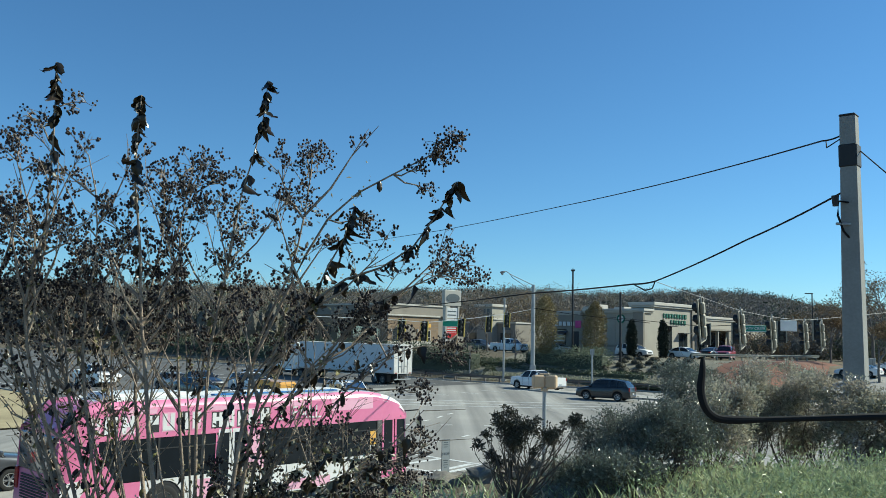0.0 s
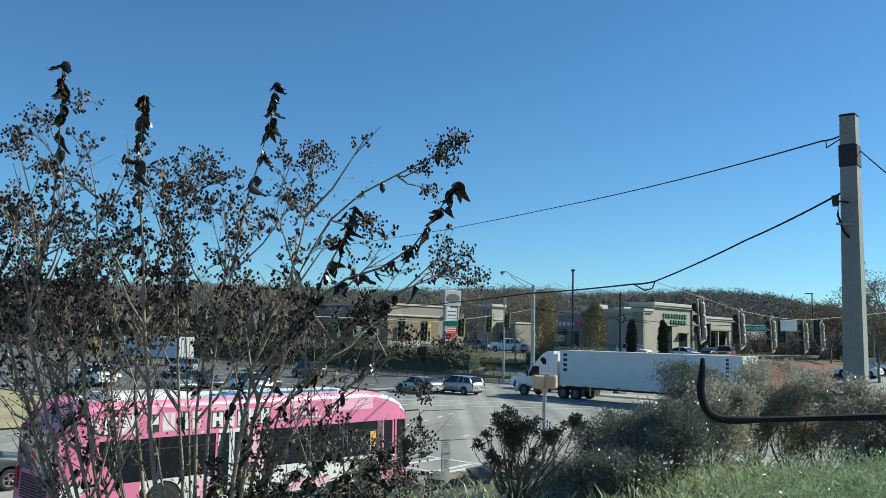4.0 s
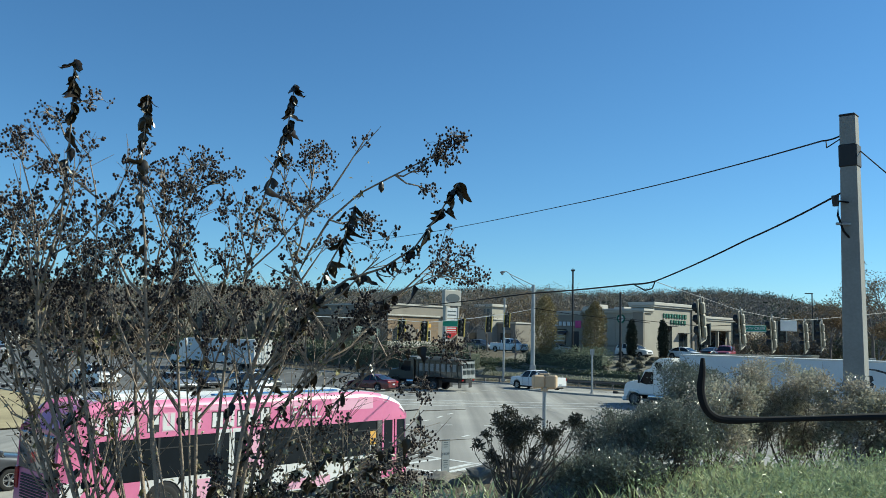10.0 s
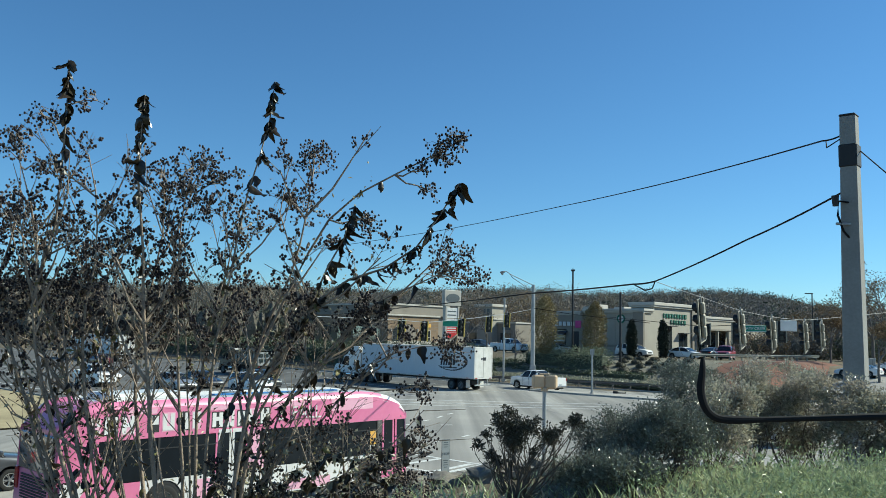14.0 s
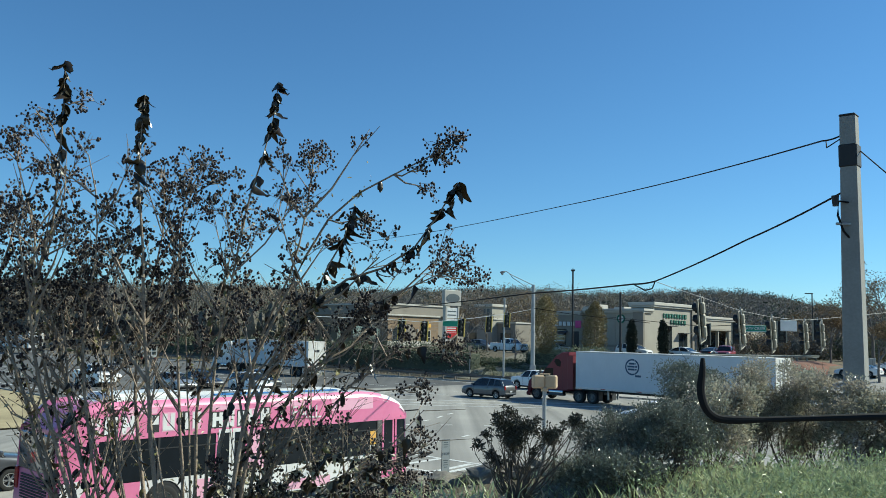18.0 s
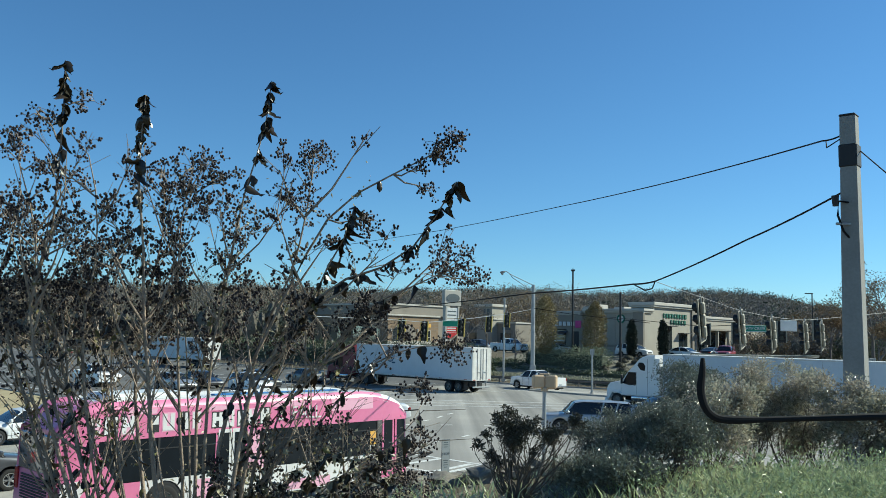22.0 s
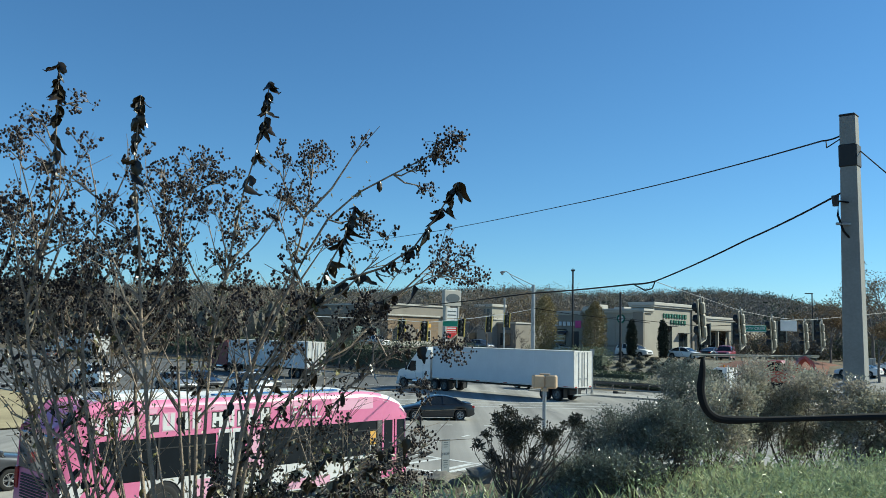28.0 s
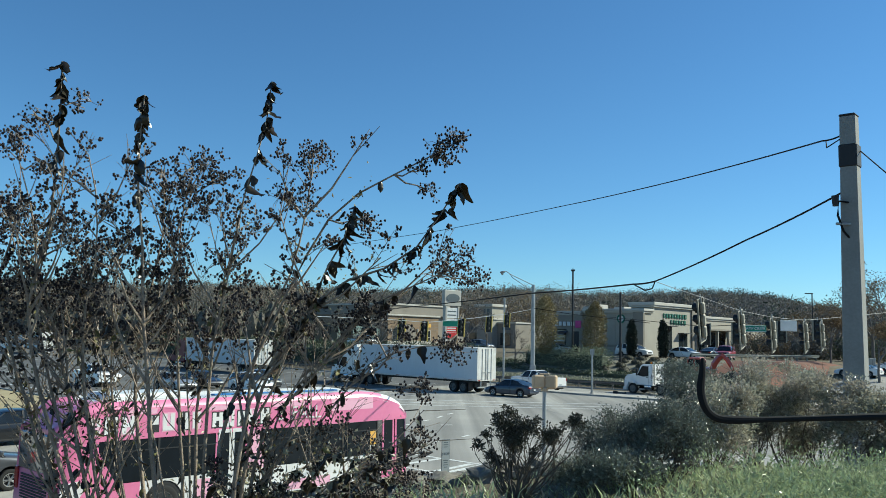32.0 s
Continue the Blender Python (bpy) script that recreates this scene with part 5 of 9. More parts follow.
def brick_building():
    """A brick shop whose arched front faces the near end of the parkway."""
    e = thing("brick_shop", "tan brick shop with arched windows and a grey parapet", "building")
    z = 2.83
    n0, m0, ln, lm = 94.1, 104.0, 12.2, 20.0
    part("wall", pbox(n0, n0 + ln, m0, m0 + lm, z, 8.6), BRICK, e, "sunlit tan brick wall")
    part("parapet", pbox(n0 + 0.4, n0 + ln + 3.0, m0 + 0.5, m0 + lm, 8.6, 10.2), STUCCO_DARK, e, "grey stucco parapet")
    part("side_wing", pbox(n0 + ln, n0 + ln + 8, m0 + 1.2, m0 + lm, z, 9.2), STUCCO_DARK, e)
    part("cornice", pbox(n0 + 0.2, n0 + ln + 3.2, m0 + 0.3, m0 + lm + 0.2, 10.2, 10.5, 0.04), CORNICE, e)
    part("cornice", pbox(n0 - 0.25, n0 + ln + 0.25, m0 - 0.25, m0 + 0.4, 8.35, 8.65, 0.04), CORNICE, e)
    part("plinth", pbox(n0 - 0.1, n0 + ln + 0.1, m0 - 0.1, m0 + 0.2, z, 4.1, 0.03), CORNICE, e)
    for k in range(8):
        part("brick_course", pbox(n0 - 0.02, n0 + ln + 0.02, m0 - 0.025, m0 + 0.05, 4.6 + 0.5 * k, 4.64 + 0.5 * k, 0), STUCCO_DARK, e)
    # one broad arch: a dark entrance, the rest filled with shaded brick; a small paned window beside it
    def arch_of(a, w, z0, spring, rise):
        return [(a, z0), (a + w, z0)] + [(a + w / 2 + w / 2 * math.cos(t), spring + rise * math.sin(t)) for t in [math.pi * i / 14 for i in range(15)]]
    pier = Geo().prism(arch_of(n0 + 1.0, 5.6, 3.3, 5.3, 1.7), m0 - 0.05, m0 + 0.1)
    infill = part("arch_infill", pier.turned(PLAN), STUCCO_DARK, e, "shaded brown wall inside a broad arch")
    part("arched_entrance", Geo().prism(arch_of(n0 + 1.15, 1.9, 3.3, 5.4, 1.1), m0 - 0.08, m0 + 0.05).turned(PLAN), PANE, infill, "dark arched entrance")
    pts = [(n0 + 3.8 + 2.95 * math.cos(math.pi * i / 14), m0 - 0.06, 5.3 + 1.85 * math.sin(math.pi * i / 14)) for i in range(15)]
    part("arch_trim", Geo().tube(pts, 0.07, 6).turned(PLAN), BRICK, infill)
    w = part("window", pbox(n0 + 8.3, n0 + 10.1, m0 - 0.06, m0 + 0.1, 3.6, 6.0), PANE, e, "small white-framed window")
    for a in (8.22, 9.14, 10.06):
        part("mullion", pbox(n0 + a, n0 + a + 0.12, m0 - 0.10, m0 - 0.05, 3.55, 6.05, 0), CORNICE, w)
    for zz in (3.55, 4.75, 5.95):
        part("mullion", pbox(n0 + 8.22, n0 + 10.18, m0 - 0.105, m0 - 0.055, zz, zz + 0.1, 0), CORNICE, w)
    part("sign_block", pbox(n0 + 8.2, n0 + 10.2, m0 - 0.12, m0 - 0.02, 6.55, 7.15), POSTER, e, "small amber sign")
    for a in (0.7, 6.9):
        part("wall_lamp", pbox(n0 + a - 0.12, n0 + a + 0.12, m0 - 0.25, m0 - 0.02, 5.7, 6.2, 0.05), CORNICE, e)
    for k in range(4):
        part("side_window", pbox(n0 - 0.05, n0 + 0.1, m0 + 2.0 + 4.4 * k, m0 + 4.6 + 4.4 * k, 4.2, 6.6), PANE, e)
    return e


coffee_building()
brick_building()


def far_shop(n0, m0, ln, lm, h, label, material):
    """A plain shop at the back of the lot, with a parapet and a row of openings."""
    e = thing("far_shop", label, "building")
    part("wall", pbox(n0, n0 + ln, m0, m0 + lm, 2.83, 3.3 + h), material, e)
    part("cornice", pbox(n0 - 0.2, n0 + ln + 0.2, m0 - 0.2, m0 + lm + 0.2, 3.3 + h, 3.6 + h, 0.04), CORNICE, e)
    k = 0
    while 2 + 4.2 * k < lm - 3:
        a = m0 + 1.2 + 4.2 * k
        part("window", pbox(n0 - 0.05, n0 + 0.1, a, a + 2.6, 3.6, 6.0), PANE, e)
        part("sign_band", pbox(n0 - 0.1, n0, a, a + 2.2, 6.6, 7.2), WHITE_SIGN if k % 2 else SIGN_GREY, e)
        k += 1
    return e


back_shop = far_shop(128, 104, 14, 23, 4.6, "low taupe shop row with a pale corner tower", STUCCO_DARK)
tower = part("tower", pbox(126.2, 130.0, 108.6, 112.6, 2.83, 11.2), STUCCO, back_shop, "pale stucco corner tower")
part("cornice", pbox(125.8, 130.4, 108.2, 113.0, 11.2, 11.75, 0.05), CORNICE, tower)
part("cornice", pbox(126.0, 130.2, 108.4, 112.8, 8.6, 8.9, 0.04), CORNICE, tower)
for k in range(3):
    part("louvre", pbox(126.1, 126.25, 109.2 + 1.05 * k, 109.9 + 1.05 * k, 9.2, 10.8), SIGN_GREY, tower)


# ---- poles, signs, signals, cables ----
POLE_DARK = mat("dark bronze pole", (0.03, 0.03, 0.032), 0.5, 0.3)
SIGNAL_YELLOW = mat("signal yellow", (0.56, 0.42, 0.28), 0.5, col2=(0.46, 0.32, 0.19), scale=3, fine=20)
# pale colour holds both faded yellow and the sun on the heads' edges
HEAD_PALE = mat("faded sunlit signal housing", (0.36, 0.335, 0.26), 0.6, col2=(0.22, 0.205, 0.165), scale=6, fine=30)
STRIP_YELLOW = mat("yellow reflective strip", (0.72, 0.53, 0.12), 0.5)
WIRE_GREY = mat("dull span wire", (0.20, 0.20, 0.20), 0.6, 0.4)
SIGNAL_BLACK = mat("signal black", (0.015, 0.015, 0.015), 0.6)
SIGNAL_RED = mat("lit red lens", (0.5, 0.02, 0.01), 0.3, glow=(1.0, 0.05, 0.02, 2.5))
LENS_OFF = mat("unlit lens", (0.03, 0.03, 0.03), 0.2)
POLE_CONC = mat("grey pole concrete", (0.30, 0.30, 0.285), 0.9, col2=(0.21, 0.208, 0.198), scale=1.2, fine=22, bump=0.25)
RUBBER = mat("black cable sheath", (0.006, 0.006, 0.0065), 0.95)


def utility_pole():
    a, b = Vector((7.76, 15.6, 3.53)), Vector((7.76, 15.6, 9.44))
    e = thing("utility_pole", "tapered square concrete utility pole with cable fittings", "utility pole", Matrix.Translation((a.x, a.y, height(a.x, a.y))))
    o = Vector((a.x, a.y, height(a.x, a.y)))
    d = b - o
    rows = []
    for i in range(9):
        t = i / 8
        p = d * t
        w = 0.215 - 0.075 * t
        c = w * 0.16
        sec = [(w - c, -w), (w, -w + c), (w, w - c), (w - c, w), (-w + c, w), (-w, w - c), (-w, -w + c), (-w + c, -w)]
        r = Matrix.Rotation(radians(-41), 2)
        rows.append([(p.x + (r @ Vector(q)).x, p.y + (r @ Vector(q)).y, p.z) for q in sec])
    part("shaft", Geo().loft(rows, closed=True, cap=True), POLE_CONC, e, "weathered square concrete shaft", smooth=20)
    k = d * 0.905
    part("band", Geo().box(-0.165, 0.165, -0.165, 0.165, -0.22, 0.22, 0.02).turned(Matrix.Translation(k) @ Matrix.Rotation(radians(-41), 4, "Z")), DARK, e, "dark band near the top")
    part("cap", Geo().box(-0.15, 0.15, -0.15, 0.15, 0, 0.05, 0.02).turned(Matrix.Translation(d) @ Matrix.Rotation(radians(-41), 4, "Z")), DARK, e)
    q = d * 0.78
    part("cable_clamp", Geo().tube([q + Vector((-0.10, -0.1, 0.1)), q + Vector((-0.3, -0.12, 0.12)), q + Vector((-0.32, -0.12, -0.15)), q + Vector((-0.22, -0.12, -0.45)), q + Vector((-0.08, -0.1, -0.6))], 0.022, 7), RUBBER, e, "black looped cable clamp")
    part("insulator", Geo().tube([q + Vector((-0.36, -0.12, 0.02)), q + Vector((-0.36, -0.12, 0.22))], [0.05, 0.07], 10), DARK, e)
    part("bracket", Geo().box(-0.36, -0.08, -0.14, -0.1, -0.34, -0.29, 0.01).turned(Matrix.Translation(q)), STEEL, e)
    return e


utility_pole()


def cable(pts, r, label, sag=0.0, name="cable", material=None):
    """A cable through points, hanging a little between each two."""
    g = Geo()
    out = []
    for a, b in zip(pts, pts[1:]):
        a, b = Vector(a), Vector(b)
        for i in range(12):
            t = i / 12
            p = a.lerp(b, t)
            p.z -= sag * 4 * t * (1 - t)
            out.append(p)
    out.append(Vector(pts[-1]))
    g.tube(out, r, 5)
    return thing(name, label, "cable", geo=g, material=material or RUBBER)


cable([(7.6, 15.6, 9.08), (7.37, 15.9, 9.04), (6.69, 24.0, 9.75), (5.02, 34.0, 10.58), (-0.16, 48.0, 11.21), (-12.29, 68.0, 11.66)], 0.017, "thin black overhead cable from the pole", 0.02)
cable([(7.58, 15.6, 9.01), (7.41, 15.8, 8.88), (7.45, 15.9, 9.03)], 0.012, "short loop of black cable at the pole")
cable([(7.96, 15.6, 8.79), (6.91, 12.0, 7.25)], 0.012, "thin black cable running back from the pole")
cable([(7.57, 15.6, 7.96), (6.77, 18.4, 7.36), (5.66, 22.0, 6.65)], 0.02, "thick black cable from the pole to a splice", 0.03)
cable([(5.66, 22.0, 6.65), (5.21, 22.6, 6.6), (3.23, 30.0, 6.69), (-0.99, 46.0, 6.74), (-10.82, 72.0, 6.54)], 0.024, "thick black cable across the junction", 0.02)
cable([(5.18, 22.5, 6.6), (5.47, 22.3, 6.42), (5.61, 22.1, 6.46), (5.66, 22.0, 6.65)], 0.018, "black drip loop of cable at a splice")
cable([(5.66, 22.0, 6.65), (7.86, 25.0, 6.41), (10.43, 29.0, 6.2), (12.77, 32.0, 6.09), (15.33, 35.0, 6.1), (19.35, 40.0, 6.45), (25.64, 46.0, 7.08)], 0.010, "grey span wire carrying traffic signals", 0.01, "span_wire", WIRE_GREY)
cable([(14.42, 75.0, 7.2), (17.27, 55.0, 6.12), (19.34, 50.0, 6.24)], 0.02, "thin black cable before the shops")
cable([(9.92, 92.0, 8.26), (5.82, 74.0, 7.18), (3.87, 68.0, 6.79), (1.38, 60.0, 6.29), (-0.95, 54.0, 5.94), (-3.09, 50.0, 5.99), (-6.61, 44.0, 5.96)], 0.022, "pale span wire carrying traffic signals", 0.0, "span_wire", STEEL)
cable([(9.92, 92.0, 8.45), (14.0, 90.0, 7.8), (22.07, 88.0, 6.98)], 0.03, "thin black cable from a lamp post")


def signal(top, turn, lean=0.0, lit=True, backplate=True, edging=None):
    """A three-lamp head hanging from a span wire; it faces -x before the turn."""
    e = thing("traffic_signal", "black traffic signal with yellow edging hung on a wire", "traffic signal", Matrix.Translation(top) @ Matrix.Rotation(radians(turn), 4, "Z") @ Matrix.Rotation(radians(lean), 4, "X"), group="signals on the span wire")
    part("hanger", Geo().tube([(0, 0, 0.05), (0, 0, -0.2)], 0.025, 6), STEEL, e)
    if backplate:
        part("housing", Geo().box(-0.02, 0.16, -0.17, 0.17, -1.28, -0.2, 0.03), SIGNAL_BLACK, e)
    else:
        for k in range(3):
            part("housing", Geo().box(-0.02, 0.11, -0.10, 0.10, -0.555 - 0.36 * k, -0.205 - 0.36 * k, 0.035), HEAD_PALE, e, "faded pale signal housing with sun in its colour")
        plate = part("face_plate", Geo().box(-0.03, -0.018, -0.30, 0.30, -1.40, -0.10, 0.004), SIGNAL_BLACK, e, "black backplate with a pale sunlit edge")
        for y in (-0.30, 0.26):
            for k in range(6):
                w = 0.012 if k % 2 else 0.0
                part("edge_strip", Geo().box(-0.034, 0.012, y - w, y + 0.04 + w, -1.40 + 0.2167 * k, -1.19 + 0.2167 * k, 0.004), HEAD_PALE, plate)
        part("edge_strip", Geo().box(-0.034, 0.0, -0.30, 0.30, -1.43, -1.40, 0.004).box(-0.034, 0.0, -0.30, 0.30, -0.10, -0.07, 0.004), HEAD_PALE, plate)
    if backplate:
        part("backplate", Geo().box(-0.005, 0.01, -0.28, 0.28, -1.38, -0.1, 0.004), SIGNAL_BLACK, e)
        for s in (-1, 1):
            es = part("edge_strip", Geo().box(-0.03, -0.006, s * 0.22, s * 0.29, -1.40, -0.08, 0.004).box(0.012, 0.03, s * 0.22, s * 0.29, -1.40, -0.08, 0.004), edging or STRIP_YELLOW, e)
            for k in range(6):
                part("strip_tab", Geo().box(0.012, 0.036, s * 0.17, s * 0.22, -1.36 + 0.215 * k, -1.25 + 0.215 * k, 0.01), edging or STRIP_YELLOW, es)
    for k in range(3):
        z = -0.38 - 0.355 * k
        lens = part("lens", Geo().tube([(-0.03, 0, z), (-0.05, 0, z)], 0.14, 16), SIGNAL_RED if lit and k == 0 else LENS_OFF, e)
        v = Geo()
        rows = []
        for i in range(11):
            a = radians(-60 + 300 * i / 10)
            y, zz = 0.155 * math.cos(a), 0.155 * math.sin(a)
            rows.append([(-0.03, y, z + zz), (-0.24 + 0.08 * (math.sin(a) < 0), y, z + zz)])
        part("visor", v.loft(rows), SIGNAL_BLACK, e)
    return e


# far-side heads face the camera's side; the near span is seen from beside and behind
for p, turn in (((-2.44, 52.0, 6.18), 60), ((-1.07, 54.0, 6.12), 62), ((1.46, 60.0, 6.46), 66), ((3.92, 68.0, 6.88), 66), ((5.87, 74.0, 7.38), 68)):
    signal(p, turn, 2, lit=False)
for p in ((7.79, 25.0, 6.46), (10.44, 29.0, 6.28), (12.73, 32.0, 6.15), (15.3, 35.0, 6.14), (17.37, 38.0, 6.23)):
    signal(p, -34, 13, lit=False, backplate=False)
# heads of the crossing span, farther off
for p in ((15.91, 50.0, 6.3), (17.74, 50.0, 6.41), (20.47, 50.0, 6.54), (23.52, 52.0, 6.76)):
    signal(p, 80, 0, lit=False, edging=HEAD_PALE)
    

def lamp_post():
    b = place(73.0, 57.5)
    b = Vector((10.16, 92.0, -1.13))
    z = height(b.x, b.y)
    e = thing("street_lamp", "tall grey steel street lamp with a long arm", "street lamp", Matrix.Translation((b.x, b.y, z)))
    top = Vector((9.83, 92.0, 11.01)) - Vector((b.x, b.y, z))
    part("pole", Geo().tube([(0, 0, 0), (0, 0, top.z)], [0.26, 0.19], 12), STEEL, e)
    part("base", Geo().box(-0.4, 0.4, -0.4, 0.4, -0.1, 0.25, 0.05), CONCRETE, e)
    tip = Vector((6.91, 92.0, 12.39)) - Vector((b.x, b.y, z))
    part("arm", Geo().tube([(0, 0, top.z - 0.08), (tip.x * 0.8, tip.y * 0.8, top.z - 0.08 + 0.86 * (tip.z - top.z)), (tip.x * 0.93, tip.y * 0.93, tip.z + 0.02), tuple(tip)], 0.045, 6), STEEL, e)
    part("arm_brace", Geo().tube([(0, 0, top.z - 0.80), (tip.x * 0.72, tip.y * 0.72, top.z + 0.52 * (tip.z - top.z)), (tip.x * 0.84, tip.y * 0.84, tip.z - 0.14)], 0.04, 6), STEEL, e)
    part("lamp_head", Geo().tube([(0.12, 0, 0.0), (-0.05, 0, -0.02), (-0.22, 0, -0.06), (-0.42, 0, -0.10), (-0.5, 0, -0.12)], [0.05, 0.10, 0.14, 0.12, 0.04], 8).tube([(-0.24, 0, -0.12), (-0.24, 0, -0.30), (-0.24, 0, -0.38)], [0.15, 0.14, 0.06], 10).turned(Matrix.Translation(tip)), DUMP_GREY, e, "drooping lamp head with a round lens")
    part("control_box", Geo().box(-0.3, 0.3, -0.3, 0.3, 1.2, 2.0, 0.03), STEEL, e)
    return e


lamp_post()


def plain_post(name, label, category, top, foot_z, r, material, head=None, sign=None):
    p = Vector(top)
    e = thing(name, label, category, Matrix.Translation((p.x, p.y, foot_z)))
    h = p.z - foot_z
    part("pole", Geo().tube([(0, 0, -0.3), (0, 0, h)], [r, r * 0.8], 10), material, e)
    part("base", Geo().tube([(0, 0, -0.2), (0, 0, 0.12)], [r * 2.2, r * 1.8], 10), CONCRETE, e)
    if head == "lot":
        part("lamp_head", Geo().box(-0.24, 0.24, -0.2, 0.2, h - 0.02, h + 0.2, 0.04).tube([(0, 0, h + 0.2), (0, 0, h + 0.42)], [0.06, 0.02], 6), material, e)
    if head == "lot_arm":
        part("lamp_head", Geo().box(-1.0, 0.1, -0.2, 0.2, h - 0.05, h + 0.08, 0.03), material, e)
    if sign:
        w, s, zz, ma = sign
        part("sign", Geo().box(-w / 2, w / 2, -0.05, -0.03, zz - s / 2, zz + s / 2, 0.006), ma, e)
    return e


plain_post("lot_lamp", "tall dark parking lot lamp post", "lamp post", (16.74, 106.0, 13.79), 2.9, 0.13, POLE_DARK, "lot")
plain_post("signal_pole", "slim grey steel signal pole behind the guardrail", "pole", (7.04, 93.0, 9.49), 0.5, 0.12, STEEL)
plain_post("utility_post", "dark wooden post on the planted slope", "post", (21.11, 98.0, 10.72), 1.2, 0.15, POLE_DARK)
plain_post("lot_lamp", "thin dark lot lamp far behind the guardrail", "lamp post", (53.62, 120.0, 12.47), 2.9, 0.10, POLE_DARK, "lot_arm")
plain_post("signal_post", "short grey post on the traffic island", "post", (13.98, 77.0, 4.12), 0.15, 0.10, STEEL, None, (0.4, 0.5, 3.8, STEEL))
plain_post("sign_post", "small pedestrian sign on a thin post", "sign", (3.39, 96.0, 3.43), 1.2, 0.05, STEEL, None, (0.5, 0.55, 2.6, SIGNAL_YELLOW))
plain_post("sign_post", "white post by the far lanes", "post", (-25.49, 70.0, 2.38), 0.0, 0.06, WHITE_SIGN, None, (0.3, 0.4, 2.6, WHITE_SIGN))


def ped_signal():
    b = Vector((4.0, 32.0, 1.65))
    z = height(b.x, b.y)
    e = thing("pedestrian_signal", "yellow two-headed pedestrian signal on a grey post", "pedestrian signal", Matrix.Translation((b.x, b.y, z)))
    h = Vector((3.92, 32.0, 3.13)).z - z
    part("post", Geo().tube([(0, 0, 0), (0, 0, h + 0.1)], 0.075, 12), STEEL, e)
    part("base", Geo().tube([(0, 0, 0), (0, 0, 0.3)], [0.2, 0.14], 10), STEEL, e)
    part("collar", Geo().tube([(0, 0, h - 0.06), (0, 0, h + 0.06)], 0.14, 10), SIGNAL_YELLOW, e)
    for s, t in ((-1, 14), (1, -22)):
        m = Matrix.Translation((s * 0.245, 0, h + 0.30)) @ Matrix.Rotation(radians(t), 4, "Z")
        hd = part("signal_head", Geo().box(-0.23, 0.23, -0.15, 0.15, -0.25, 0.25, 0.05).turned(m), SIGNAL_YELLOW, e, "yellow signal housing")
        part("face", Geo().box(-0.19, 0.19, -0.17, -0.14, -0.21, 0.21, 0.02).turned(m @ Matrix.Rotation(radians(180), 4, "Z")), SIGNAL_BLACK, hd)
    part("bracket", Geo().box(-0.2, 0.2, -0.05, 0.05, h + 0.55, h + 0.61, 0.02), SIGNAL_YELLOW, e)
    return e


ped_signal()


def stop_sign():
    b = Vector((0.22, 27.0, 0.66))
    z = height(b.x, b.y)
    e = thing("roadside_sign", "tall narrow white sign board with dark lettering", "sign", Matrix.Translation((b.x, b.y, z)) @ Matrix.Rotation(radians(32), 4, "Z"))
    lo, hi = Vector((0.22, 27.0, 0.76)).z - z, Vector((0.2, 27.0, 1.79)).z - z
    part("post", Geo().box(-0.03, 0.03, -0.02, 0.02, -0.2, hi - 0.1), STEEL, e)
    bd = part("board", Geo().box(-0.155, 0.155, -0.035, -0.022, lo, hi, 0.006), SIGN_GREY, e)
    part("board_face", Geo().box(-0.14, 0.14, -0.040, -0.036, lo + 0.02, hi - 0.02), mat("faded sign face", (0.34, 0.36, 0.36), 0.6, col2=(0.26, 0.28, 0.28)), bd)
    mid = (lo + hi) / 2
    text_on(e, "STOP", 0.115, Matrix.Translation((0, -0.043, mid + 0.06)) @ pose(0, 0, 0, 90, 0, 0), SIGN_GREY)
    for zz, w in ((0.42, 0.15), (0.35, 0.17), (0.28, 0.12), (-0.14, 0.17), (-0.21, 0.14), (-0.28, 0.16), (-0.35, 0.12)):
        part("lettering_bar", Geo().box(-w / 2, w / 2, -0.0425, -0.040, mid + zz - 0.011, mid + zz + 0.011), SIGN_GREY, bd)
    return e


stop_sign()


def hung_sign(centre, w, h, turn, material, label, words=""):
    c = Vector(centre)
    e = thing("hanging_sign", label, "sign", Matrix.Translation(c) @ Matrix.Rotation(radians(turn), 4, "Z"))
    part("panel", Geo().box(-w / 2, w / 2, -0.012, 0.012, -h / 2, h / 2, 0.008), material, e)
    part("border", Geo().box(-w / 2 + 0.015, w / 2 - 0.015, -0.0145, -0.012, -h / 2 + 0.012, -h / 2 + 0.03).box(-w / 2 + 0.015, w / 2 - 0.015, -0.0145, -0.012, h / 2 - 0.03, h / 2 - 0.012), WHITE_SIGN if material is not WHITE_SIGN else STEEL, e)
    for s in (-1, 1):
        part("hanger", Geo().tube([(s * w * 0.3, 0, h / 2), (s * w * 0.3, 0, h / 2 + 0.14)], 0.012, 5), STEEL, e)
    if words:
        text_on(e, words, h * 0.62, Matrix.Translation((0, -0.016, 0)) @ pose(0, 0, 0, 90, 0, 0), WHITE_SIGN)
    return e


hung_sign((11.48, 30.5, 5.61), 0.98, 0.25, 12, STREET_GREEN, "green street name sign with white letters", "CAMP CREEK")
hung_sign((14.0, 33.5, 5.81), 0.76, 0.44, 14, WHITE_SIGN, "blank white sign hung on the span wire")
hung_sign((0.63, 58.0, 5.96), 1.1, 0.42, 18, STREET_GREEN, "green street sign hung on the far span wire")
hung_sign((1.21, 96.0, 5.19), 1.5, 0.7, 30, RED_SIGN, "red and white shop banner board")


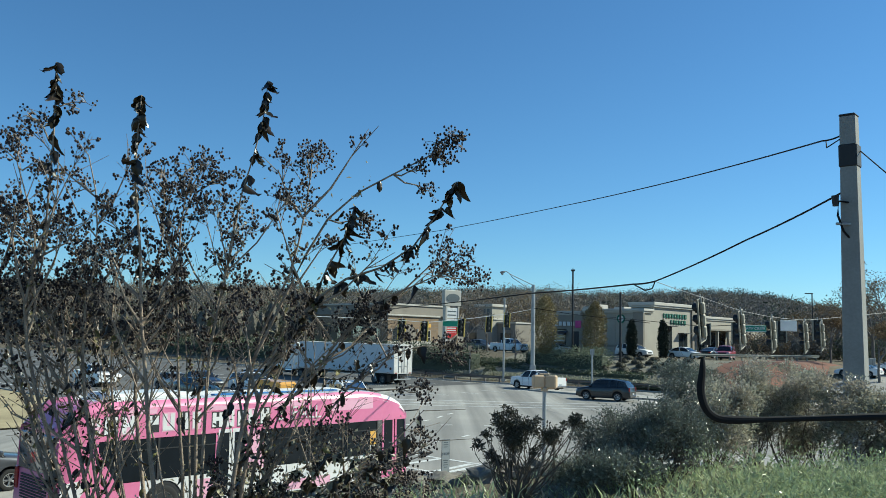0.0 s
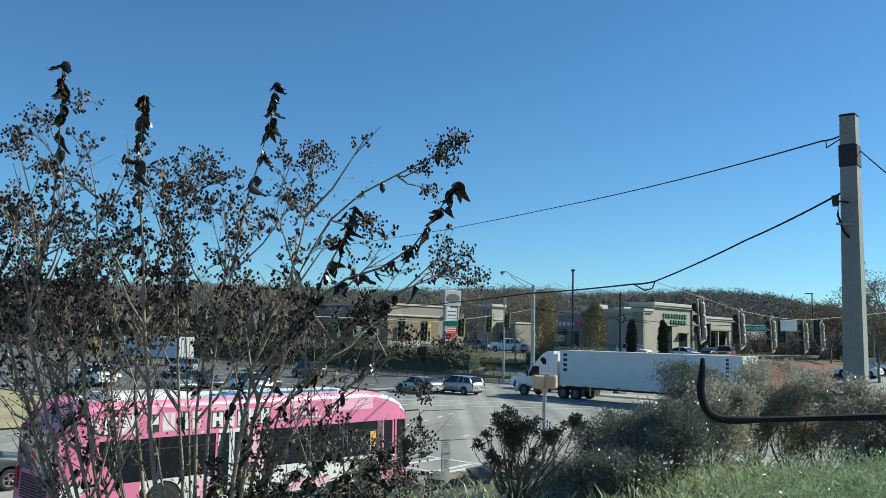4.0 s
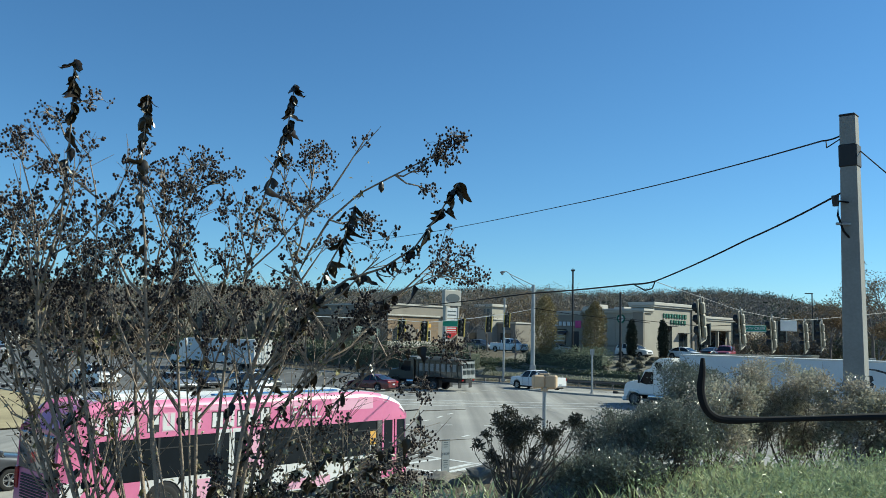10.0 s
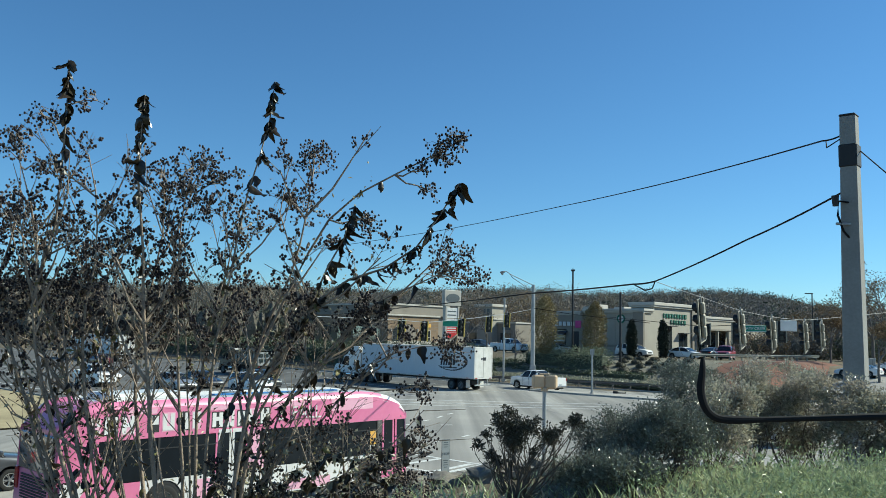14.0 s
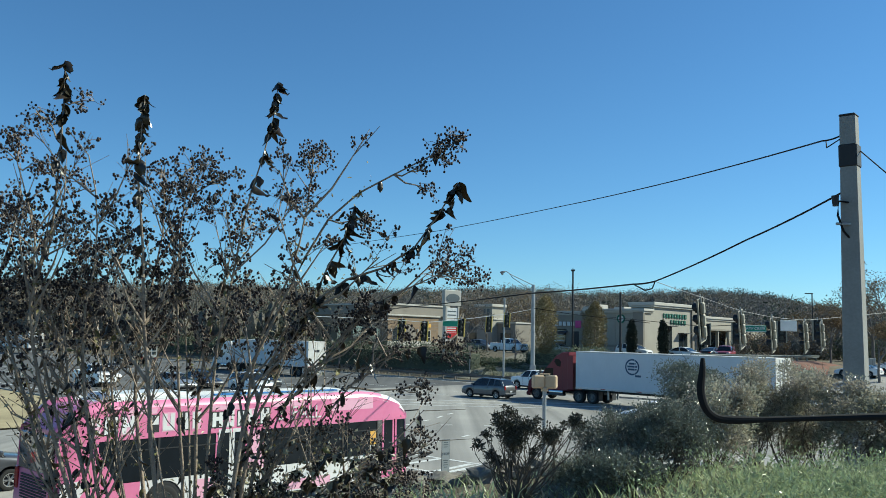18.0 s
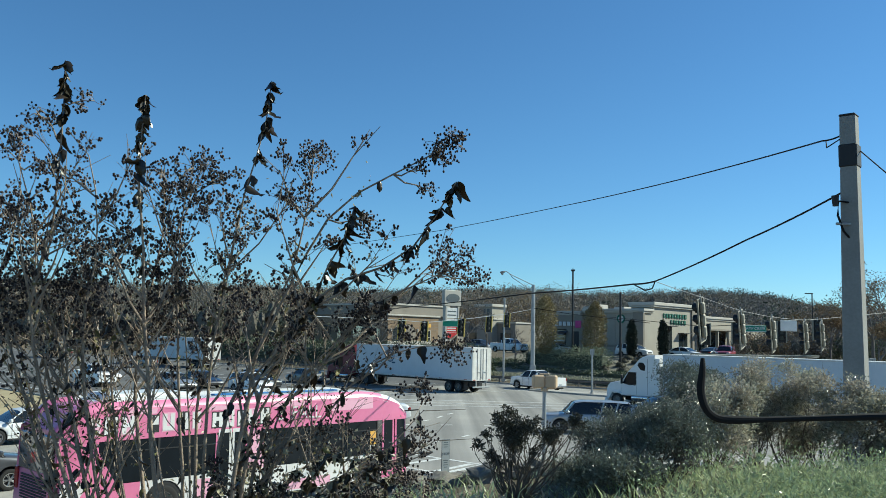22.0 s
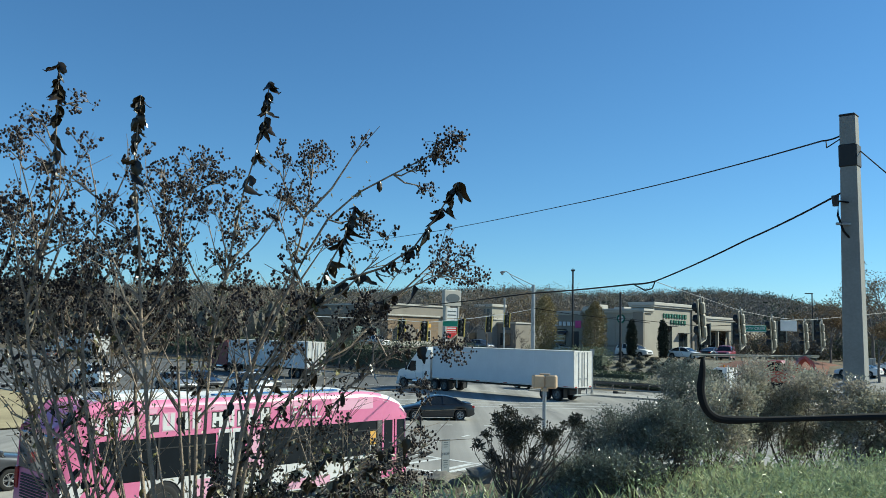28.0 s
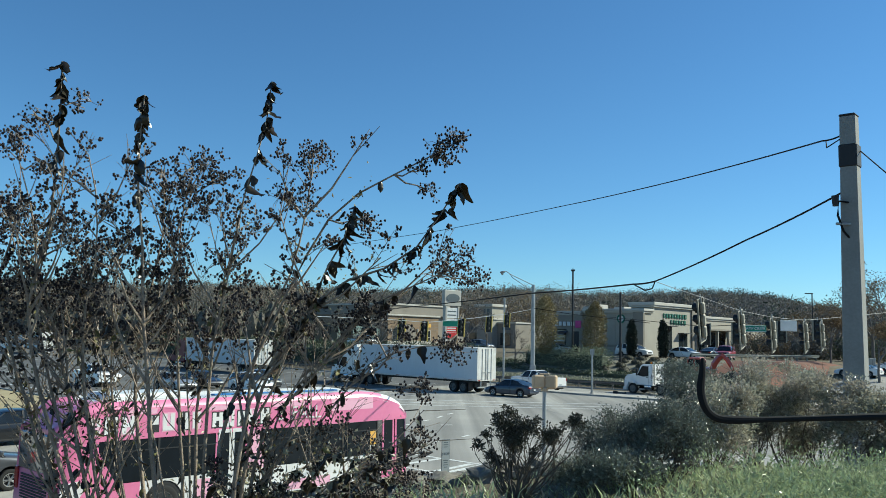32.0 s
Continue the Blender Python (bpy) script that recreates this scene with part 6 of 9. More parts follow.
def utility_box():
    p = Vector((53.62, 104.0, 1.53))
    z = height(p.x, p.y)
    e = thing("utility_box", "pale metal utility cabinet beside the drive", "utility box", Matrix.Translation((p.x, p.y, z)))
    part("cabinet", Geo().box(-0.45, 0.45, -0.35, 0.35, 0.08, 1.45, 0.03), CORNICE, e)
    part("plinth", Geo().box(-0.55, 0.55, -0.45, 0.45, -0.1, 0.08, 0.02), CONCRETE, e)
    part("door_seam", Geo().box(-0.01, 0.01, -0.356, -0.345, 0.15, 1.38), DARK, e)


utility_box()


def pylon():
    b = Vector((1.2, 104.0, 3.94))
    e = thing("pylon_sign", "white pylon sign with a dark oval and a red panel", "sign", Matrix.Translation((b.x, b.y, 2.85)) @ pose(0, 0, 0, 0, 0, 34))
    z0, z1 = 0.0, Vector((1.04, 104.0, 10.84)).z - 2.85
    part("column", Geo().box(-1.05, -0.8, -0.3, 0.3, 0, z1 - 1.5, 0.02).box(0.8, 1.05, -0.3, 0.3, 0, z1 - 1.5, 0.02), CORNICE, e)
    part("cabinet", Geo().box(-1.25, 1.25, -0.35, 0.35, z1 - 2.0, z1, 0.06), CORNICE, e)
    ov = Geo().tube([(0, -0.36, 0), (0, -0.40, 0)], 1.0, 28)
    ov.v = [(x, y, z * 0.55 + z1 - 1.0) for x, y, z in ov.v]
    part("oval_emblem", ov, SIGN_GREY, e, "dark oval emblem")
    for k, (h, ma) in enumerate(((1.3, WHITE_SIGN), (0.8, WHITE_SIGN), (0.8, RED_SIGN), (1.0, WHITE_SIGN))):
        zt = z1 - 2.2 - sum(q[0] for q in ((1.3,), (0.8,), (0.8,), (1.0,))[:k]) - 0.08 * k
        pn = part("panel", Geo().box(-0.95, 0.95, -0.25, 0.25, zt - h, zt, 0.02), ma, e)
        for j in range(2):
            part("lettering_bar", Geo().box(-0.7, 0.6, -0.262, -0.25, zt - h * (0.35 + 0.35 * j) - 0.07, zt - h * (0.35 + 0.35 * j) + 0.07), SIGN_GREY if ma is WHITE_SIGN else WHITE_SIGN, pn)
    return e


pylon()


# ---- guardrails ----
# colour takes in both weathering and the shade on the backlit face
RAIL_STEEL = mat("weathered shaded rail steel", (0.19, 0.18, 0.165), 0.65, 0.3, col2=(0.11, 0.10, 0.09), scale=0.6, fine=9)


def guardrail(pts, z, label, h=0.72, material=STEEL):
    e = thing("guardrail", label, "guardrail", Matrix.Translation((*pts[0], z)))
    o = Vector((*pts[0], z))
    line = [Vector((x, y, z)) - o for x, y in pts]
    run = 0.0
    for a, b in zip(line, line[1:]):
        d = (b - a)
        rot = Matrix.Translation(a) @ Matrix.Rotation(math.atan2(d.y, d.x), 4, "Z")
        L = d.length
        prof = [(0.0, h), (0.06, h - 0.04), (0.0, h - 0.12), (0.0, h - 0.19), (0.06, h - 0.27), (0.0, h - 0.31), (-0.02, h - 0.31), (0.04, h - 0.27), (-0.02, h - 0.19), (-0.02, h - 0.12), (0.04, h - 0.04), (-0.02, h)]
        g = Geo().loft([[(x, y, zz) for y, zz in prof] for x in (0, L)], closed=True, cap=True)
        part("rail", g.turned(rot), material, e)
        k = 0
        while k * 1.9 < L:
            part("post", Geo().box(k * 1.9 - 0.06, k * 1.9 + 0.06, 0.04, 0.2, -0.3, h, 0.01).turned(rot), material, e)
            k += 1
    return e


def at_nm(n, m):
    p = place(n, m)
    return (p.x, p.y)


guardrail([at_nm(edge(m) + 0.55, m) for m in (150, 110, 66, 40, 18, -20)], 0.12, "dull weathered guardrail, darkened for shade, along the parkway", material=RAIL_STEEL)
guardrail([(29.25, 97.0, 4.15)[:2], (38.32, 101.0, 3.96)[:2], (48.57, 107.0, 3.72)[:2]], 3.0, "pale guardrail above the clay slope", 0.8, mat("dull pale rail steel", (0.24, 0.255, 0.23), 0.7, 0.1, col2=(0.17, 0.18, 0.165), scale=0.8, fine=9))
# ---- plants ----
BARK = mat("grey-brown twig bark", (0.42, 0.33, 0.245), 0.75, col2=(0.17, 0.13, 0.098), scale=30, fine=200, bump=0.3)
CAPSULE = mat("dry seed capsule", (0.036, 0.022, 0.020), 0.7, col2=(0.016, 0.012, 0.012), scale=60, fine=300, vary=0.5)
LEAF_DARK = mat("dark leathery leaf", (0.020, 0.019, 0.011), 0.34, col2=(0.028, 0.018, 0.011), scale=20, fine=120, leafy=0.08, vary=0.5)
LEAF_OLIVE = mat("dry olive leaf", (0.20, 0.19, 0.07), 0.5, col2=(0.15, 0.11, 0.05), scale=25, fine=120, leafy=0.3, vary=0.4)
# pale tone is partly dry leaf, partly sun glints put into the colour
LEAF_PALE = mat("pale dry sunlit leaf", (0.38, 0.36, 0.25), 0.42, col2=(0.21, 0.185, 0.11), scale=25, fine=120, leafy=0.22, vary=0.5)
LEAF_BROWN = mat("dry brown leaf", (0.17, 0.12, 0.075), 0.5, col2=(0.11, 0.08, 0.055), scale=25, fine=120, leafy=0.2, vary=0.4)
SHRUB_LEAF = mat("evergreen shrub leaf", (0.15, 0.175, 0.14), 0.3, col2=(0.21, 0.215, 0.17), scale=6, fine=40, leafy=0.15, vary=0.55)
SHRUB_BROWN = mat("bronze shrub leaf", (0.37, 0.315, 0.26), 0.24, col2=(0.27, 0.285, 0.21), scale=3, fine=40, leafy=0.35, vary=0.75)
SMALL_LEAF = mat("dark shrub leaf", (0.062, 0.070, 0.05), 0.38, col2=(0.11, 0.095, 0.07), scale=6, fine=40, leafy=0.1, vary=0.55)
SHRUB_BARK = mat("dark shrub bark", (0.16, 0.13, 0.105), 0.85, col2=(0.09, 0.075, 0.06), scale=20, fine=120, bump=0.3)
GRASS = mat("grass blade", (0.28, 0.35, 0.16), 0.18, col2=(0.44, 0.46, 0.28), scale=0.8, fine=8, leafy=0.35, vary=0.85)
SLOPE_LEAF = mat("grey-green slope cover leaf", (0.25, 0.265, 0.185), 0.5, col2=(0.33, 0.31, 0.23), scale=0.8, fine=8, leafy=0.2, vary=0.6)
COVER_LEAF = mat("glossy strap leaf", (0.30, 0.37, 0.19), 0.2, col2=(0.39, 0.42, 0.26), scale=1.5, fine=30, leafy=0.3, vary=0.6)
HEDGE_LEAF = mat("hedge leaf", (0.075, 0.105, 0.055), 0.42, col2=(0.12, 0.135, 0.075), scale=1.0, fine=8, leafy=0.15, vary=0.5)
# lit copy of the hedge leaf: sunlight on the clipped hedge, put into the colour
HEDGE_PALE = mat("sunlit clipped hedge leaf", (0.15, 0.175, 0.105), 0.38, col2=(0.20, 0.215, 0.14), scale=1.0, fine=8, leafy=0.2, vary=0.5)
WOOD_BARE = mat("bare winter crown", (0.245, 0.215, 0.185), 0.9, col2=(0.18, 0.165, 0.14), scale=0.02, fine=0.3, vary=0.4)
WOOD_PINE = mat("pine crown", (0.085, 0.10, 0.07), 0.9, col2=(0.07, 0.08, 0.055), scale=0.05, fine=0.6, vary=0.25)
WOOD_TAN = mat("russet crown", (0.26, 0.20, 0.12), 0.9, col2=(0.14, 0.085, 0.04), scale=0.05, fine=0.6, leafy=0.15, vary=0.45)
WOOD_CYPRESS = mat("dark cypress", (0.03, 0.04, 0.028), 0.8, col2=(0.04, 0.048, 0.03), scale=0.5, fine=4, vary=0.3)
WOOD_TRUNK = mat("far grey bark", (0.17, 0.15, 0.135), 0.9, col2=(0.12, 0.11, 0.10), scale=0.3, fine=3)
TREE_GOLD = mat("gold-green column leaf", (0.29, 0.225, 0.10), 0.6, col2=(0.16, 0.14, 0.07), scale=0.5, fine=5, leafy=0.15, vary=0.25)

ICO_V = [(0, 0, 1)] + [(0.894 * math.cos(radians(72 * k)), 0.894 * math.sin(radians(72 * k)), 0.447) for k in range(5)] + [(0.894 * math.cos(radians(72 * k + 36)), 0.894 * math.sin(radians(72 * k + 36)), -0.447) for k in range(5)] + [(0, 0, -1)]
ICO_F = [(0, 1 + k, 1 + (k + 1) % 5) for k in range(5)] + [(1 + k, 6 + k, 1 + (k + 1) % 5) for k in range(5)] + [(1 + (k + 1) % 5, 6 + k, 6 + (k + 1) % 5) for k in range(5)] + [(11, 6 + (k + 1) % 5, 6 + k) for k in range(5)]


def pod(g, c, r):
    g.add([(c[0] + r * x, c[1] + r * y, c[2] + r * 1.15 * z) for x, y, z in ICO_V], ICO_F)


def leaf_mesh(name, material, length, width, curl, seed):
    """A curled leaf hanging from the origin along -z, cupped across."""
    r = random.Random(seed)
    rows = []
    for i in range(7):
        t = i / 6
        w = width * math.sin(math.pi * (0.06 + 0.90 * t) ** 0.8) * 0.5 * (r.uniform(0.72, 1.15) if 0 < i < 6 else 1) + 0.0004
        bend = curl * t * t * length
        z = -length * (t - 0.10 * curl * t * t)
        tw = r.uniform(-0.22, 0.22) * length
        rows.append([(-w, bend + 0.35 * w + tw * t, z), (-0.45 * w, bend - r.uniform(0, 0.3) * w, z), (0, bend - 0.25 * w, z - 0.002), (0.45 * w, bend - 0.05 * w, z), (w, bend + 0.4 * w - tw * t, z)])
    return mesh_of(Geo().loft(rows), name, material, 60)


def leaf_bit(g, p, d, up, l, w):
    """One small folded leaf, four points and a fold."""
    d = d.normalized()
    s = d.cross(up)
    if s.length < 1e-4:
        s = d.cross(Vector((1, 0, 0)))
    s = s.normalized()
    nrm = s.cross(d)
    a, b = p + d * l * 0.45 + s * w * 0.5 + nrm * w * 0.22, p + d * l * 0.45 - s * w * 0.5 + nrm * w * 0.22
    tip = p + d * l - nrm * l * 0.08
    g.add([p, a, tip, b], [(0, 1, 2), (0, 2, 3)])


def rand_dir(r, up=0.3):
    while True:
        v = Vector((r.uniform(-1, 1), r.uniform(-1, 1), r.uniform(-1, 1)))
        if 0.05 < v.length < 1:
            v = v.normalized()
            v.z += up
            return v.normalized()


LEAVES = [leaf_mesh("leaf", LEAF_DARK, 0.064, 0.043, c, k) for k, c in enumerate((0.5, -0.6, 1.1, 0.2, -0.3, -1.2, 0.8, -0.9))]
DRY_LEAVES = [leaf_mesh("leaf", LEAF_OLIVE, 0.055, 0.032, c, k) for k, c in enumerate((0.5, -0.6, 0.9))]


PALE_LEAVES = [leaf_mesh("leaf", LEAF_PALE, 0.056, 0.036, c, k + 30) for k, c in enumerate((0.6, -0.5, 1.0, -1.1, 0.2))]
BROWN_LEAVES = [leaf_mesh("leaf", LEAF_BROWN, 0.058, 0.036, c, k + 9) for k, c in enumerate((0.7, -0.5, 0.3, -0.8))]


def panicle(tw, pods, p, d, size, r, dense=1.0):
    """A dry seed head: a thin axis, side twigs and capsules at their ends."""
    if p.z < 1.60 and r.random() < 0.8:
        return                                       # the low twigs are bare
    axis_end = p + d * size
    tw.tube([p, p + d * size * 0.55 + rand_dir(r) * size * 0.05, axis_end], [0.0016, 0.0013, 0.0008], 3, cap=False)
    n = int(max(3, 9 * size / 0.16 * dense))
    for i in range(n):
        t = 0.12 + 0.88 * i / n
        q = p.lerp(axis_end, t)
        e = (rand_dir(r, 0.25) + d * 0.8).normalized()
        ln = size * r.uniform(0.18, 0.46) * (1.15 - 0.7 * t)
        q2 = q + e * ln
        tw.tube([q, q2], [0.0010, 0.0007], 3, cap=False)
        for k in range(r.choice((2, 3, 3, 4))):
            c = q2 + rand_dir(r) * ln * 0.38
            tw.tube([q.lerp(q2, r.uniform(0.4, 0.95)), c], [0.0008, 0.0006], 3, cap=False)
            pod(pods, c, r.uniform(0.0040, 0.0062))
        if r.random() < 0.9:
            pod(pods, q2, r.uniform(0.0040, 0.0062))


STEMS = []


def smooth_path(pts, n=18):
    """A rounded path through points, evenly stepped."""
    pts = [Vector(p) for p in pts]
    ext = [pts[0] * 2 - pts[1]] + pts + [pts[-1] * 2 - pts[-2]]
    fine = []
    for k in range(1, len(ext) - 2):
        a, b, c, d = ext[k - 1:k + 3]
        for i in range(12):
            t = i / 12
            fine.append(0.5 * ((2 * b) + (c - a) * t + (2 * a - 5 * b + 4 * c - d) * t * t + (3 * b - a - 3 * c + d) * t ** 3))
    fine.append(pts[-1])
    run = [0.0]
    for a, b in zip(fine, fine[1:]):
        run.append(run[-1] + (b - a).length)
    out, k = [], 0
    for i in range(n + 1):
        want = run[-1] * i / n
        while k < len(run) - 2 and run[k + 1] < want:
            k += 1
        out.append(fine[k].lerp(fine[k + 1], min(1, (want - run[k]) / max(1e-6, run[k + 1] - run[k]))))
    return out


def seed_dome(tw, pods, root, c, rad, count, r, flat=0.8):
    """A spreading seed head: forked twigs from the root to many small bunches of capsules round c."""
    forks = []
    for k in range(max(4, count // 5)):
        d = rand_dir(r, 0.2)
        q = c + Vector((d.x * rad, d.y * rad * 0.8, d.z * rad * flat)) * r.uniform(0.3, 0.62)
        m = root.lerp(q, 0.5) + rand_dir(r) * rad * 0.10
        tw.tube([root, m, q], [0.0026, 0.0020, 0.0014], 4, cap=False)
        forks.append(q)
    for k in range(count):
        d = rand_dir(r, 0.12)
        s = r.random() ** 0.42
        q = c + Vector((d.x * rad, d.y * rad * 0.8, d.z * rad * flat)) * s
        f = min(forks, key=lambda v: (v - q).length)
        tw.tube([f, f.lerp(q, 0.55) + rand_dir(r) * 0.008, q], [0.0013, 0.0010, 0.0007], 3, cap=False)
        for j in range(r.choice((4, 5, 6, 7))):
            e = q + rand_dir(r, 0.1) * r.uniform(0.008, 0.030)
            tw.tube([q, e], [0.0008, 0.0006], 3, cap=False)
            pod(pods, e, r.uniform(0.0036, 0.0056))


def crape_myrtle():
    """A many-stemmed bush close by, mostly bare, with dry seed heads and a few hanging leaves."""
    r, hang = random.Random(11), random.Random(12)
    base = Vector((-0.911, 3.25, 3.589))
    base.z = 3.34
    e = thing("crape_myrtle", "tall many-stemmed bush with dark seed heads and few leaves", "bush", Matrix.Translation(base))
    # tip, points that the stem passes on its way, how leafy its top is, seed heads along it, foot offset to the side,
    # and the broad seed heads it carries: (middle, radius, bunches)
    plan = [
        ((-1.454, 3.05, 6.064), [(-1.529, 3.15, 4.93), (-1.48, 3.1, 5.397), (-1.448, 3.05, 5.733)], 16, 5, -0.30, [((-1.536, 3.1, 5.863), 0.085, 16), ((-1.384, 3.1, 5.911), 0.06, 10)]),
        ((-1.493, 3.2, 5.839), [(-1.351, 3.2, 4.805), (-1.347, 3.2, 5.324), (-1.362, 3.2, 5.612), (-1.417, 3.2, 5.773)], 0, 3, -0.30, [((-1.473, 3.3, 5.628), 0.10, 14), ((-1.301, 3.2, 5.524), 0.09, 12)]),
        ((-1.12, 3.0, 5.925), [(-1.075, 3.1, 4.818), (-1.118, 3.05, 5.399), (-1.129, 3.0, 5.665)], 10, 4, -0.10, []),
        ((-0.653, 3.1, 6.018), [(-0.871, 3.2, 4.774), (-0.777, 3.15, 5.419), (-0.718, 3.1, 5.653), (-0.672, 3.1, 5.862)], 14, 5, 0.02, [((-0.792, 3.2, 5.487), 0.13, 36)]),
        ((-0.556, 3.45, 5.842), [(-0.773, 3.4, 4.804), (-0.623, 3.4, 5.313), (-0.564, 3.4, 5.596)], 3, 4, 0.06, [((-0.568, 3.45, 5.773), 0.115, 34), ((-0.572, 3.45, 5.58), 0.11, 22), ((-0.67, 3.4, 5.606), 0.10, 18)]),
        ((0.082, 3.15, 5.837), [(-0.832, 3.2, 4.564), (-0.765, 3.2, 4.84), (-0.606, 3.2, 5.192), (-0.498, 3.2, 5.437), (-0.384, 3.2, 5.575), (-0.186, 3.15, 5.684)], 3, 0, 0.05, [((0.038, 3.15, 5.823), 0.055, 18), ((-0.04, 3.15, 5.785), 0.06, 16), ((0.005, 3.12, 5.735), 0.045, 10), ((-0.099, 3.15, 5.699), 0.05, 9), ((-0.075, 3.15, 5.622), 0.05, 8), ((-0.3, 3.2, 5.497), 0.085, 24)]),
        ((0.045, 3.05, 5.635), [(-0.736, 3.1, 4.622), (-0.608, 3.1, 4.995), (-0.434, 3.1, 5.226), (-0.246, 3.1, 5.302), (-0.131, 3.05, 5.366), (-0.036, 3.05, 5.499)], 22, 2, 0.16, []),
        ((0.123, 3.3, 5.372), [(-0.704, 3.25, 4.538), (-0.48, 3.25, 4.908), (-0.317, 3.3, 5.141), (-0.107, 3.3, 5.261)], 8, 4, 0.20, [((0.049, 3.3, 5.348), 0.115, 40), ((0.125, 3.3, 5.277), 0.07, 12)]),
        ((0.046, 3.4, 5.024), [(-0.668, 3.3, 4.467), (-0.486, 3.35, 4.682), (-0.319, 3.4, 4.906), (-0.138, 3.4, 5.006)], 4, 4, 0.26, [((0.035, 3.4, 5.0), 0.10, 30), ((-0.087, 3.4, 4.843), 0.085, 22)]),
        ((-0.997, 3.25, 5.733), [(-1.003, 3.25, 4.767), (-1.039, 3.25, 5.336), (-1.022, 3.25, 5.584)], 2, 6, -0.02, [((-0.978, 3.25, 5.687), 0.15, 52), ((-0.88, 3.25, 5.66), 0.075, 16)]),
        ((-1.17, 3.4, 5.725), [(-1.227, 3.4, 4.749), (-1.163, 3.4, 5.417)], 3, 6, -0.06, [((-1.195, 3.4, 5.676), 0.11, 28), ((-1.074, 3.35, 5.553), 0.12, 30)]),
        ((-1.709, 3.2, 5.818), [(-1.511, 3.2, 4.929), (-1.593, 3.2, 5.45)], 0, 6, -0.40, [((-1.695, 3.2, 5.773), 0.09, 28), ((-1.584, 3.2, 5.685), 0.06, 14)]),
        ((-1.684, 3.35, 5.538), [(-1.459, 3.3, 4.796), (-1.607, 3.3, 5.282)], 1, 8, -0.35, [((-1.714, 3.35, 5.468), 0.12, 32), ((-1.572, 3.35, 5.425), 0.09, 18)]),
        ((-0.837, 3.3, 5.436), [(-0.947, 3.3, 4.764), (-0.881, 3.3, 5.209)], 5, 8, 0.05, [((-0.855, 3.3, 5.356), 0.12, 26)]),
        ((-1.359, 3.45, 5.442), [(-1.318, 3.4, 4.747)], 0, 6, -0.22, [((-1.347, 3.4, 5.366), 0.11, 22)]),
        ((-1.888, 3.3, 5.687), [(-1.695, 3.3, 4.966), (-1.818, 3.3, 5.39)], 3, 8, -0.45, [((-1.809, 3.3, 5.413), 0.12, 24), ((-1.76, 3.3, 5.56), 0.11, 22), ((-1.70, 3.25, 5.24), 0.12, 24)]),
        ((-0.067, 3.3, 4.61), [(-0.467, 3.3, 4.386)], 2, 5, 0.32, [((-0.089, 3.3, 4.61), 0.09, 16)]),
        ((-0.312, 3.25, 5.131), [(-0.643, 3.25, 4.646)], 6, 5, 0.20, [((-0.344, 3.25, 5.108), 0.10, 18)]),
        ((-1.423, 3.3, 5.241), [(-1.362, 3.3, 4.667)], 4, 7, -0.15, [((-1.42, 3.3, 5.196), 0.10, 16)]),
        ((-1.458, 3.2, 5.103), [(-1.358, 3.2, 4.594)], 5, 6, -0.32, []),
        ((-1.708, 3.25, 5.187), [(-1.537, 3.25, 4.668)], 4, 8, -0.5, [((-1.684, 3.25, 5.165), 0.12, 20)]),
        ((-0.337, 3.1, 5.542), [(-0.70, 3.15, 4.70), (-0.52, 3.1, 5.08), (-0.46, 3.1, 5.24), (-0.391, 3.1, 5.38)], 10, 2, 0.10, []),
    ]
    MAIN = len(plan)
    for i in range(4):
        # thinner stems that fill the lower part of the bush
        s = r.uniform(-1.8, -0.25)
        tip = Vector((s, 3.3 + r.uniform(-0.25, 0.35), r.uniform(4.75, 5.62) if s < -0.7 else r.uniform(4.7, 5.25)))
        foot = s * 0.12 + 0.14 + r.uniform(-0.24, 0.24)
        fo = Vector((foot + base.x, base.y, base.z))
        mid = Vector((fo.x + (tip.x - fo.x) * 0.34 + r.uniform(-0.10, 0.10), (fo.y + tip.y) / 2, fo.z + (tip.z - fo.z) * 0.58))
        plan.append((tuple(tip), [tuple(mid)], r.choice((0, 0, 2, 4)), 4 if tip.z > 5.05 else 0, foot, []))
    FILL = len(plan)
    for i in range(24):
        # low leafy twigs at the near foot of the bush
        s = r.uniform(-0.85, -0.02)
        tip = Vector((s, 3.2 + r.uniform(-0.2, 0.3), r.uniform(4.42, 4.72)))
        plan.append((tuple(tip), [(s * 0.55 - 0.38, 3.2, tip.z - r.uniform(0.12, 0.3))], 5, 0, s * 0.3 + 0.45, [(tuple(tip), r.uniform(0.05, 0.09), 7)]))
    LOW = len(plan)
    for i in range(7):
        # the thick far side of the bush
        s = r.uniform(-2.15, -1.55)
        tip = Vector((s, 3.45 + r.uniform(-0.1, 0.4), r.uniform(5.0, 5.42)))
        fo = Vector((s * 0.2 + 0.1 + base.x, base.y, base.z))
        mid = Vector((fo.x + (tip.x - fo.x) * 0.4, (fo.y + tip.y) / 2, fo.z + (tip.z - fo.z) * 0.58))
        plan.append((tuple(tip), [tuple(mid)], 6, 4, s * 0.2 + 0.1, [(tuple(tip), r.uniform(0.10, 0.15), 18)]))
    for i in range(2):
        # leaning stems that fill the near side
        s = r.uniform(-0.95, -0.2)
        tip = Vector((s, 3.3 + r.uniform(-0.2, 0.3), r.uniform(4.8, 5.3)))
        ft = 0.10 + r.uniform(-0.12, 0.2)
        fo = Vector((ft + base.x, base.y, base.z))
        mid = Vector((fo.x + (tip.x - fo.x) * 0.36, (fo.y + tip.y) / 2, fo.z + (tip.z - fo.z) * 0.6))
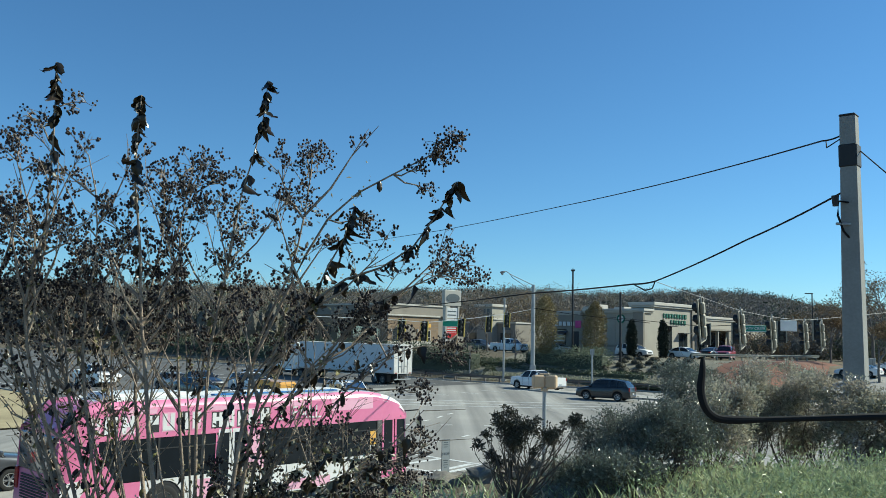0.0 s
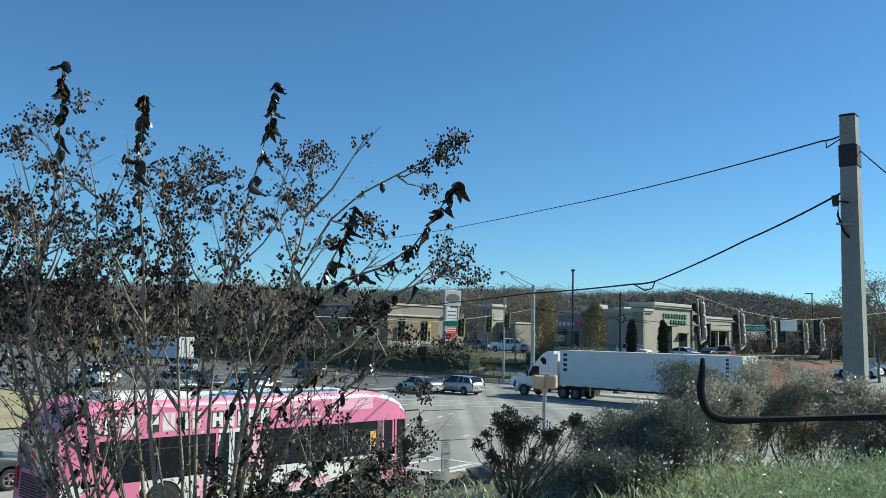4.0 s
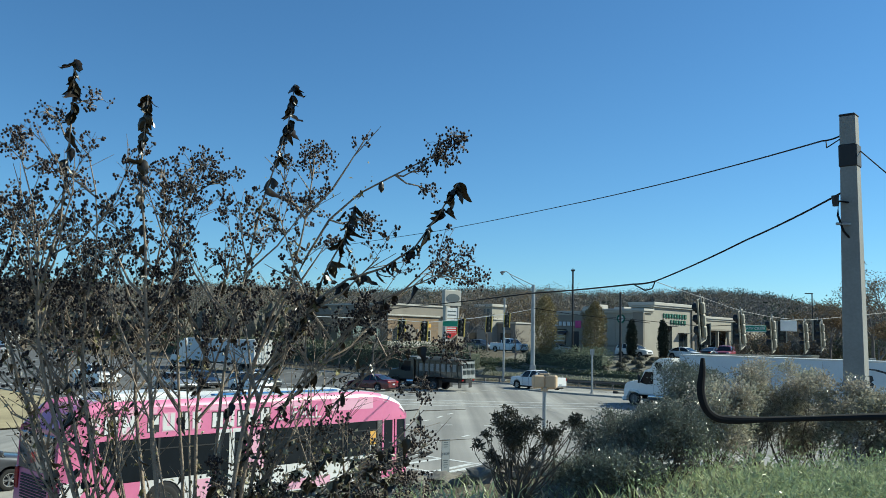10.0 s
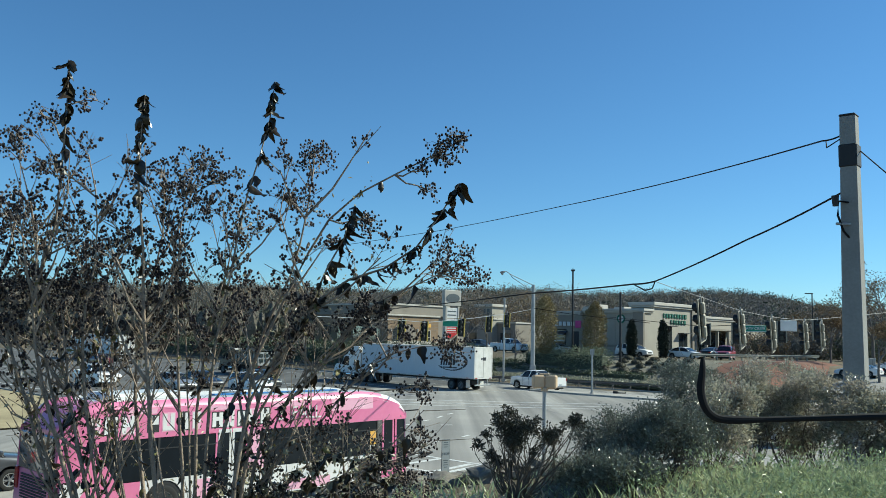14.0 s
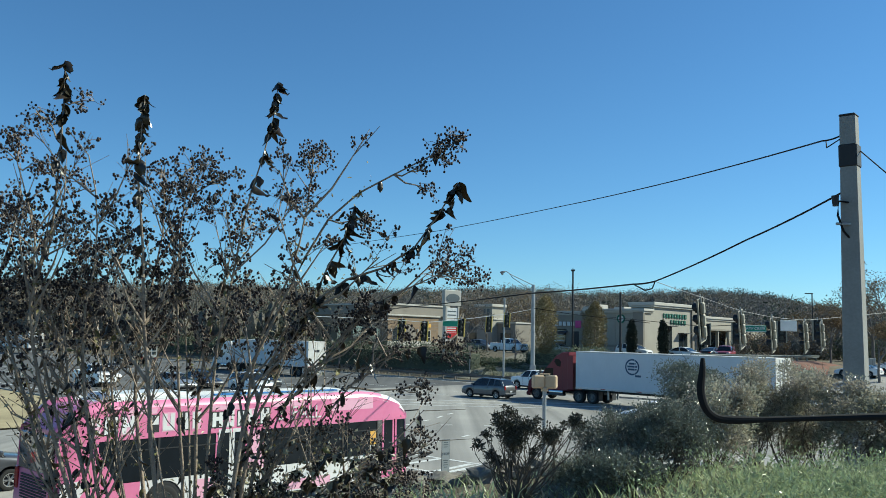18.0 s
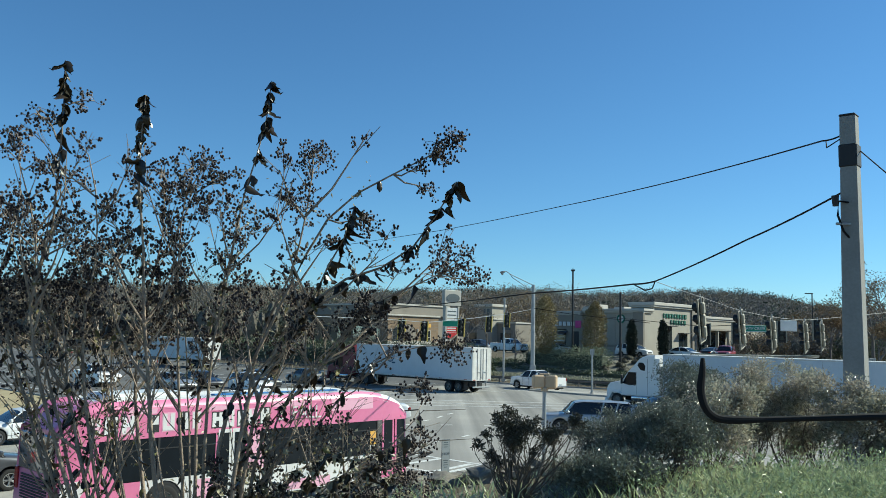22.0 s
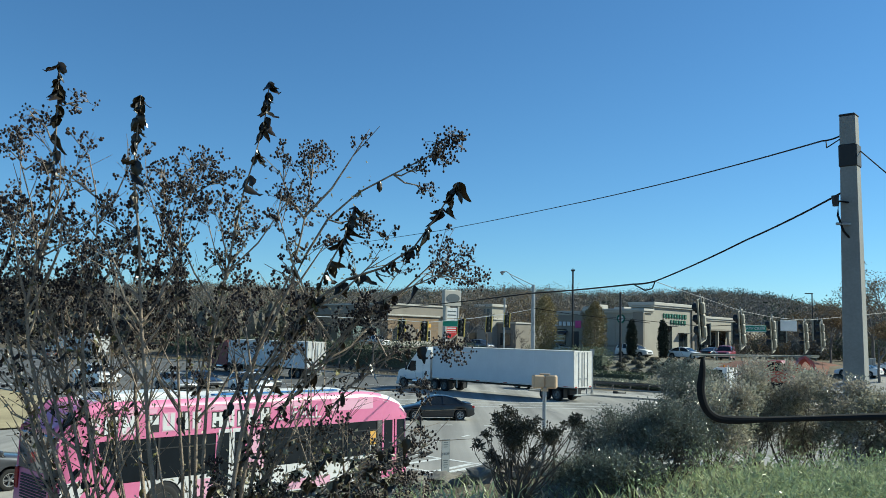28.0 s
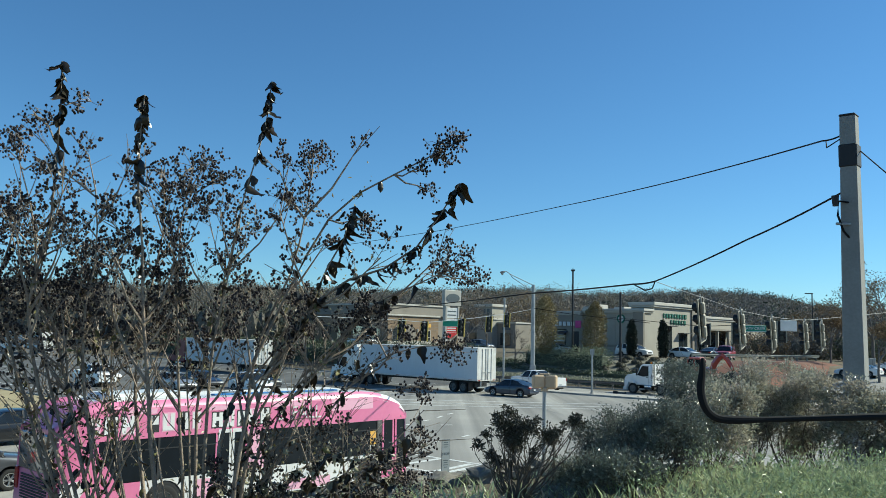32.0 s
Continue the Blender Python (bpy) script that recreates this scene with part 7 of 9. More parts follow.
        plan.append((tuple(tip), [tuple(mid)], 6, 2, ft, [(tuple(tip), r.uniform(0.06, 0.10), 10)]))
    NS = 18
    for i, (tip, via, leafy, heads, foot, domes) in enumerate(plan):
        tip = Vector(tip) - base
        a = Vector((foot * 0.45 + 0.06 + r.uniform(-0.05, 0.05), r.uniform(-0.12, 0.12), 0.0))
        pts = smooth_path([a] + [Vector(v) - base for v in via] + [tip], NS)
        for k in range(2, NS):
            pts[k] += Vector((r.uniform(-1, 1), r.uniform(-1, 1), 0)) * 0.0045
        tw, pods, small = Geo(), Geo(), Geo()
        r0 = r.uniform(0.012, 0.0175) if i < MAIN else r.uniform(0.006, 0.010)
        tw.tube(pts, [r0 * (1 - 0.86 * (k / NS) ** 0.75) for k in range(NS + 1)], 7)

        def along(t):
            k = min(NS - 1, int(t * NS))
            return pts[k].lerp(pts[k + 1], t * NS - k), (pts[k + 1] - pts[k]).normalized()
        for c, rad, count in domes:
            c = Vector(c) - base
            # fork off the stem a little below the head
            root = min(pts[6:], key=lambda q: (q - c).length + 0.8 * max(0.0, q.z - c.z + rad * 0.3))
            neck = c + (root - c).normalized() * rad * 0.75
            if (root - neck).length > 0.03:
                tw.tube([root, root.lerp(neck, 0.5) + Vector((0, 0, -0.012)), neck], [0.0042, 0.0034, 0.0026], 5, cap=False)
            seed_dome(tw, pods, neck, c, rad, count, r)
        if leafy < 9:
            panicle(tw, pods, *along(0.97), r.uniform(0.07, 0.11), r, 1.15)
        for h in range(heads // 2):
            p, d = along(r.uniform(0.52, 0.76) if leafy > 8 else r.uniform(0.66, 0.94))
            d = (d * 0.8 + Vector((r.uniform(-1, 1), r.uniform(-0.6, 0.6), r.uniform(-0.2, 0.4)))).normalized()
            q = p + d * r.uniform(0.04, 0.10)
            tw.tube([p, q], [0.0024, 0.0016], 4, cap=False)
            panicle(tw, pods, q, d, r.uniform(0.09, 0.16), r, 1.15)
        for h in range(0 if i == 5 else 4 + heads // 2 if i < MAIN else 1 if FILL <= i < LOW else 5 + heads // 4):
            # side branches, each with its own heads
            tb = r.uniform(0.54, 0.74) if leafy > 8 else r.uniform(0.56, 0.88)
            p, d = along(tb)
            side_way = r.choice((-1, 1))
            d = (d * 0.75 + Vector((side_way * r.uniform(0.3, 1.0), r.uniform(-0.4, 0.4), r.uniform(0.0, 0.5)))).normalized()
            ln = r.uniform(0.14, 0.36)
            q = [p, p + d * ln * 0.5 + Vector((0, 0, -0.015)), p + d * ln + Vector((0, 0, 0.03))]
            rb = r0 * r.uniform(0.25, 0.42)
            tw.tube(q, [rb, rb * 0.8, rb * 0.4], 5, cap=False)
            for w in range(2):
                q1 = q[2].lerp(q[1], r.uniform(0, 0.6))
                tw.tube([q1, q1 + (d + rand_dir(r, 0.4) * 0.7).normalized() * ln * 0.5], [rb * 0.4, rb * 0.2], 4, cap=False)
            if q[2].z + base.z > 4.95 or r.random() < 0.35:
                for w in range(r.choice((1, 1, 2))):
                    dd = (d + rand_dir(r, 0.4) * 0.6).normalized()
                    panicle(tw, pods, q[2].lerp(q[1], r.uniform(0, 0.5)), dd, r.uniform(0.09, 0.17), r, 1.15)
        for h in range(110 if i < MAIN else 80 if i < FILL else 60 if i < LOW else 150):
            p, d = along(r.uniform(0.40, 0.86) if i < MAIN else r.uniform(0.6, 1.0))
            if i < FILL and p.z < 1.5 and r.random() < 0.75:
                continue
            big = 1.2 if FILL <= i < LOW else 1.0
            leaf_bit(small, p + rand_dir(r) * r.uniform(0.005, 0.11), rand_dir(r, -0.3), rand_dir(r), big * r.uniform(0.010, 0.026), big * r.uniform(0.006, 0.013))
        st = part("stem", tw, BARK, e, "thin grey-brown stem with fine twigs", smooth=60)
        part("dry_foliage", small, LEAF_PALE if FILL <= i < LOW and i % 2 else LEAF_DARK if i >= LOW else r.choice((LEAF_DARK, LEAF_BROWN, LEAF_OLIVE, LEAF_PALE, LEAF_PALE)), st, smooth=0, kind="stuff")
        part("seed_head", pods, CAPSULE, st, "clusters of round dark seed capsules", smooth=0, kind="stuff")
        # leaves sit in tufts at the nodes: close together at the tip of a leafy stem, sparse below
        if i == 6:
            nodes = [(q, 4) for q in (0.998, 0.985, 0.955, 0.915, 0.88, 0.85, 0.80, 0.765, 0.73, 0.69)]
        elif leafy > 8:
            nodes = [(q, 3) for q in (0.999, 0.985, 0.972, 0.958, 0.944, 0.932)] + [(q, 2) for q in (0.905, 0.885, 0.862)] + [(q, 1) for q in (0.84, 0.81, 0.79, 0.75)]
        else:
            nodes = [(r.uniform(0.5, 0.98), 1) for h in range(leafy)]
        for h, t in enumerate([q + r.uniform(-0.006, 0.006) for q, c in nodes for _ in range(c)]):
            t = min(0.999, max(0.2, t))
            p, d = along(t)
            sc = r.uniform(0.5, 0.88) if i == 6 else r.uniform(0.55, 0.95) if leafy > 8 else r.uniform(0.5, 0.95)
            m = Matrix.Translation(p) @ Euler((r.uniform(-0.6, 0.6), r.uniform(-0.6, 0.6), r.uniform(0, 6.28))).to_matrix().to_4x4() @ Matrix.Diagonal((sc * r.uniform(0.9, 1.3), sc, sc, 1))
            part("leaf", r.choice(LEAVES), None, st, m=m)
        for h in range(26 if i == 6 else 0):
            # smaller leaves that hang under the long leafy branch
            p, d = along(hang.uniform(0.66, 0.999))
            sc = hang.uniform(0.45, 0.75)
            m = Matrix.Translation(p + Vector((hang.uniform(-0.015, 0.015), 0, -hang.uniform(0, 0.02)))) @ Euler((hang.uniform(-0.6, 0.6), hang.uniform(-0.6, 0.6), hang.uniform(0, 6.28))).to_matrix().to_4x4() @ Matrix.Scale(sc, 4)
            part("leaf", hang.choice(LEAVES), None, st, m=m)
        for h in range(9 if 2 < i < MAIN else 0):
            # dull dry leaves that still hang on the middle of the stems
            p, d = along(r.uniform(0.45, 0.86))
            m = Matrix.Translation(p + rand_dir(r) * 0.02) @ Euler((r.uniform(-0.6, 0.6), r.uniform(-0.6, 0.6), r.uniform(0, 6.28))).to_matrix().to_4x4() @ Matrix.Scale(r.uniform(0.4, 0.75), 4)
            part("leaf", r.choice(LEAVES + DRY_LEAVES + BROWN_LEAVES), None, st, m=m)
        if i >= MAIN or 12 < i < 20:
            # pale dry and sunlit leaves low in the bush, along the thin stems
            for h in range(24 if FILL <= i < LOW else 6):
                p, d = along(r.uniform(0.5, 0.98))
                m = Matrix.Translation(p) @ Euler((r.uniform(-1.0, 1.0), r.uniform(-1.0, 1.0), r.uniform(0, 6.28))).to_matrix().to_4x4() @ Matrix.Scale(r.uniform(0.35, 0.8), 4)
                part("leaf", r.choice(PALE_LEAVES + LEAVES if FILL <= i < LOW else DRY_LEAVES), None, st, m=m)
        STEMS.append(st)
    return e


crape_myrtle()


def shrub(name, label, foot, clumps, leaf_l, leaf_n, material, seed, stems=True, stem_r=0.012, twig_only=0):
    """Stems that lead to uneven clumps of small leaves; clumps: (side, away, up, radius)."""
    r = random.Random(seed)
    foot = Vector(foot)
    e = thing(name, label, "shrub", Matrix.Translation(foot))
    wood = Geo()
    fol = Geo()
    for (x, y, z, rad) in clumps:
        c = Vector((x, y, z))
        if stems:
            a = Vector((x * 0.10 + r.uniform(-0.06, 0.06), y * 0.10 + r.uniform(-0.06, 0.06), 0))
            b = c + rand_dir(r) * rad * 0.4
            bend = (b - a).length * 0.13
            way = smooth_path([a, a.lerp(b, 0.35) + rand_dir(r, 0.1) * bend, a.lerp(b, 0.7) + rand_dir(r, 0.1) * bend * 0.8, b], 9)
            wood.tube(way, [stem_r * (1 - 0.09 * k) for k in range(10)], 5, cap=False)
            for w in range(9):
                p = way[r.randint(5, 9)]
                e1 = p + rand_dir(r, 0.4) * rad * r.uniform(0.4, 0.8)
                wood.tube([p, e1], [stem_r * 0.4, stem_r * 0.22], 3, cap=False)
                for v in range(2):
                    wood.tube([e1, e1 + rand_dir(r, 0.4) * rad * 0.45], [stem_r * 0.22, stem_r * 0.1], 3, cap=False)
        n = int(leaf_n * rad * rad / 0.04)
        for k in range(n):
            d = rand_dir(r, 0.0)
            q = rad * (r.random() ** 0.5) * (0.80 + 0.75 * noise.noise(d * 2.6 + c * 3.0))
            p = c + Vector((d.x * q, d.y * q, d.z * q * 0.9))
            leaf_bit(fol, p, (d * 0.5 + rand_dir(r, 0.4)).normalized(), rand_dir(r, 0.8), leaf_l * r.uniform(0.6, 1.25), leaf_l * r.uniform(0.34, 0.55))
    if stems:
        part("woody_stem", wood, SHRUB_BARK, e, "bare brown stems")
    part("foliage", fol, material, e, "", smooth=0)
    return e


def rel(p, foot):
    return tuple(Vector(p) - Vector(foot))


def small_shrub():
    rx = random.Random(50)
    f = Vector((0.81, 8.6, 3.322))
    f.z = height(f.x, f.y) + 0.0
    cl = []
    for p, rad in (((0.741, 8.6, 4.089), 0.21), ((0.642, 8.6, 4.2), 0.15), ((0.863, 8.5, 4.16), 0.15), ((0.792, 8.7, 3.953), 0.14), ((1.092, 8.5, 4.086), 0.145), ((1.174, 8.4, 4.139), 0.09), ((1.332, 8.3, 4.247), 0.10), ((1.365, 8.3, 4.291), 0.06), ((0.427, 8.6, 3.969), 0.07), ((0.538, 8.7, 3.862), 0.08), ((0.709, 8.6, 4.316), 0.06), ((0.494, 8.6, 4.072), 0.06), ((0.609, 8.7, 3.778), 0.09), ((0.974, 8.6, 3.914), 0.07)):
        cl.append((*rel(p, f), rad))
    shrub("shrub", "dark evergreen shrub with rounded heads on bare stems", f, [(x, y, z, q * 0.86) for x, y, z, q in cl] + [(x + rx.uniform(-0.9, 0.9) * q, y + rx.uniform(-0.6, 0.6) * q, z + rx.uniform(-0.5, 0.95) * q, q * rx.uniform(0.3, 0.5)) for x, y, z, q in cl for _ in range(3)], 0.036, 1100, SMALL_LEAF, 5, stem_r=0.011)


small_shrub()


def shrub_mass():
    """The evergreen shrubs along the edge of the lot."""
    r = random.Random(21)
    rows = [
        # top of the crown, depth, spread, leaf colour
        ((1.881, 9.4, 4.228), 0.42, SHRUB_LEAF, 0.9), ((2.389, 9.8, 4.352), 0.50, SHRUB_LEAF, 1.0), ((3.05, 10.6, 4.616), 0.40, SHRUB_LEAF, 1.2),
        ((2.437, 9.0, 4.488), 0.42, SHRUB_LEAF, 1.0), ((3.119, 9.6, 4.641), 0.45, SHRUB_BROWN, 1.0), ((3.874, 10.4, 4.84), 0.48, SHRUB_BROWN, 1.1),
        ((4.499, 10.8, 4.915), 0.50, SHRUB_BROWN, 1.1), ((4.661, 10.2, 4.796), 0.46, SHRUB_BROWN, 1.0), ((4.971, 9.8, 4.654), 0.48, SHRUB_BROWN, 1.0),
        ((5.431, 9.8, 4.566), 0.48, SHRUB_BROWN, 1.0), ((3.442, 11.6, 4.841), 0.34, SHRUB_LEAF, 1.2), ((3.77, 12.0, 4.77), 0.34, SHRUB_LEAF, 1.2), ((1.52, 8.6, 3.926), 0.30, SHRUB_LEAF, 0.7), ((1.923, 8.6, 3.992), 0.36, SHRUB_LEAF, 0.8),
    ]
    for i, (top, rad, ma, tall) in enumerate(rows):
        t = Vector(top)
        f = Vector((t.x, t.y, height(t.x, t.y)))
        h = t.z - f.z
        cl = []
        for k in range(16 if i < 12 else 9):
            a = r.uniform(0, 6.28)
            q = rad * r.uniform(0.2, 1.1)
            up = h - 0.16 - r.random() * (h - 0.3) * (0.66 if ma is SHRUB_LEAF else 0.8)
            cl.append((q * math.cos(a), q * math.sin(a) * 0.7, max(0.25, up), r.uniform(0.16, 0.30)))
        cl.append((0.0, 0.0, h - 0.16, 0.17))
        shrub("shrub", "dense dark evergreen shrub beside the lot" if ma is SHRUB_LEAF else "bronze-leaved shrub with glossy sunlit leaves", f, cl, 0.034 if ma is SHRUB_LEAF else 0.044, 480 if ma is SHRUB_LEAF else 380, ma, 40 + i, stem_r=0.009)


shrub_mass()


def grass_bed():
    """Strap-leaved ground cover along the edge of the lot."""
    r = random.Random(31)
    g = Geo()
    for k in range(7000):
        y = r.uniform(4.6, 9.2)
        x = r.triangular(0.12, 0.64, 0.56) * y if r.random() < 0.88 else r.uniform(-0.75, 0.1) * y
        z = height(x, y) - 0.02
        ln = r.uniform(0.12, 0.30)
        a = r.uniform(0, 6.28)
        lean = r.uniform(0.15, 0.8)
        d = Vector((math.cos(a) * lean, math.sin(a) * lean, 1)).normalized()
        s = Vector((-math.sin(a), math.cos(a), 0)) * r.uniform(0.005, 0.011)
        p0 = Vector((x, y, z))
        p1 = p0 + d * ln * 0.6
        p2 = p0 + d * ln + Vector((math.cos(a), math.sin(a), -0.3)) * ln * 0.32
        g.add([p0 - s, p0 + s, p1 - s, p1 + s, p2], [(0, 1, 3, 2), (2, 3, 4)])
    for k in range(650):
        # weeds along the top of the bank
        y = r.uniform(7.5, 12.5)
        x = r.uniform(-0.12, 0.2) * y
        ln, a = r.uniform(0.10, 0.34), r.uniform(0, 6.28)
        d = Vector((math.cos(a) * 0.6, math.sin(a) * 0.6, 1)).normalized()
        s = Vector((-math.sin(a), math.cos(a), 0)) * r.uniform(0.003, 0.007)
        p0 = Vector((x, y, height(x, y) - 0.02))
        p1 = p0 + d * ln * 0.6
        g.add([p0 - s, p0 + s, p1 - s, p1 + s, p0 + d * ln + Vector((math.cos(a), math.sin(a), -0.3)) * ln * 0.32], [(0, 1, 3, 2), (2, 3, 4)])
    thing("grass", "strap-leaved green ground cover catching the sun", "grass", kind="stuff", geo=g, material=GRASS, smooth=0)


grass_bed()


def ground_cover():
    """Low glossy-leaved plants among the blades."""
    r = random.Random(33)
    g = Geo()
    for k in range(380):
        y = r.uniform(4.8, 8.6)
        x = r.triangular(0.2, 0.64, 0.52) * y
        c = Vector((x, y, height(x, y) + r.uniform(0.08, 0.34)))
        rad = r.uniform(0.10, 0.2)
        for j in range(28):
            d = rand_dir(r, 0.3)
            leaf_bit(g, c + d * rad * r.random() ** 0.5, (d + rand_dir(r, 0.4)).normalized(), rand_dir(r, 0.6), r.uniform(0.03, 0.065), r.uniform(0.010, 0.022))
    thing("ground_cover", "low glossy-leaved plants at the edge of the lot", "ground cover", kind="stuff", geo=g, material=COVER_LEAF, smooth=0)


ground_cover()


def stones():
    """Boulders at the top of the bank."""
    r = random.Random(8)
    stone = mat("grey boulder", (0.26, 0.24, 0.205), 0.9, col2=(0.12, 0.11, 0.095), scale=3, fine=22, bump=0.5)
    for p, s in (((0.085, 10.7, 3.116), 0.19), ((-0.34, 10.6, 3.052), 0.21), ((-0.80, 10.5, 3.0), 0.19), ((0.42, 10.9, 3.1), 0.15), ((0.70, 10.6, 3.2), 0.23), ((1.02, 11.0, 3.2), 0.13), ((1.29, 10.6, 3.3), 0.20), ((-1.25, 10.4, 3.0), 0.18)):
        g = Geo()
        rows = []
        for i in range(9):
            a = math.pi * i / 8
            rows.append([tuple(Vector((math.sin(a) * math.cos(b) * 1.45, math.sin(a) * math.sin(b), math.cos(a) * 0.72)) * s * (1 + 0.7 * noise.noise((math.sin(a) * math.cos(b) * 2 + s * 90 + p[0] * 7, math.sin(a) * math.sin(b) * 2, math.cos(a) * 2)))) for b in [2 * math.pi * k / 12 for k in range(12)]])
        g.loft(rows, closed=True)
        q = Vector(p)
        thing("boulder", "rough grey boulder on the bank", "rock", Matrix.Translation((q.x, q.y, height(q.x, q.y) + s * 0.45)), geo=g, material=stone, smooth=50)


stones()


# ---- planted slope and hedges beyond the parkway ----
def leaf_cloud(g, c, sx, sy, sz, n, size, r, rot=None):
    """Many small leaf faces spread unevenly over and in an ellipsoid."""
    for k in range(n):
        d = rand_dir(r, 0.0)
        q = (0.45 + 0.55 * r.random() ** 0.5) * (0.85 + 0.35 * noise.noise(d * 2.5 + c * 0.31))
        v = Vector((d.x * sx * q, d.y * sy * q, d.z * sz * q))
        if rot:
            v = rot @ v
        leaf_bit(g, c + v, (d + rand_dir(r, 0.3)).normalized(), rand_dir(r, 0.6), size * r.uniform(0.6, 1.3), size * r.uniform(0.4, 0.7))


ROT = Matrix(((N.x, M.x, 0), (N.y, M.y, 0), (0, 0, 1)))


def hedge(n, m0, m1, base, w, h, label, material, seed, dens=60, size=0.24):
    """A hedge along the plan's m axis."""
    r = random.Random(seed)
    c = place(n, (m0 + m1) / 2, base)
    e = thing("hedge", label, "hedge", Matrix.Translation(c))
    g = Geo()
    step = 0.9
    k = m0
    while k < m1:
        q = place(n + r.uniform(-0.15, 0.15), k, base + h * 0.5) - c
        leaf_cloud(g, q, w * 0.62, step * 0.9, h * 0.56 * r.uniform(0.92, 1.1), dens, size, r, ROT)
        k += step
    part("foliage", g, material, e, smooth=0)
    core = Geo()
    k = m0
    core.box(-w * 0.2, w * 0.2, m0 - (m0 + m1) / 2, m1 - (m0 + m1) / 2, -0.3, h * 0.6, 0.1)
    core.turned(ROT.to_4x4())
    part("core", core, WOOD_PINE, e)
    return e


hedge(83.0, 54.0, 65.2, 1.75, 3.2, 2.5, "broad clipped evergreen hedge on the slope", HEDGE_PALE, 3, 420, 0.20)
hedge(77.8, 69.5, 100.0, 0.9, 4.6, 3.5, "tall dark evergreen hedge above the guardrail", HEDGE_LEAF, 4, 420, 0.22)
hedge(78.2, 100.0, 150.0, 0.9, 4.6, 3.2, "dark evergreen hedge along the far slope", HEDGE_LEAF, 6, 120, 0.40)
hedge(81.4, 65.2, 76.0, 1.3, 3.0, 1.2, "low dark evergreen hedge on the slope", HEDGE_LEAF, 8, 300, 0.2)
hedge(80.2, 47.0, 80.0, 1.1, 2.2, 0.5, "low spreading ground cover on the slope", HEDGE_LEAF, 5, 90, 0.26)
hedge(76.6, 42.0, 72.0, 0.5, 4.0, 0.45, "rough grey-green ground cover below the hedge", SLOPE_LEAF, 7, 120, 0.26)


def litter():
    """Dry leaves and low tufts over the planted slopes."""
    r = random.Random(90)
    g = Geo()
    for k in range(9000):
        m = r.uniform(15, 120)
        n = edge(m) + r.uniform(1.2, 20)
        p = place(n, m)
        leaf_bit(g, Vector((p.x, p.y, height(p.x, p.y) + r.uniform(-0.02, 0.08))), rand_dir(r, 0.5), rand_dir(r, 0.8), r.uniform(0.08, 0.2), r.uniform(0.05, 0.1))
    for k in range(5000):
        y = r.uniform(8, 26)
        x = r.uniform(-0.5, 0.6) * y
        if height(x, y) < 0.4:
            continue
        leaf_bit(g, Vector((x, y, height(x, y) + r.uniform(-0.02, 0.06))), rand_dir(r, 0.5), rand_dir(r, 0.8), r.uniform(0.05, 0.16), r.uniform(0.03, 0.08))
    thing("leaf_litter", "dry leaves and tufts scattered over the slopes", "leaf litter", kind="stuff", geo=g, material=SHRUB_BROWN, smooth=0)


litter()


MOUND_LEAF = mat("dull olive mound leaf", (0.045, 0.045, 0.028), 0.7, col2=(0.065, 0.058, 0.036), scale=1.0, fine=8, leafy=0.1, vary=0.4)


def at_depth(px, y):
    """A ground point at a depth along a bearing."""
    return Vector(((px - 784) / 1466.6 * y, y, 0))


def mound(p, rx, rz, seed):
    r = random.Random(seed)
    e = thing("mound_shrub", "small rounded shrub on the mulched slope", "shrub", Matrix.Translation(p), group="mounds on the slope")
    g = Geo()
    rows = []
    for i in range(8):
        a = math.pi * 0.5 * i / 7
        q = math.sin(a) * rx * 0.94
        rows.append([(q * math.cos(b) * (1 + 0.10 * noise.noise((seed * 3.1, b, a))), q * math.sin(b), rz * 1.25 * math.cos(a) * (1 + 0.1 * noise.noise((b * 2, a * 2, seed)))) for b in [2 * math.pi * k / 16 for k in range(16)]])
    g.loft(rows, closed=True)
    for k in range(260):
        d = rand_dir(r, 0.3)
        d.z = abs(d.z)
        leaf_bit(g, Vector((d.x * rx, d.y * rx, d.z * rz * 1.3)), (d + rand_dir(r, 0.3)).normalized(), rand_dir(r, 0.6), r.uniform(0.07, 0.14), r.uniform(0.05, 0.08))
    part("foliage", g, MOUND_LEAF, e, smooth=0)
    return e


rm = random.Random(17)
for i in range(4):
    for k in range(5):
        n, m = 82.8 + 1.8 * i, 45.6 + 2.0 * k + (0.9 if i % 2 else 0)
        q = place(n + rm.uniform(-0.3, 0.3), m + rm.uniform(-0.4, 0.4))
        mound((q.x, q.y, height(q.x, q.y)), rm.uniform(0.58, 0.75), rm.uniform(0.30, 0.40), i * 6 + k)

# pale mulch under the mounds
g = Geo()
rows = []
for i in range(20):
    m = 42 + 1.5 * i
    rows.append([place(n, m, height(*place(n, m).xy) + 0.035) for n in (edge(m) + 2.5, 80, 82, 84, 86, 88, 90.6)])
g.loft(rows)
thing("slope", "planted slope covered in pale mulch", "slope", kind="structure", geo=g, material=mat("pale mulch", (0.21, 0.195, 0.15), 0.95, col2=(0.15, 0.14, 0.10), scale=0.8, fine=12, bump=0.5))

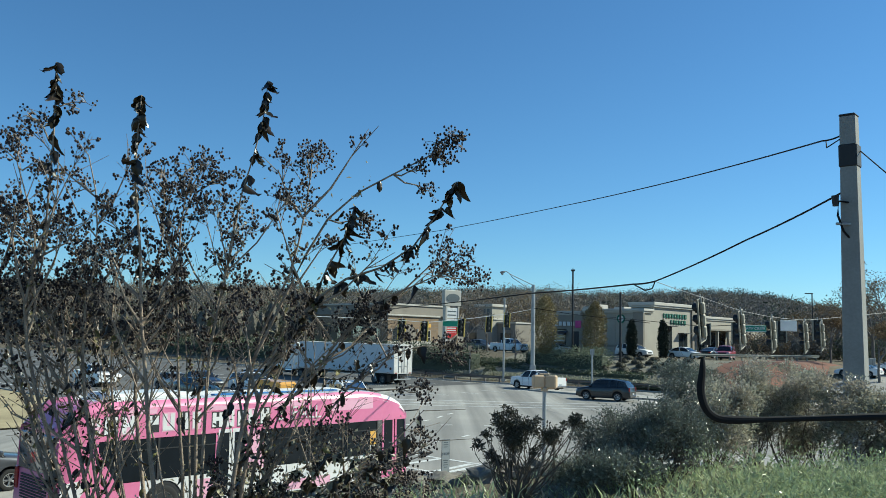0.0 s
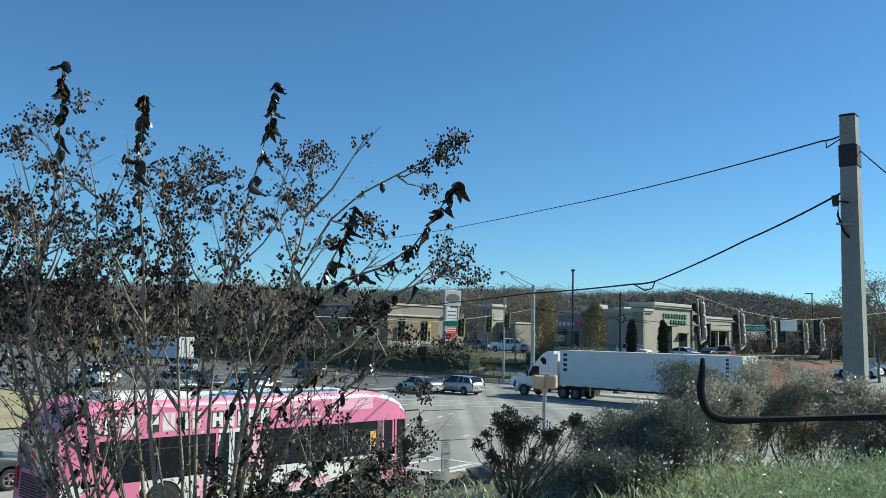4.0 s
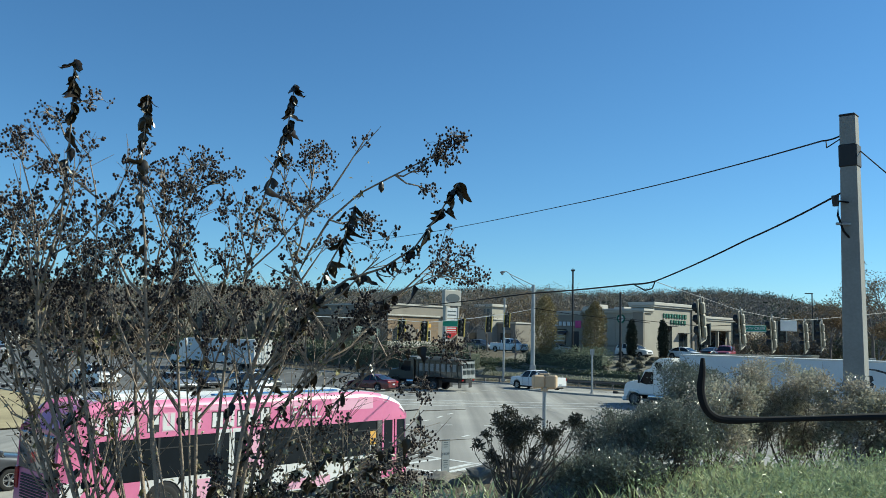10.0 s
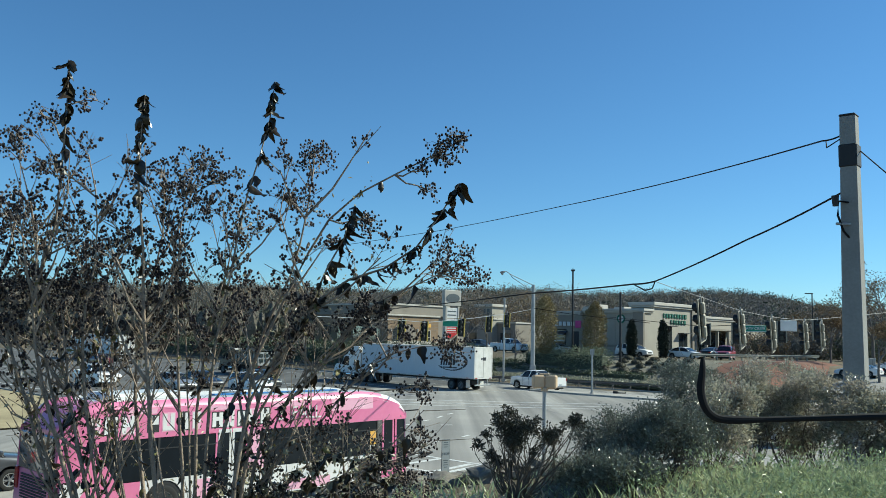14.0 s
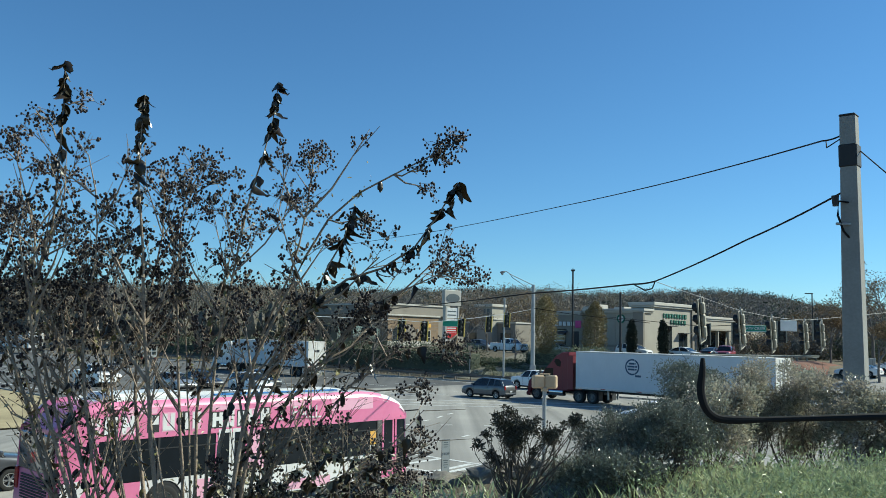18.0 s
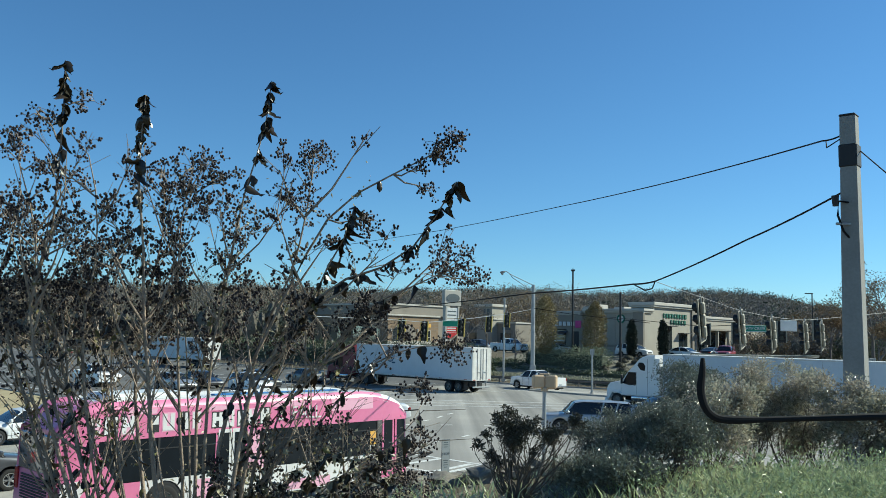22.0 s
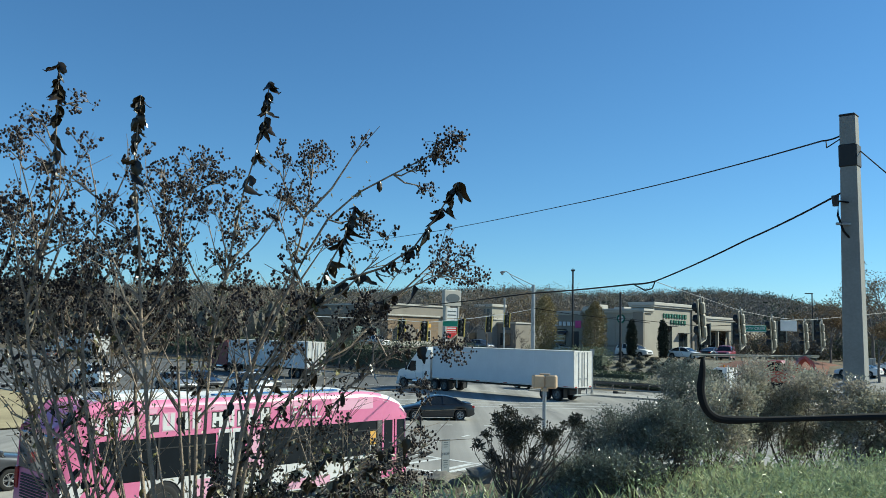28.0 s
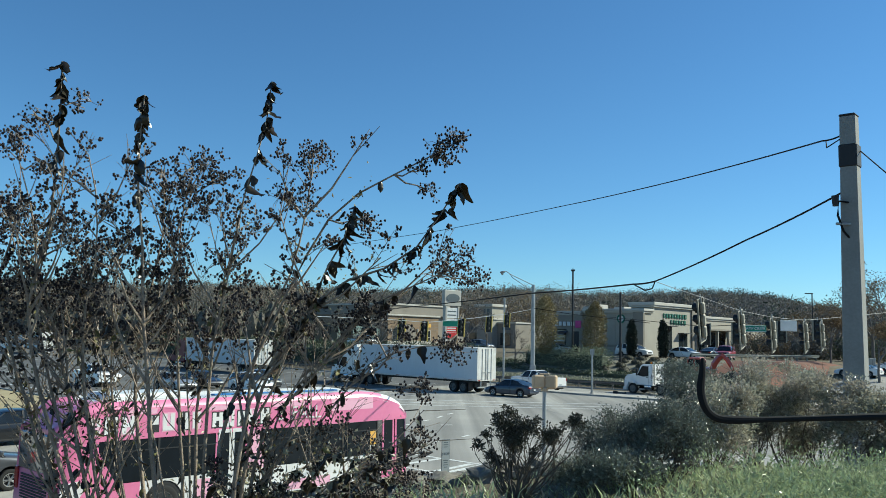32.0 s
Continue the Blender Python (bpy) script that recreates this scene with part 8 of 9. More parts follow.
# an olive spreading shrub and a dark round one on the slope
for p, rx, rz, ma, label in (((6.62, 97.0, 1.02), 2.0, 0.62, SLOPE_LEAF, "pale olive spreading shrub on the slope"), ((5.93, 99.0, 2.24), 0.9, 0.9, HEDGE_LEAF, "dark round shrub on the slope")):
    rs = random.Random(int(rx * 10))
    e = thing("spreading_shrub", label, "shrub", Matrix.Translation((p[0], p[1], height(p[0], p[1]))))
    g = Geo()
    leaf_cloud(g, Vector((0, 0, rz * 0.6)), rx, rx * 0.7, rz, 900, 0.16, rs)
    part("foliage", g, ma, e, smooth=0)

# dark shrubs beside the drive
rs = random.Random(5)
for px in (1446, 1468, 1492, 1535, 1560, 1590):
    p = at_depth(px, 117)
    e = thing("shrub", "large dark evergreen shrub beside the drive", "shrub", Matrix.Translation((p.x, p.y, height(p.x, p.y))))
    g = Geo()
    h = rs.uniform(2.2, 3.2)
    leaf_cloud(g, Vector((0, 0, h * 0.5)), rs.uniform(1.3, 1.8), 1.5, h * 0.55, 700, 0.22, rs)
    part("foliage", g, HEDGE_LEAF, e, smooth=0)

# bare clay cut to the right of the lot
g = Geo()
rows = []
for i in range(12):
    m = 34.5 + 0.75 * i
    rows.append([place(n, m, height(*place(n, m).xy) + 0.03) for n in (edge(m) + 2.5, edge(m) + 5, edge(m) + 7, edge(m) + 9, edge(m) + 11, edge(m) + 14, edge(m) + 18, edge(m) + 23, edge(m) + 28, edge(m) + 33)])
g.loft(rows)
thing("slope", "bare red clay slope with dry grass", "slope", kind="structure", geo=g, material=CLAY)


# ---- trees ----
def column_tree(p, h, w, seed, material=None):
    r = random.Random(seed)
    e = thing("columnar_tree", "narrow upright tree with gold and green leaves", "tree", Matrix.Translation(p))
    t = Geo().tube([(0, 0, 0), (0.05, 0, h * 0.5), (0, 0, h * 0.92)], [0.14, 0.09, 0.03], 8)
    for k in range(16):
        z = h * (0.12 + 0.05 * k)
        a = 2.4 * k
        t.tube([(0, 0, z), (math.cos(a) * w * 0.3, math.sin(a) * w * 0.3, z + 0.9)], [0.04, 0.015], 4)
    part("trunk", t, BARK, e)
    g = Geo()
    for k in range(26):
        q = k / 25
        z = h * (0.06 + 0.90 * q)
        ww = w * 0.5 * min(1.0, 0.62 + 1.5 * q) * math.sqrt(max(0.05, 1 - max(0.0, (q - 0.38) / 0.64) ** 2.2)) * r.uniform(0.86, 1.08)
        leaf_cloud(g, Vector((r.uniform(-0.1, 0.1), r.uniform(-0.1, 0.1), z)), ww, ww, h * 0.06, 150, 0.26, r)
    part("crown", g, material or TREE_GOLD, e, smooth=0)
    return e


for p, h, w, s in (((12.85, 103.0, 4.09), 7.0, 3.9, 1), ((18.98, 103.0, 4.16), 6.3, 3.8, 2)):
    column_tree((p[0], p[1], 2.97), h + 0.4, w, s)
for p, h, w, s in (((23.82, 104.0, 3.56), 4.3, 1.4, 3), ((27.49, 103.0, 3.46), 4.3, 1.3, 4)):
    column_tree((p[0], p[1], 2.9), h + 0.4, w, s, WOOD_CYPRESS)


def bare_tree(p, h, seed, leafy=0, material=None, spread=0.5):
    """A tapered trunk that forks down to fine twigs, with some dry leaves left."""
    r = random.Random(seed)
    e = thing("bare_tree", "leafless winter tree with fine grey twigs" if leafy < 300 else "winter tree with rusty leaves still on fine twigs", "tree", Matrix.Translation(p))
    g, lf = Geo(), Geo()

    def limb(a, d, ln, rad, depth):
        b = a + d * ln
        g.tube([a, a.lerp(b, 0.5) + rand_dir(r) * ln * 0.05, b], [rad, rad * 0.8, rad * 0.62], 6 if depth > 2 else 3, cap=False)
        if depth == 0:
            for k in range(leafy // 60):
                leaf_bit(lf, b + rand_dir(r) * ln * 0.7, rand_dir(r), rand_dir(r), 0.22, 0.13)
            return
        for k in range(3 if depth > 1 else 4):
            dd = (d + rand_dir(r, 0.25) * spread * 1.5).normalized()
            limb(a.lerp(b, r.uniform(0.55, 1.0)), dd, ln * r.uniform(0.62, 0.82), rad * 0.56, depth - 1)
    limb(Vector((0, 0, 0)), Vector((0, 0, 1)), h * 0.30, h * 0.018, 5)
    part("trunk", g, WOOD_TRUNK, e)
    if leafy:
        part("leaves", lf, material or WOOD_TAN, e, smooth=0)
    return e


for k, (p, h, lf) in enumerate((((56.42, 118.0, 6.03), 13.5, 180), ((56.04, 108.0, 6.05), 14.5, 240), ((52.2, 95.0, 6.0), 14, 240), ((48.65, 104.0, 5.05), 8.5, 420), ((46.23, 88.0, 4.99), 8.5, 480), ((58.59, 135.0, 6.03), 10, 300), ((9.3, 104.0, 3.92), 6.2, 0), ((6.92, 125.0, 4.85), 8.5, 120), ((4.37, 135.0, 4.76), 8.0, 300), ((-9.08, 112.0, 3.01), 10.5, 60), ((-14.35, 118.0, 2.79), 9.5, 120), ((-20.44, 126.0, 2.51), 10, 180))):
    bare_tree((p[0], p[1], height(p[0], p[1])), h, 60 + k, lf, WOOD_TAN if lf > 150 else WOOD_BARE)


def woods():
    """Wooded hills all along the back, as crowns of twig and leaf faces with trunks."""
    r = random.Random(77)
    kinds = {"bare": (Geo(), WOOD_BARE), "pine": (Geo(), WOOD_PINE), "russet": (Geo(), WOOD_TAN)}
    trunks, inner = Geo(), Geo()
    for i in range(2900):
        a = r.uniform(-0.60, 0.62)
        d = r.choice((r.uniform(205, 330), r.uniform(300, 470), r.uniform(430, 590), r.uniform(500, 600)))
        x, y = d * math.sin(a), d * math.cos(a)
        n = N.x * x + N.y * y
        if n < (178 if d < 300 else 105):
            continue
        z = height(x, y)
        q = r.random() + 0.10 * noise.noise((x * 0.02, y * 0.02, 0)) * 3
        k = "pine" if q < 0.19 + 0.16 * sstep(430, 560, d) else "russet" if 0.62 < q < 0.72 else "bare"
        h = r.uniform(9, 12.5)
        w = r.uniform(3.6, 6.4) * (0.8 if k == "pine" else 1)
        g = kinds[k][0]
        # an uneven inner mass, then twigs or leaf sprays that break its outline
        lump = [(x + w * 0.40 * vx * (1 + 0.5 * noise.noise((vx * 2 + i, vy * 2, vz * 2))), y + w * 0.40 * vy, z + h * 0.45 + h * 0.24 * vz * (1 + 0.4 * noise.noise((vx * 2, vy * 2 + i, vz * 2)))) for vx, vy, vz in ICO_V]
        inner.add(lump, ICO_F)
        c = Vector((x, y, z + h * 0.5))
        for j in range(165 if k == "bare" else 140):
            v = rand_dir(r, 0.15)
            s = 0.35 + 0.65 * r.random() ** 0.7
            p = c + Vector((v.x * w * s, v.y * w * s, v.z * h * 0.52 * s))
            if k == "bare":
                leaf_bit(g, p, rand_dir(r, 0.7), rand_dir(r, 0.2), r.uniform(0.6, 1.7), r.uniform(0.14, 0.34))
            else:
                leaf_bit(g, p, rand_dir(r, 0.4), rand_dir(r, 0.2), r.uniform(0.5, 1.1), r.uniform(0.3, 0.6))
        if i % 4 == 0:
            trunks.tube([(x, y, z - 1), (x, y, z + h * 0.6)], [0.13, 0.04], 3, cap=False)
    for i in range(420):
        # a nearer belt of trees beyond the far end of the lot
        m = r.uniform(112, 330)
        n = r.uniform(96, 175) if m > 165 else r.uniform(150, 190)
        p2 = place(n, m)
        z = height(p2.x, p2.y)
        k = r.choice(("pine", "bare", "bare", "russet"))
        h, w = r.uniform(9, 15), r.uniform(2.6, 4.4)
        c = Vector((p2.x, p2.y, z + h * 0.58))
        for j in range(230):
            v = rand_dir(r, 0.1)
            q = r.random() ** 0.4
            ln = r.uniform(0.5, 1.2) if k == "bare" else r.uniform(0.25, 0.55)
            leaf_bit(kinds[k][0], c + Vector((v.x * w * q, v.y * w * q, v.z * h * 0.54 * q)), rand_dir(r, 0.6), rand_dir(r, 0.2), ln, ln * (0.11 if k == "bare" else 0.5))
        trunks.tube([(p2.x, p2.y, z - 1), (p2.x, p2.y, z + h * 0.7)], [0.13, 0.05], 3, cap=False)
    for i in range(230):
        # a dark evergreen belt behind the tall hedge at the far end
        m = r.uniform(126, 330)
        n = r.uniform(82, 112)
        p2 = place(n, m)
        z = height(p2.x, p2.y)
        h, w = r.uniform(5, 9.5), r.uniform(1.8, 3.0)
        c = Vector((p2.x, p2.y, z + h * 0.48))
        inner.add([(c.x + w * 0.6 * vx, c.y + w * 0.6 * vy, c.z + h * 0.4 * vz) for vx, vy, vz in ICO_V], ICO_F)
        for j in range(190):
            v = rand_dir(r, 0.1)
            q = 0.5 + 0.5 * r.random()
            taper = 1.0 - 0.45 * max(0.0, v.z)
            leaf_bit(kinds["pine"][0], c + Vector((v.x * w * q * taper, v.y * w * q * taper, v.z * h * 0.52 * q)), rand_dir(r, 0.2), rand_dir(r, 0.2), r.uniform(0.3, 0.6), r.uniform(0.15, 0.3))
        trunks.tube([(p2.x, p2.y, z - 1), (p2.x, p2.y, z + h * 0.6)], [0.14, 0.05], 3, cap=False)
    for i in range(210):
        # trees and undergrowth at the near end, past the bank
        d = r.uniform(122, 195)
        px = r.uniform(0.33, 0.62)
        x, y = d * px, d
        if N.x * x + N.y * y < 124 and i % 3:
            continue
        z = height(x, y)
        k = r.choice(("bare", "bare", "bare", "russet", "pine"))
        under = i % 3 == 0
        h, w = (r.uniform(1.6, 3.2), r.uniform(1.4, 2.4)) if under else (r.uniform(5, 8.0) if px < 0.46 else r.uniform(6.5, 11.5), r.uniform(2.0, 3.6))
        if under:
            k = "pine"
        c = Vector((x, y, z + h * 0.5))
        for j in range(70 if under else 190):
            v = rand_dir(r, 0.1)
            q = r.random() ** 0.4
            p = c + Vector((v.x * w * q, v.y * w * q, v.z * h * 0.52 * q))
            if k == "bare":
                leaf_bit(kinds[k][0], p, rand_dir(r, 0.5), rand_dir(r, 0.2), r.uniform(0.4, 1.0), r.uniform(0.05, 0.12))
            else:
                leaf_bit(kinds[k][0], p, rand_dir(r, 0.5), rand_dir(r, 0.2), r.uniform(0.25, 0.6), r.uniform(0.14, 0.3))
        trunks.tube([(x, y, z - 0.5), (x, y, z + h * 0.7)], [0.10, 0.03], 3, cap=False)
    for i in range(90):
        # thick undergrowth beside the drive
        d = r.uniform(114, 150)
        px = r.uniform(0.355, 0.56)
        x, y = d * px, d
        z = height(x, y)
        h, w = r.uniform(2.4, 4.6), r.uniform(1.4, 2.4)
        c = Vector((x, y, z + h * 0.46))
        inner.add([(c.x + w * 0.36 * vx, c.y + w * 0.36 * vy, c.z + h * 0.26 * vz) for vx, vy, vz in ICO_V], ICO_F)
        k = r.choice(("pine", "bare", "bare", "russet"))
        for j in range(300):
            v = rand_dir(r, 0.1)
            q = 0.3 + 0.7 * r.random() ** 0.6
            leaf_bit(kinds[k][0], c + Vector((v.x * w * q, v.y * w * q, v.z * h * 0.52 * q)), rand_dir(r, 0.4), rand_dir(r, 0.2), r.uniform(0.25, 0.6), r.uniform(0.08, 0.2))
    for k, (g, ma) in kinds.items():
        thing("far_woods", {"bare": "bare brown winter woods on the hills", "pine": "dark pine crowns among winter woods", "russet": "russet crowns among winter woods"}[k], "woods", kind="stuff", geo=g, material=ma, smooth=0)
    # dark lumps added inside the crowns; their colour stands in for inner shade
    thing("far_thicket", "dark cores added in the winter crowns in place of inner shade", "woods", kind="stuff", geo=inner, material=mat("shaded crown core", (0.13, 0.115, 0.095), 0.95, col2=(0.085, 0.08, 0.065), scale=0.02, fine=0.3, vary=0.35), smooth=0)
    thing("far_trunks", "thin grey tree trunks on the hills", "woods", kind="stuff", geo=trunks, material=WOOD_TRUNK, smooth=0)


woods()
# ---- vehicles that stand still ----
def park(ob, n, m, turn, z=0.012):
    p = place(n, m, z)
    ob.matrix_basis = pose(p.x, p.y, p.z, 0, 0, turn)
    return ob


white_pickup = car("pickup", P_WHITE, "white crew-cab pickup waiting beside the guardrail", "pickup truck", L=5.85, W=2.0, H=1.88, base=3.65, front=0.98, r=0.40, name="pickup_truck")
park(white_pickup, 67.0, 51.45, ROAD_TURN - 3)
lot_pickup = car("pickup", P_WHITE, "white pickup parked in the shops' lot", "pickup truck", L=6.2, W=2.05, H=1.98, base=3.9, front=1.0, r=0.42, name="pickup_truck")
park(lot_pickup, 94.0, 77.6, -50, 2.98)
P_MAROON = paint("maroon paint", (0.34, 0.06, 0.085))
lot = [
    ("suv", P_WHITE, "white sport utility vehicle parked by the shop", 94.6, 57.2, -44), ("sedan", P_WHITE, "white sedan parked by the shop front", 95.4, 50.4, -44),
    ("boxy", P_MAROON, "dark red wagon parked by the shop", 97.6, 46.2, -118), ("sedan", P_BLACK, "black sedan parked beside a red wagon", 104.0, 51.0, 46),
    ("suv", P_GREY, "grey crossover parked in the lot", 99.5, 88.0, -44), ("sedan", P_SILVER, "silver sedan parked in the lot", 94.4, 69.6, 136),
]
for kind, col, label, n, m, turn in lot:
    park(car(kind, col, label, "car", H={"suv": 1.72, "sedan": 1.46, "boxy": 1.74}[kind]), n, m, turn, 2.98)
# waiting traffic on the oncoming side, and cars beyond the bushes
queue = [
    ("pickup", P_WHITE, "white pickup in the waiting oncoming lane", 32.0, 74.0, -44), ("sedan", P_SILVER, "silver sedan in the waiting oncoming lane", 35.5, 66.0, -44),
    ("suv", P_WHITE, "white crossover in the waiting oncoming lane", 39.2, 60.0, -44), ("sedan", P_DARKBLUE, "dark blue sedan waiting in the oncoming lane", 39.2, 68.0, -44),
    ("suv", P_BLACK, "black crossover waiting in the oncoming lane", 42.6, 64.0, -44), ("sedan", P_WHITE, "white sedan waiting in the oncoming lane", 35.5, 80.0, -44),
]
park(car("suv", P_GREY, "dark grey crossover in the lane beside the bus", "car", H=1.7), 8.2, 28.6, 45.8)
for kind, col, label, n, m, turn in queue:
    park(car(kind, col, label, "pickup truck" if kind == "pickup" else "car", L=5.6 if kind == "pickup" else 4.7, H={"suv": 1.7, "sedan": 1.46, "pickup": 1.9}[kind], base=3.4 if kind == "pickup" else 2.75), n, m, turn)
side = [
    ("sedan", P_WHITE, "white sedan on the drive beyond the bushes", 99.0, 31.4, ROAD_TURN), ("suv", P_WHITE, "white crossover on the drive beyond the bushes", 103.0, 28.6, ROAD_TURN + 12),
    ("sedan", P_SILVER, "pale sedan waiting on the drive beyond the bushes", 109.0, 30.4, ROAD_TURN),
]
for kind, col, label, n, m, turn in side:
    park(car(kind, col, label, "car", H={"suv": 1.7, "sedan": 1.46}[kind]), n, m, turn, height(*place(n, m).xy) + 0.09)


# ---- close to the eye: a dark windshield reflection, built as a solid bent tube ----
def windshield_reflection():
    pts = [(0.2198, 0.7, 5.047), (0.2197, 0.7, 5.043), (0.2195, 0.7, 5.036), (0.218, 0.7, 5.021), (0.2205, 0.7, 5.009), (0.226, 0.7, 5.001), (0.236, 0.7, 4.997), (0.26, 0.7, 4.997), (0.302, 0.7, 4.999), (0.397, 0.7, 5.0035)]
    line = smooth_path(pts, 60)
    wide = [(0.0, 0.0016), (0.03, 0.0026), (0.10, 0.0034), (0.32, 0.0036), (0.42, 0.0024), (0.6, 0.0024), (0.75, 0.0030), (1.0, 0.0034)]
    g = Geo().tube(line, [lerp(wide, k / 60) for k in range(61)], 10)
    thing("cable", "dark windshield reflection built as a bent black tube", "cable", geo=g, material=RUBBER)


windshield_reflection()
# ---- what moves ----
def lane_rows(table, n, z=0.0):
    """Rows for a truck along the parkway: (t, m) pairs, the near side of its trailer at n (a number or (t, n) pairs)."""
    nn = n if isinstance(n, list) else [(0, n)]
    (ta, ma), (tb, mb) = table[0], table[1]
    (tc, mc), (td, md) = table[-2], table[-1]
    v0, v1 = (mb - ma) / (tb - ta), (md - mc) / (td - tc)
    rows = []
    ts = sorted(set([0.0, 32.0] + [t for t, _ in table]))
    for t in ts:
        m = ma - v0 * (ta - t) if t < ta else md + v1 * (t - td) if t > td else lerp(table, t)
        p = place(lerp(nn, t) + 1.3, m, z)
        rows.append((t, pose(p.x, p.y, p.z, 0, 0, ROAD_TURN)))
    return rows


def arc_rows(t0, t1, mid, c, reach=0.3):
    """Rows for a car: its centre is a curve of second order about the time mid between t0 and t1; before and after that it bends into its lane."""
    def at(t):
        s = t - mid
        vx, vy = c[1] + 2 * c[2] * s, c[4] + 2 * c[5] * s
        return c[0] + c[1] * s + c[2] * s * s, c[3] + c[4] * s + c[5] * s * s, math.atan2(vy, vx), math.hypot(vx, vy)
    a, b = max(0.0, t0 - reach), min(32.0, t1 + reach)
    way = math.degrees(at(mid)[2]) % 360
    before, after = radians(135.8), radians(225.8 if 165 < way < 270 else 135.8)
    if way > 300:
        before = after = radians(315.8)

    def bend(t, to, sign):
        """Integrate on from the time t, turning towards a heading."""
        x, y, h, v = at(t)
        out = []
        while 0.0 < t < 32.0 and len(out) < 26:
            d = (to - h + math.pi) % (2 * math.pi) - math.pi
            h += max(-v / 130, min(v / 130, d))
            x, y, t = x + sign * v * 0.1 * math.cos(h), y + sign * v * 0.1 * math.sin(h), t + sign * 0.1
            out.append((t, x, y, h))
        if out and 0.0 < t < 32.0:
            end = 32.0 if sign > 0 else 0.0
            # far enough to be out of sight, then it waits there
            go = min(abs(end - t), 160 / v)
            x, y, t = x + sign * v * go * math.cos(h), y + sign * v * go * math.sin(h), t + sign * go
            out.append((t, x, y, h))
            if 0.0 < t < 32.0:
                out.append((end, x + sign * 0.5 * math.cos(h), y + sign * 0.5 * math.sin(h), h))
        return [q for q in out if 0.0 <= q[0] <= 32.0]
    mids = [a + (b - a) * k / max(1, round((b - a) / 0.2)) for k in range(max(1, round((b - a) / 0.2)) + 1)]
    rows = list(reversed(bend(a, before, -1))) + [(t, *at(t)[:3]) for t in mids] + bend(b, after, 1)
    rows[0] = (0.0, *rows[0][1:])
    rows[-1] = (32.0, *rows[-1][1:])
    return [(t, pose(x, y, 0.012, 0, 0, math.degrees(h))) for t, x, y, h in rows]


CAR_PATHS = [
    (dark_suv, 0.0, 2.6, 1.2, (5.323, -7.285, 0.029, 77.219, 5.572, 0.5)),
    (silver_suv, 0.3, 1.8, 1.012, (5.753, -13.2, -0.4, 71.4, 9.0, -0.6)),
    (teal_sedan, 0.9, 1.5, 1.2, (2.355, 20.7, 1.4, 52.7, -7.24, -0.37)),
    (silver_sedan, 3.0, 3.5, 3.28, (9.1, -14.5, -2.0, 66.2, 11.0, 0.5)),
    (pale_suv, 3.0, 3.5, 3.28, (11.4, -13.4, -0.7, 67.5, 9.6, 0.25)),
    (red_sedan, 8.6, 9.8, 9.08, (5.398, -13.384, 0.748, 70.113, 8.153, -0.6)),
    (white_suv, 16.3, 16.5, 16.433, (-1.272, -8.512, 0.0, 51.475, -0.8, -0.5)),
    (grey_suv, 17.2, 19.0, 18.062, (3.475, -10.832, -0.387, 71.592, 9.165, -0.046)),
    (white_sedan, 18.4, 19.7, 19.038, (3.817, -8.859, 0.081, 51.972, -0.499, -1.6)),
    (grey_sedan, 19.0, 20.7, 19.811, (5.544, -9.621, 0.25, 69.065, 8.046, -0.366)),
    (white_saloon, 20.4, 21.8, 21.05, (3.939, -8.776, 0.204, 50.67, -1.2, -0.3)),
    (pale_wagon, 22.0, 23.3, 22.75, (2.505, -8.204, -0.706, 46.126, -0.612, -0.737)),
    (black_sedan, 22.6, 23.6, 23.05, (4.046, -9.761, 0.364, 52.0, -4.0, 0.2)),
    (black_suv, 24.4, 25.5, 25.057, (4.06, -7.583, 0.479, 47.565, -0.16, -0.511)),
    (smoke_sedan, 25.3, 25.5, 25.42, (6.037, -7.489, 0.078, 51.358, -2.0, -0.4)),
    (black_coupe, 27.5, 28.3, 27.86, (0.738, -7.331, 1.244, 51.738, -1.163, -0.8)),
    (dump, 8.0, 11.0, 9.3, (4.676, -8.56, 0.784, 77.403, 4.596, 0.048)),
    (flatbed, 0.3, 0.9, 0.5, (0.45, 14.3, 0.0, 48.06, -11.2, 0.0)),
    (navy_sedan, 30.0, 32.0, 31.018, (10.997, -4.761, -0.058, 70.363, 2.806, 0.361)),
]
TRUCK_PATHS = [
    (white_hauler, [(0, 79.2), (0.5, 84.6), (1, 89.8), (1.5, 95.4)], 58.0),
    (lettered_hauler, [(3.0, 32.0), (3.5, 37.7), (5.5, 56.2), (6.0, 61.6), (6.5, 67.4), (7, 73.2), (7.5, 80.0), (8, 85.0), (8.5, 89.6)], [(3.5, 58.8), (6.0, 57.2)]),
    (swoosh_hauler, [(10.0, 31.4), (10.4, 35.3), (11.0, 41.4), (12, 51.4), (12.5, 56.3), (13, 61.0), (13.5, 64.6), (14, 68.6), (14.5, 72.6), (16.5, 85.6), (17.5, 91.5), (18.5, 97.3)], 58.5),
    (red_hauler, [(16.5, 26.6), (17.2, 32.6), (17.5, 35.2), (18, 39.2), (18.5, 43.0), (19, 46.9), (20, 54.0), (20.5, 57.4), (21, 60.9), (22, 66.6), (23, 71.1), (24, 75.0), (25, 78.8), (27.5, 89.6), (28.5, 92.6), (30, 96.5)], 56.0),
    (plain_hauler, [(21.5, 28.6), (22.5, 34.4), (23, 37.2), (23.5, 39.9), (24, 42.2), (25, 46.7), (25.5, 48.5), (27.5, 54.5), (28, 55.7), (29, 58.2), (30, 60.4), (31, 62.6), (31.5, 64.4), (32, 66.2)], 56.2),
]


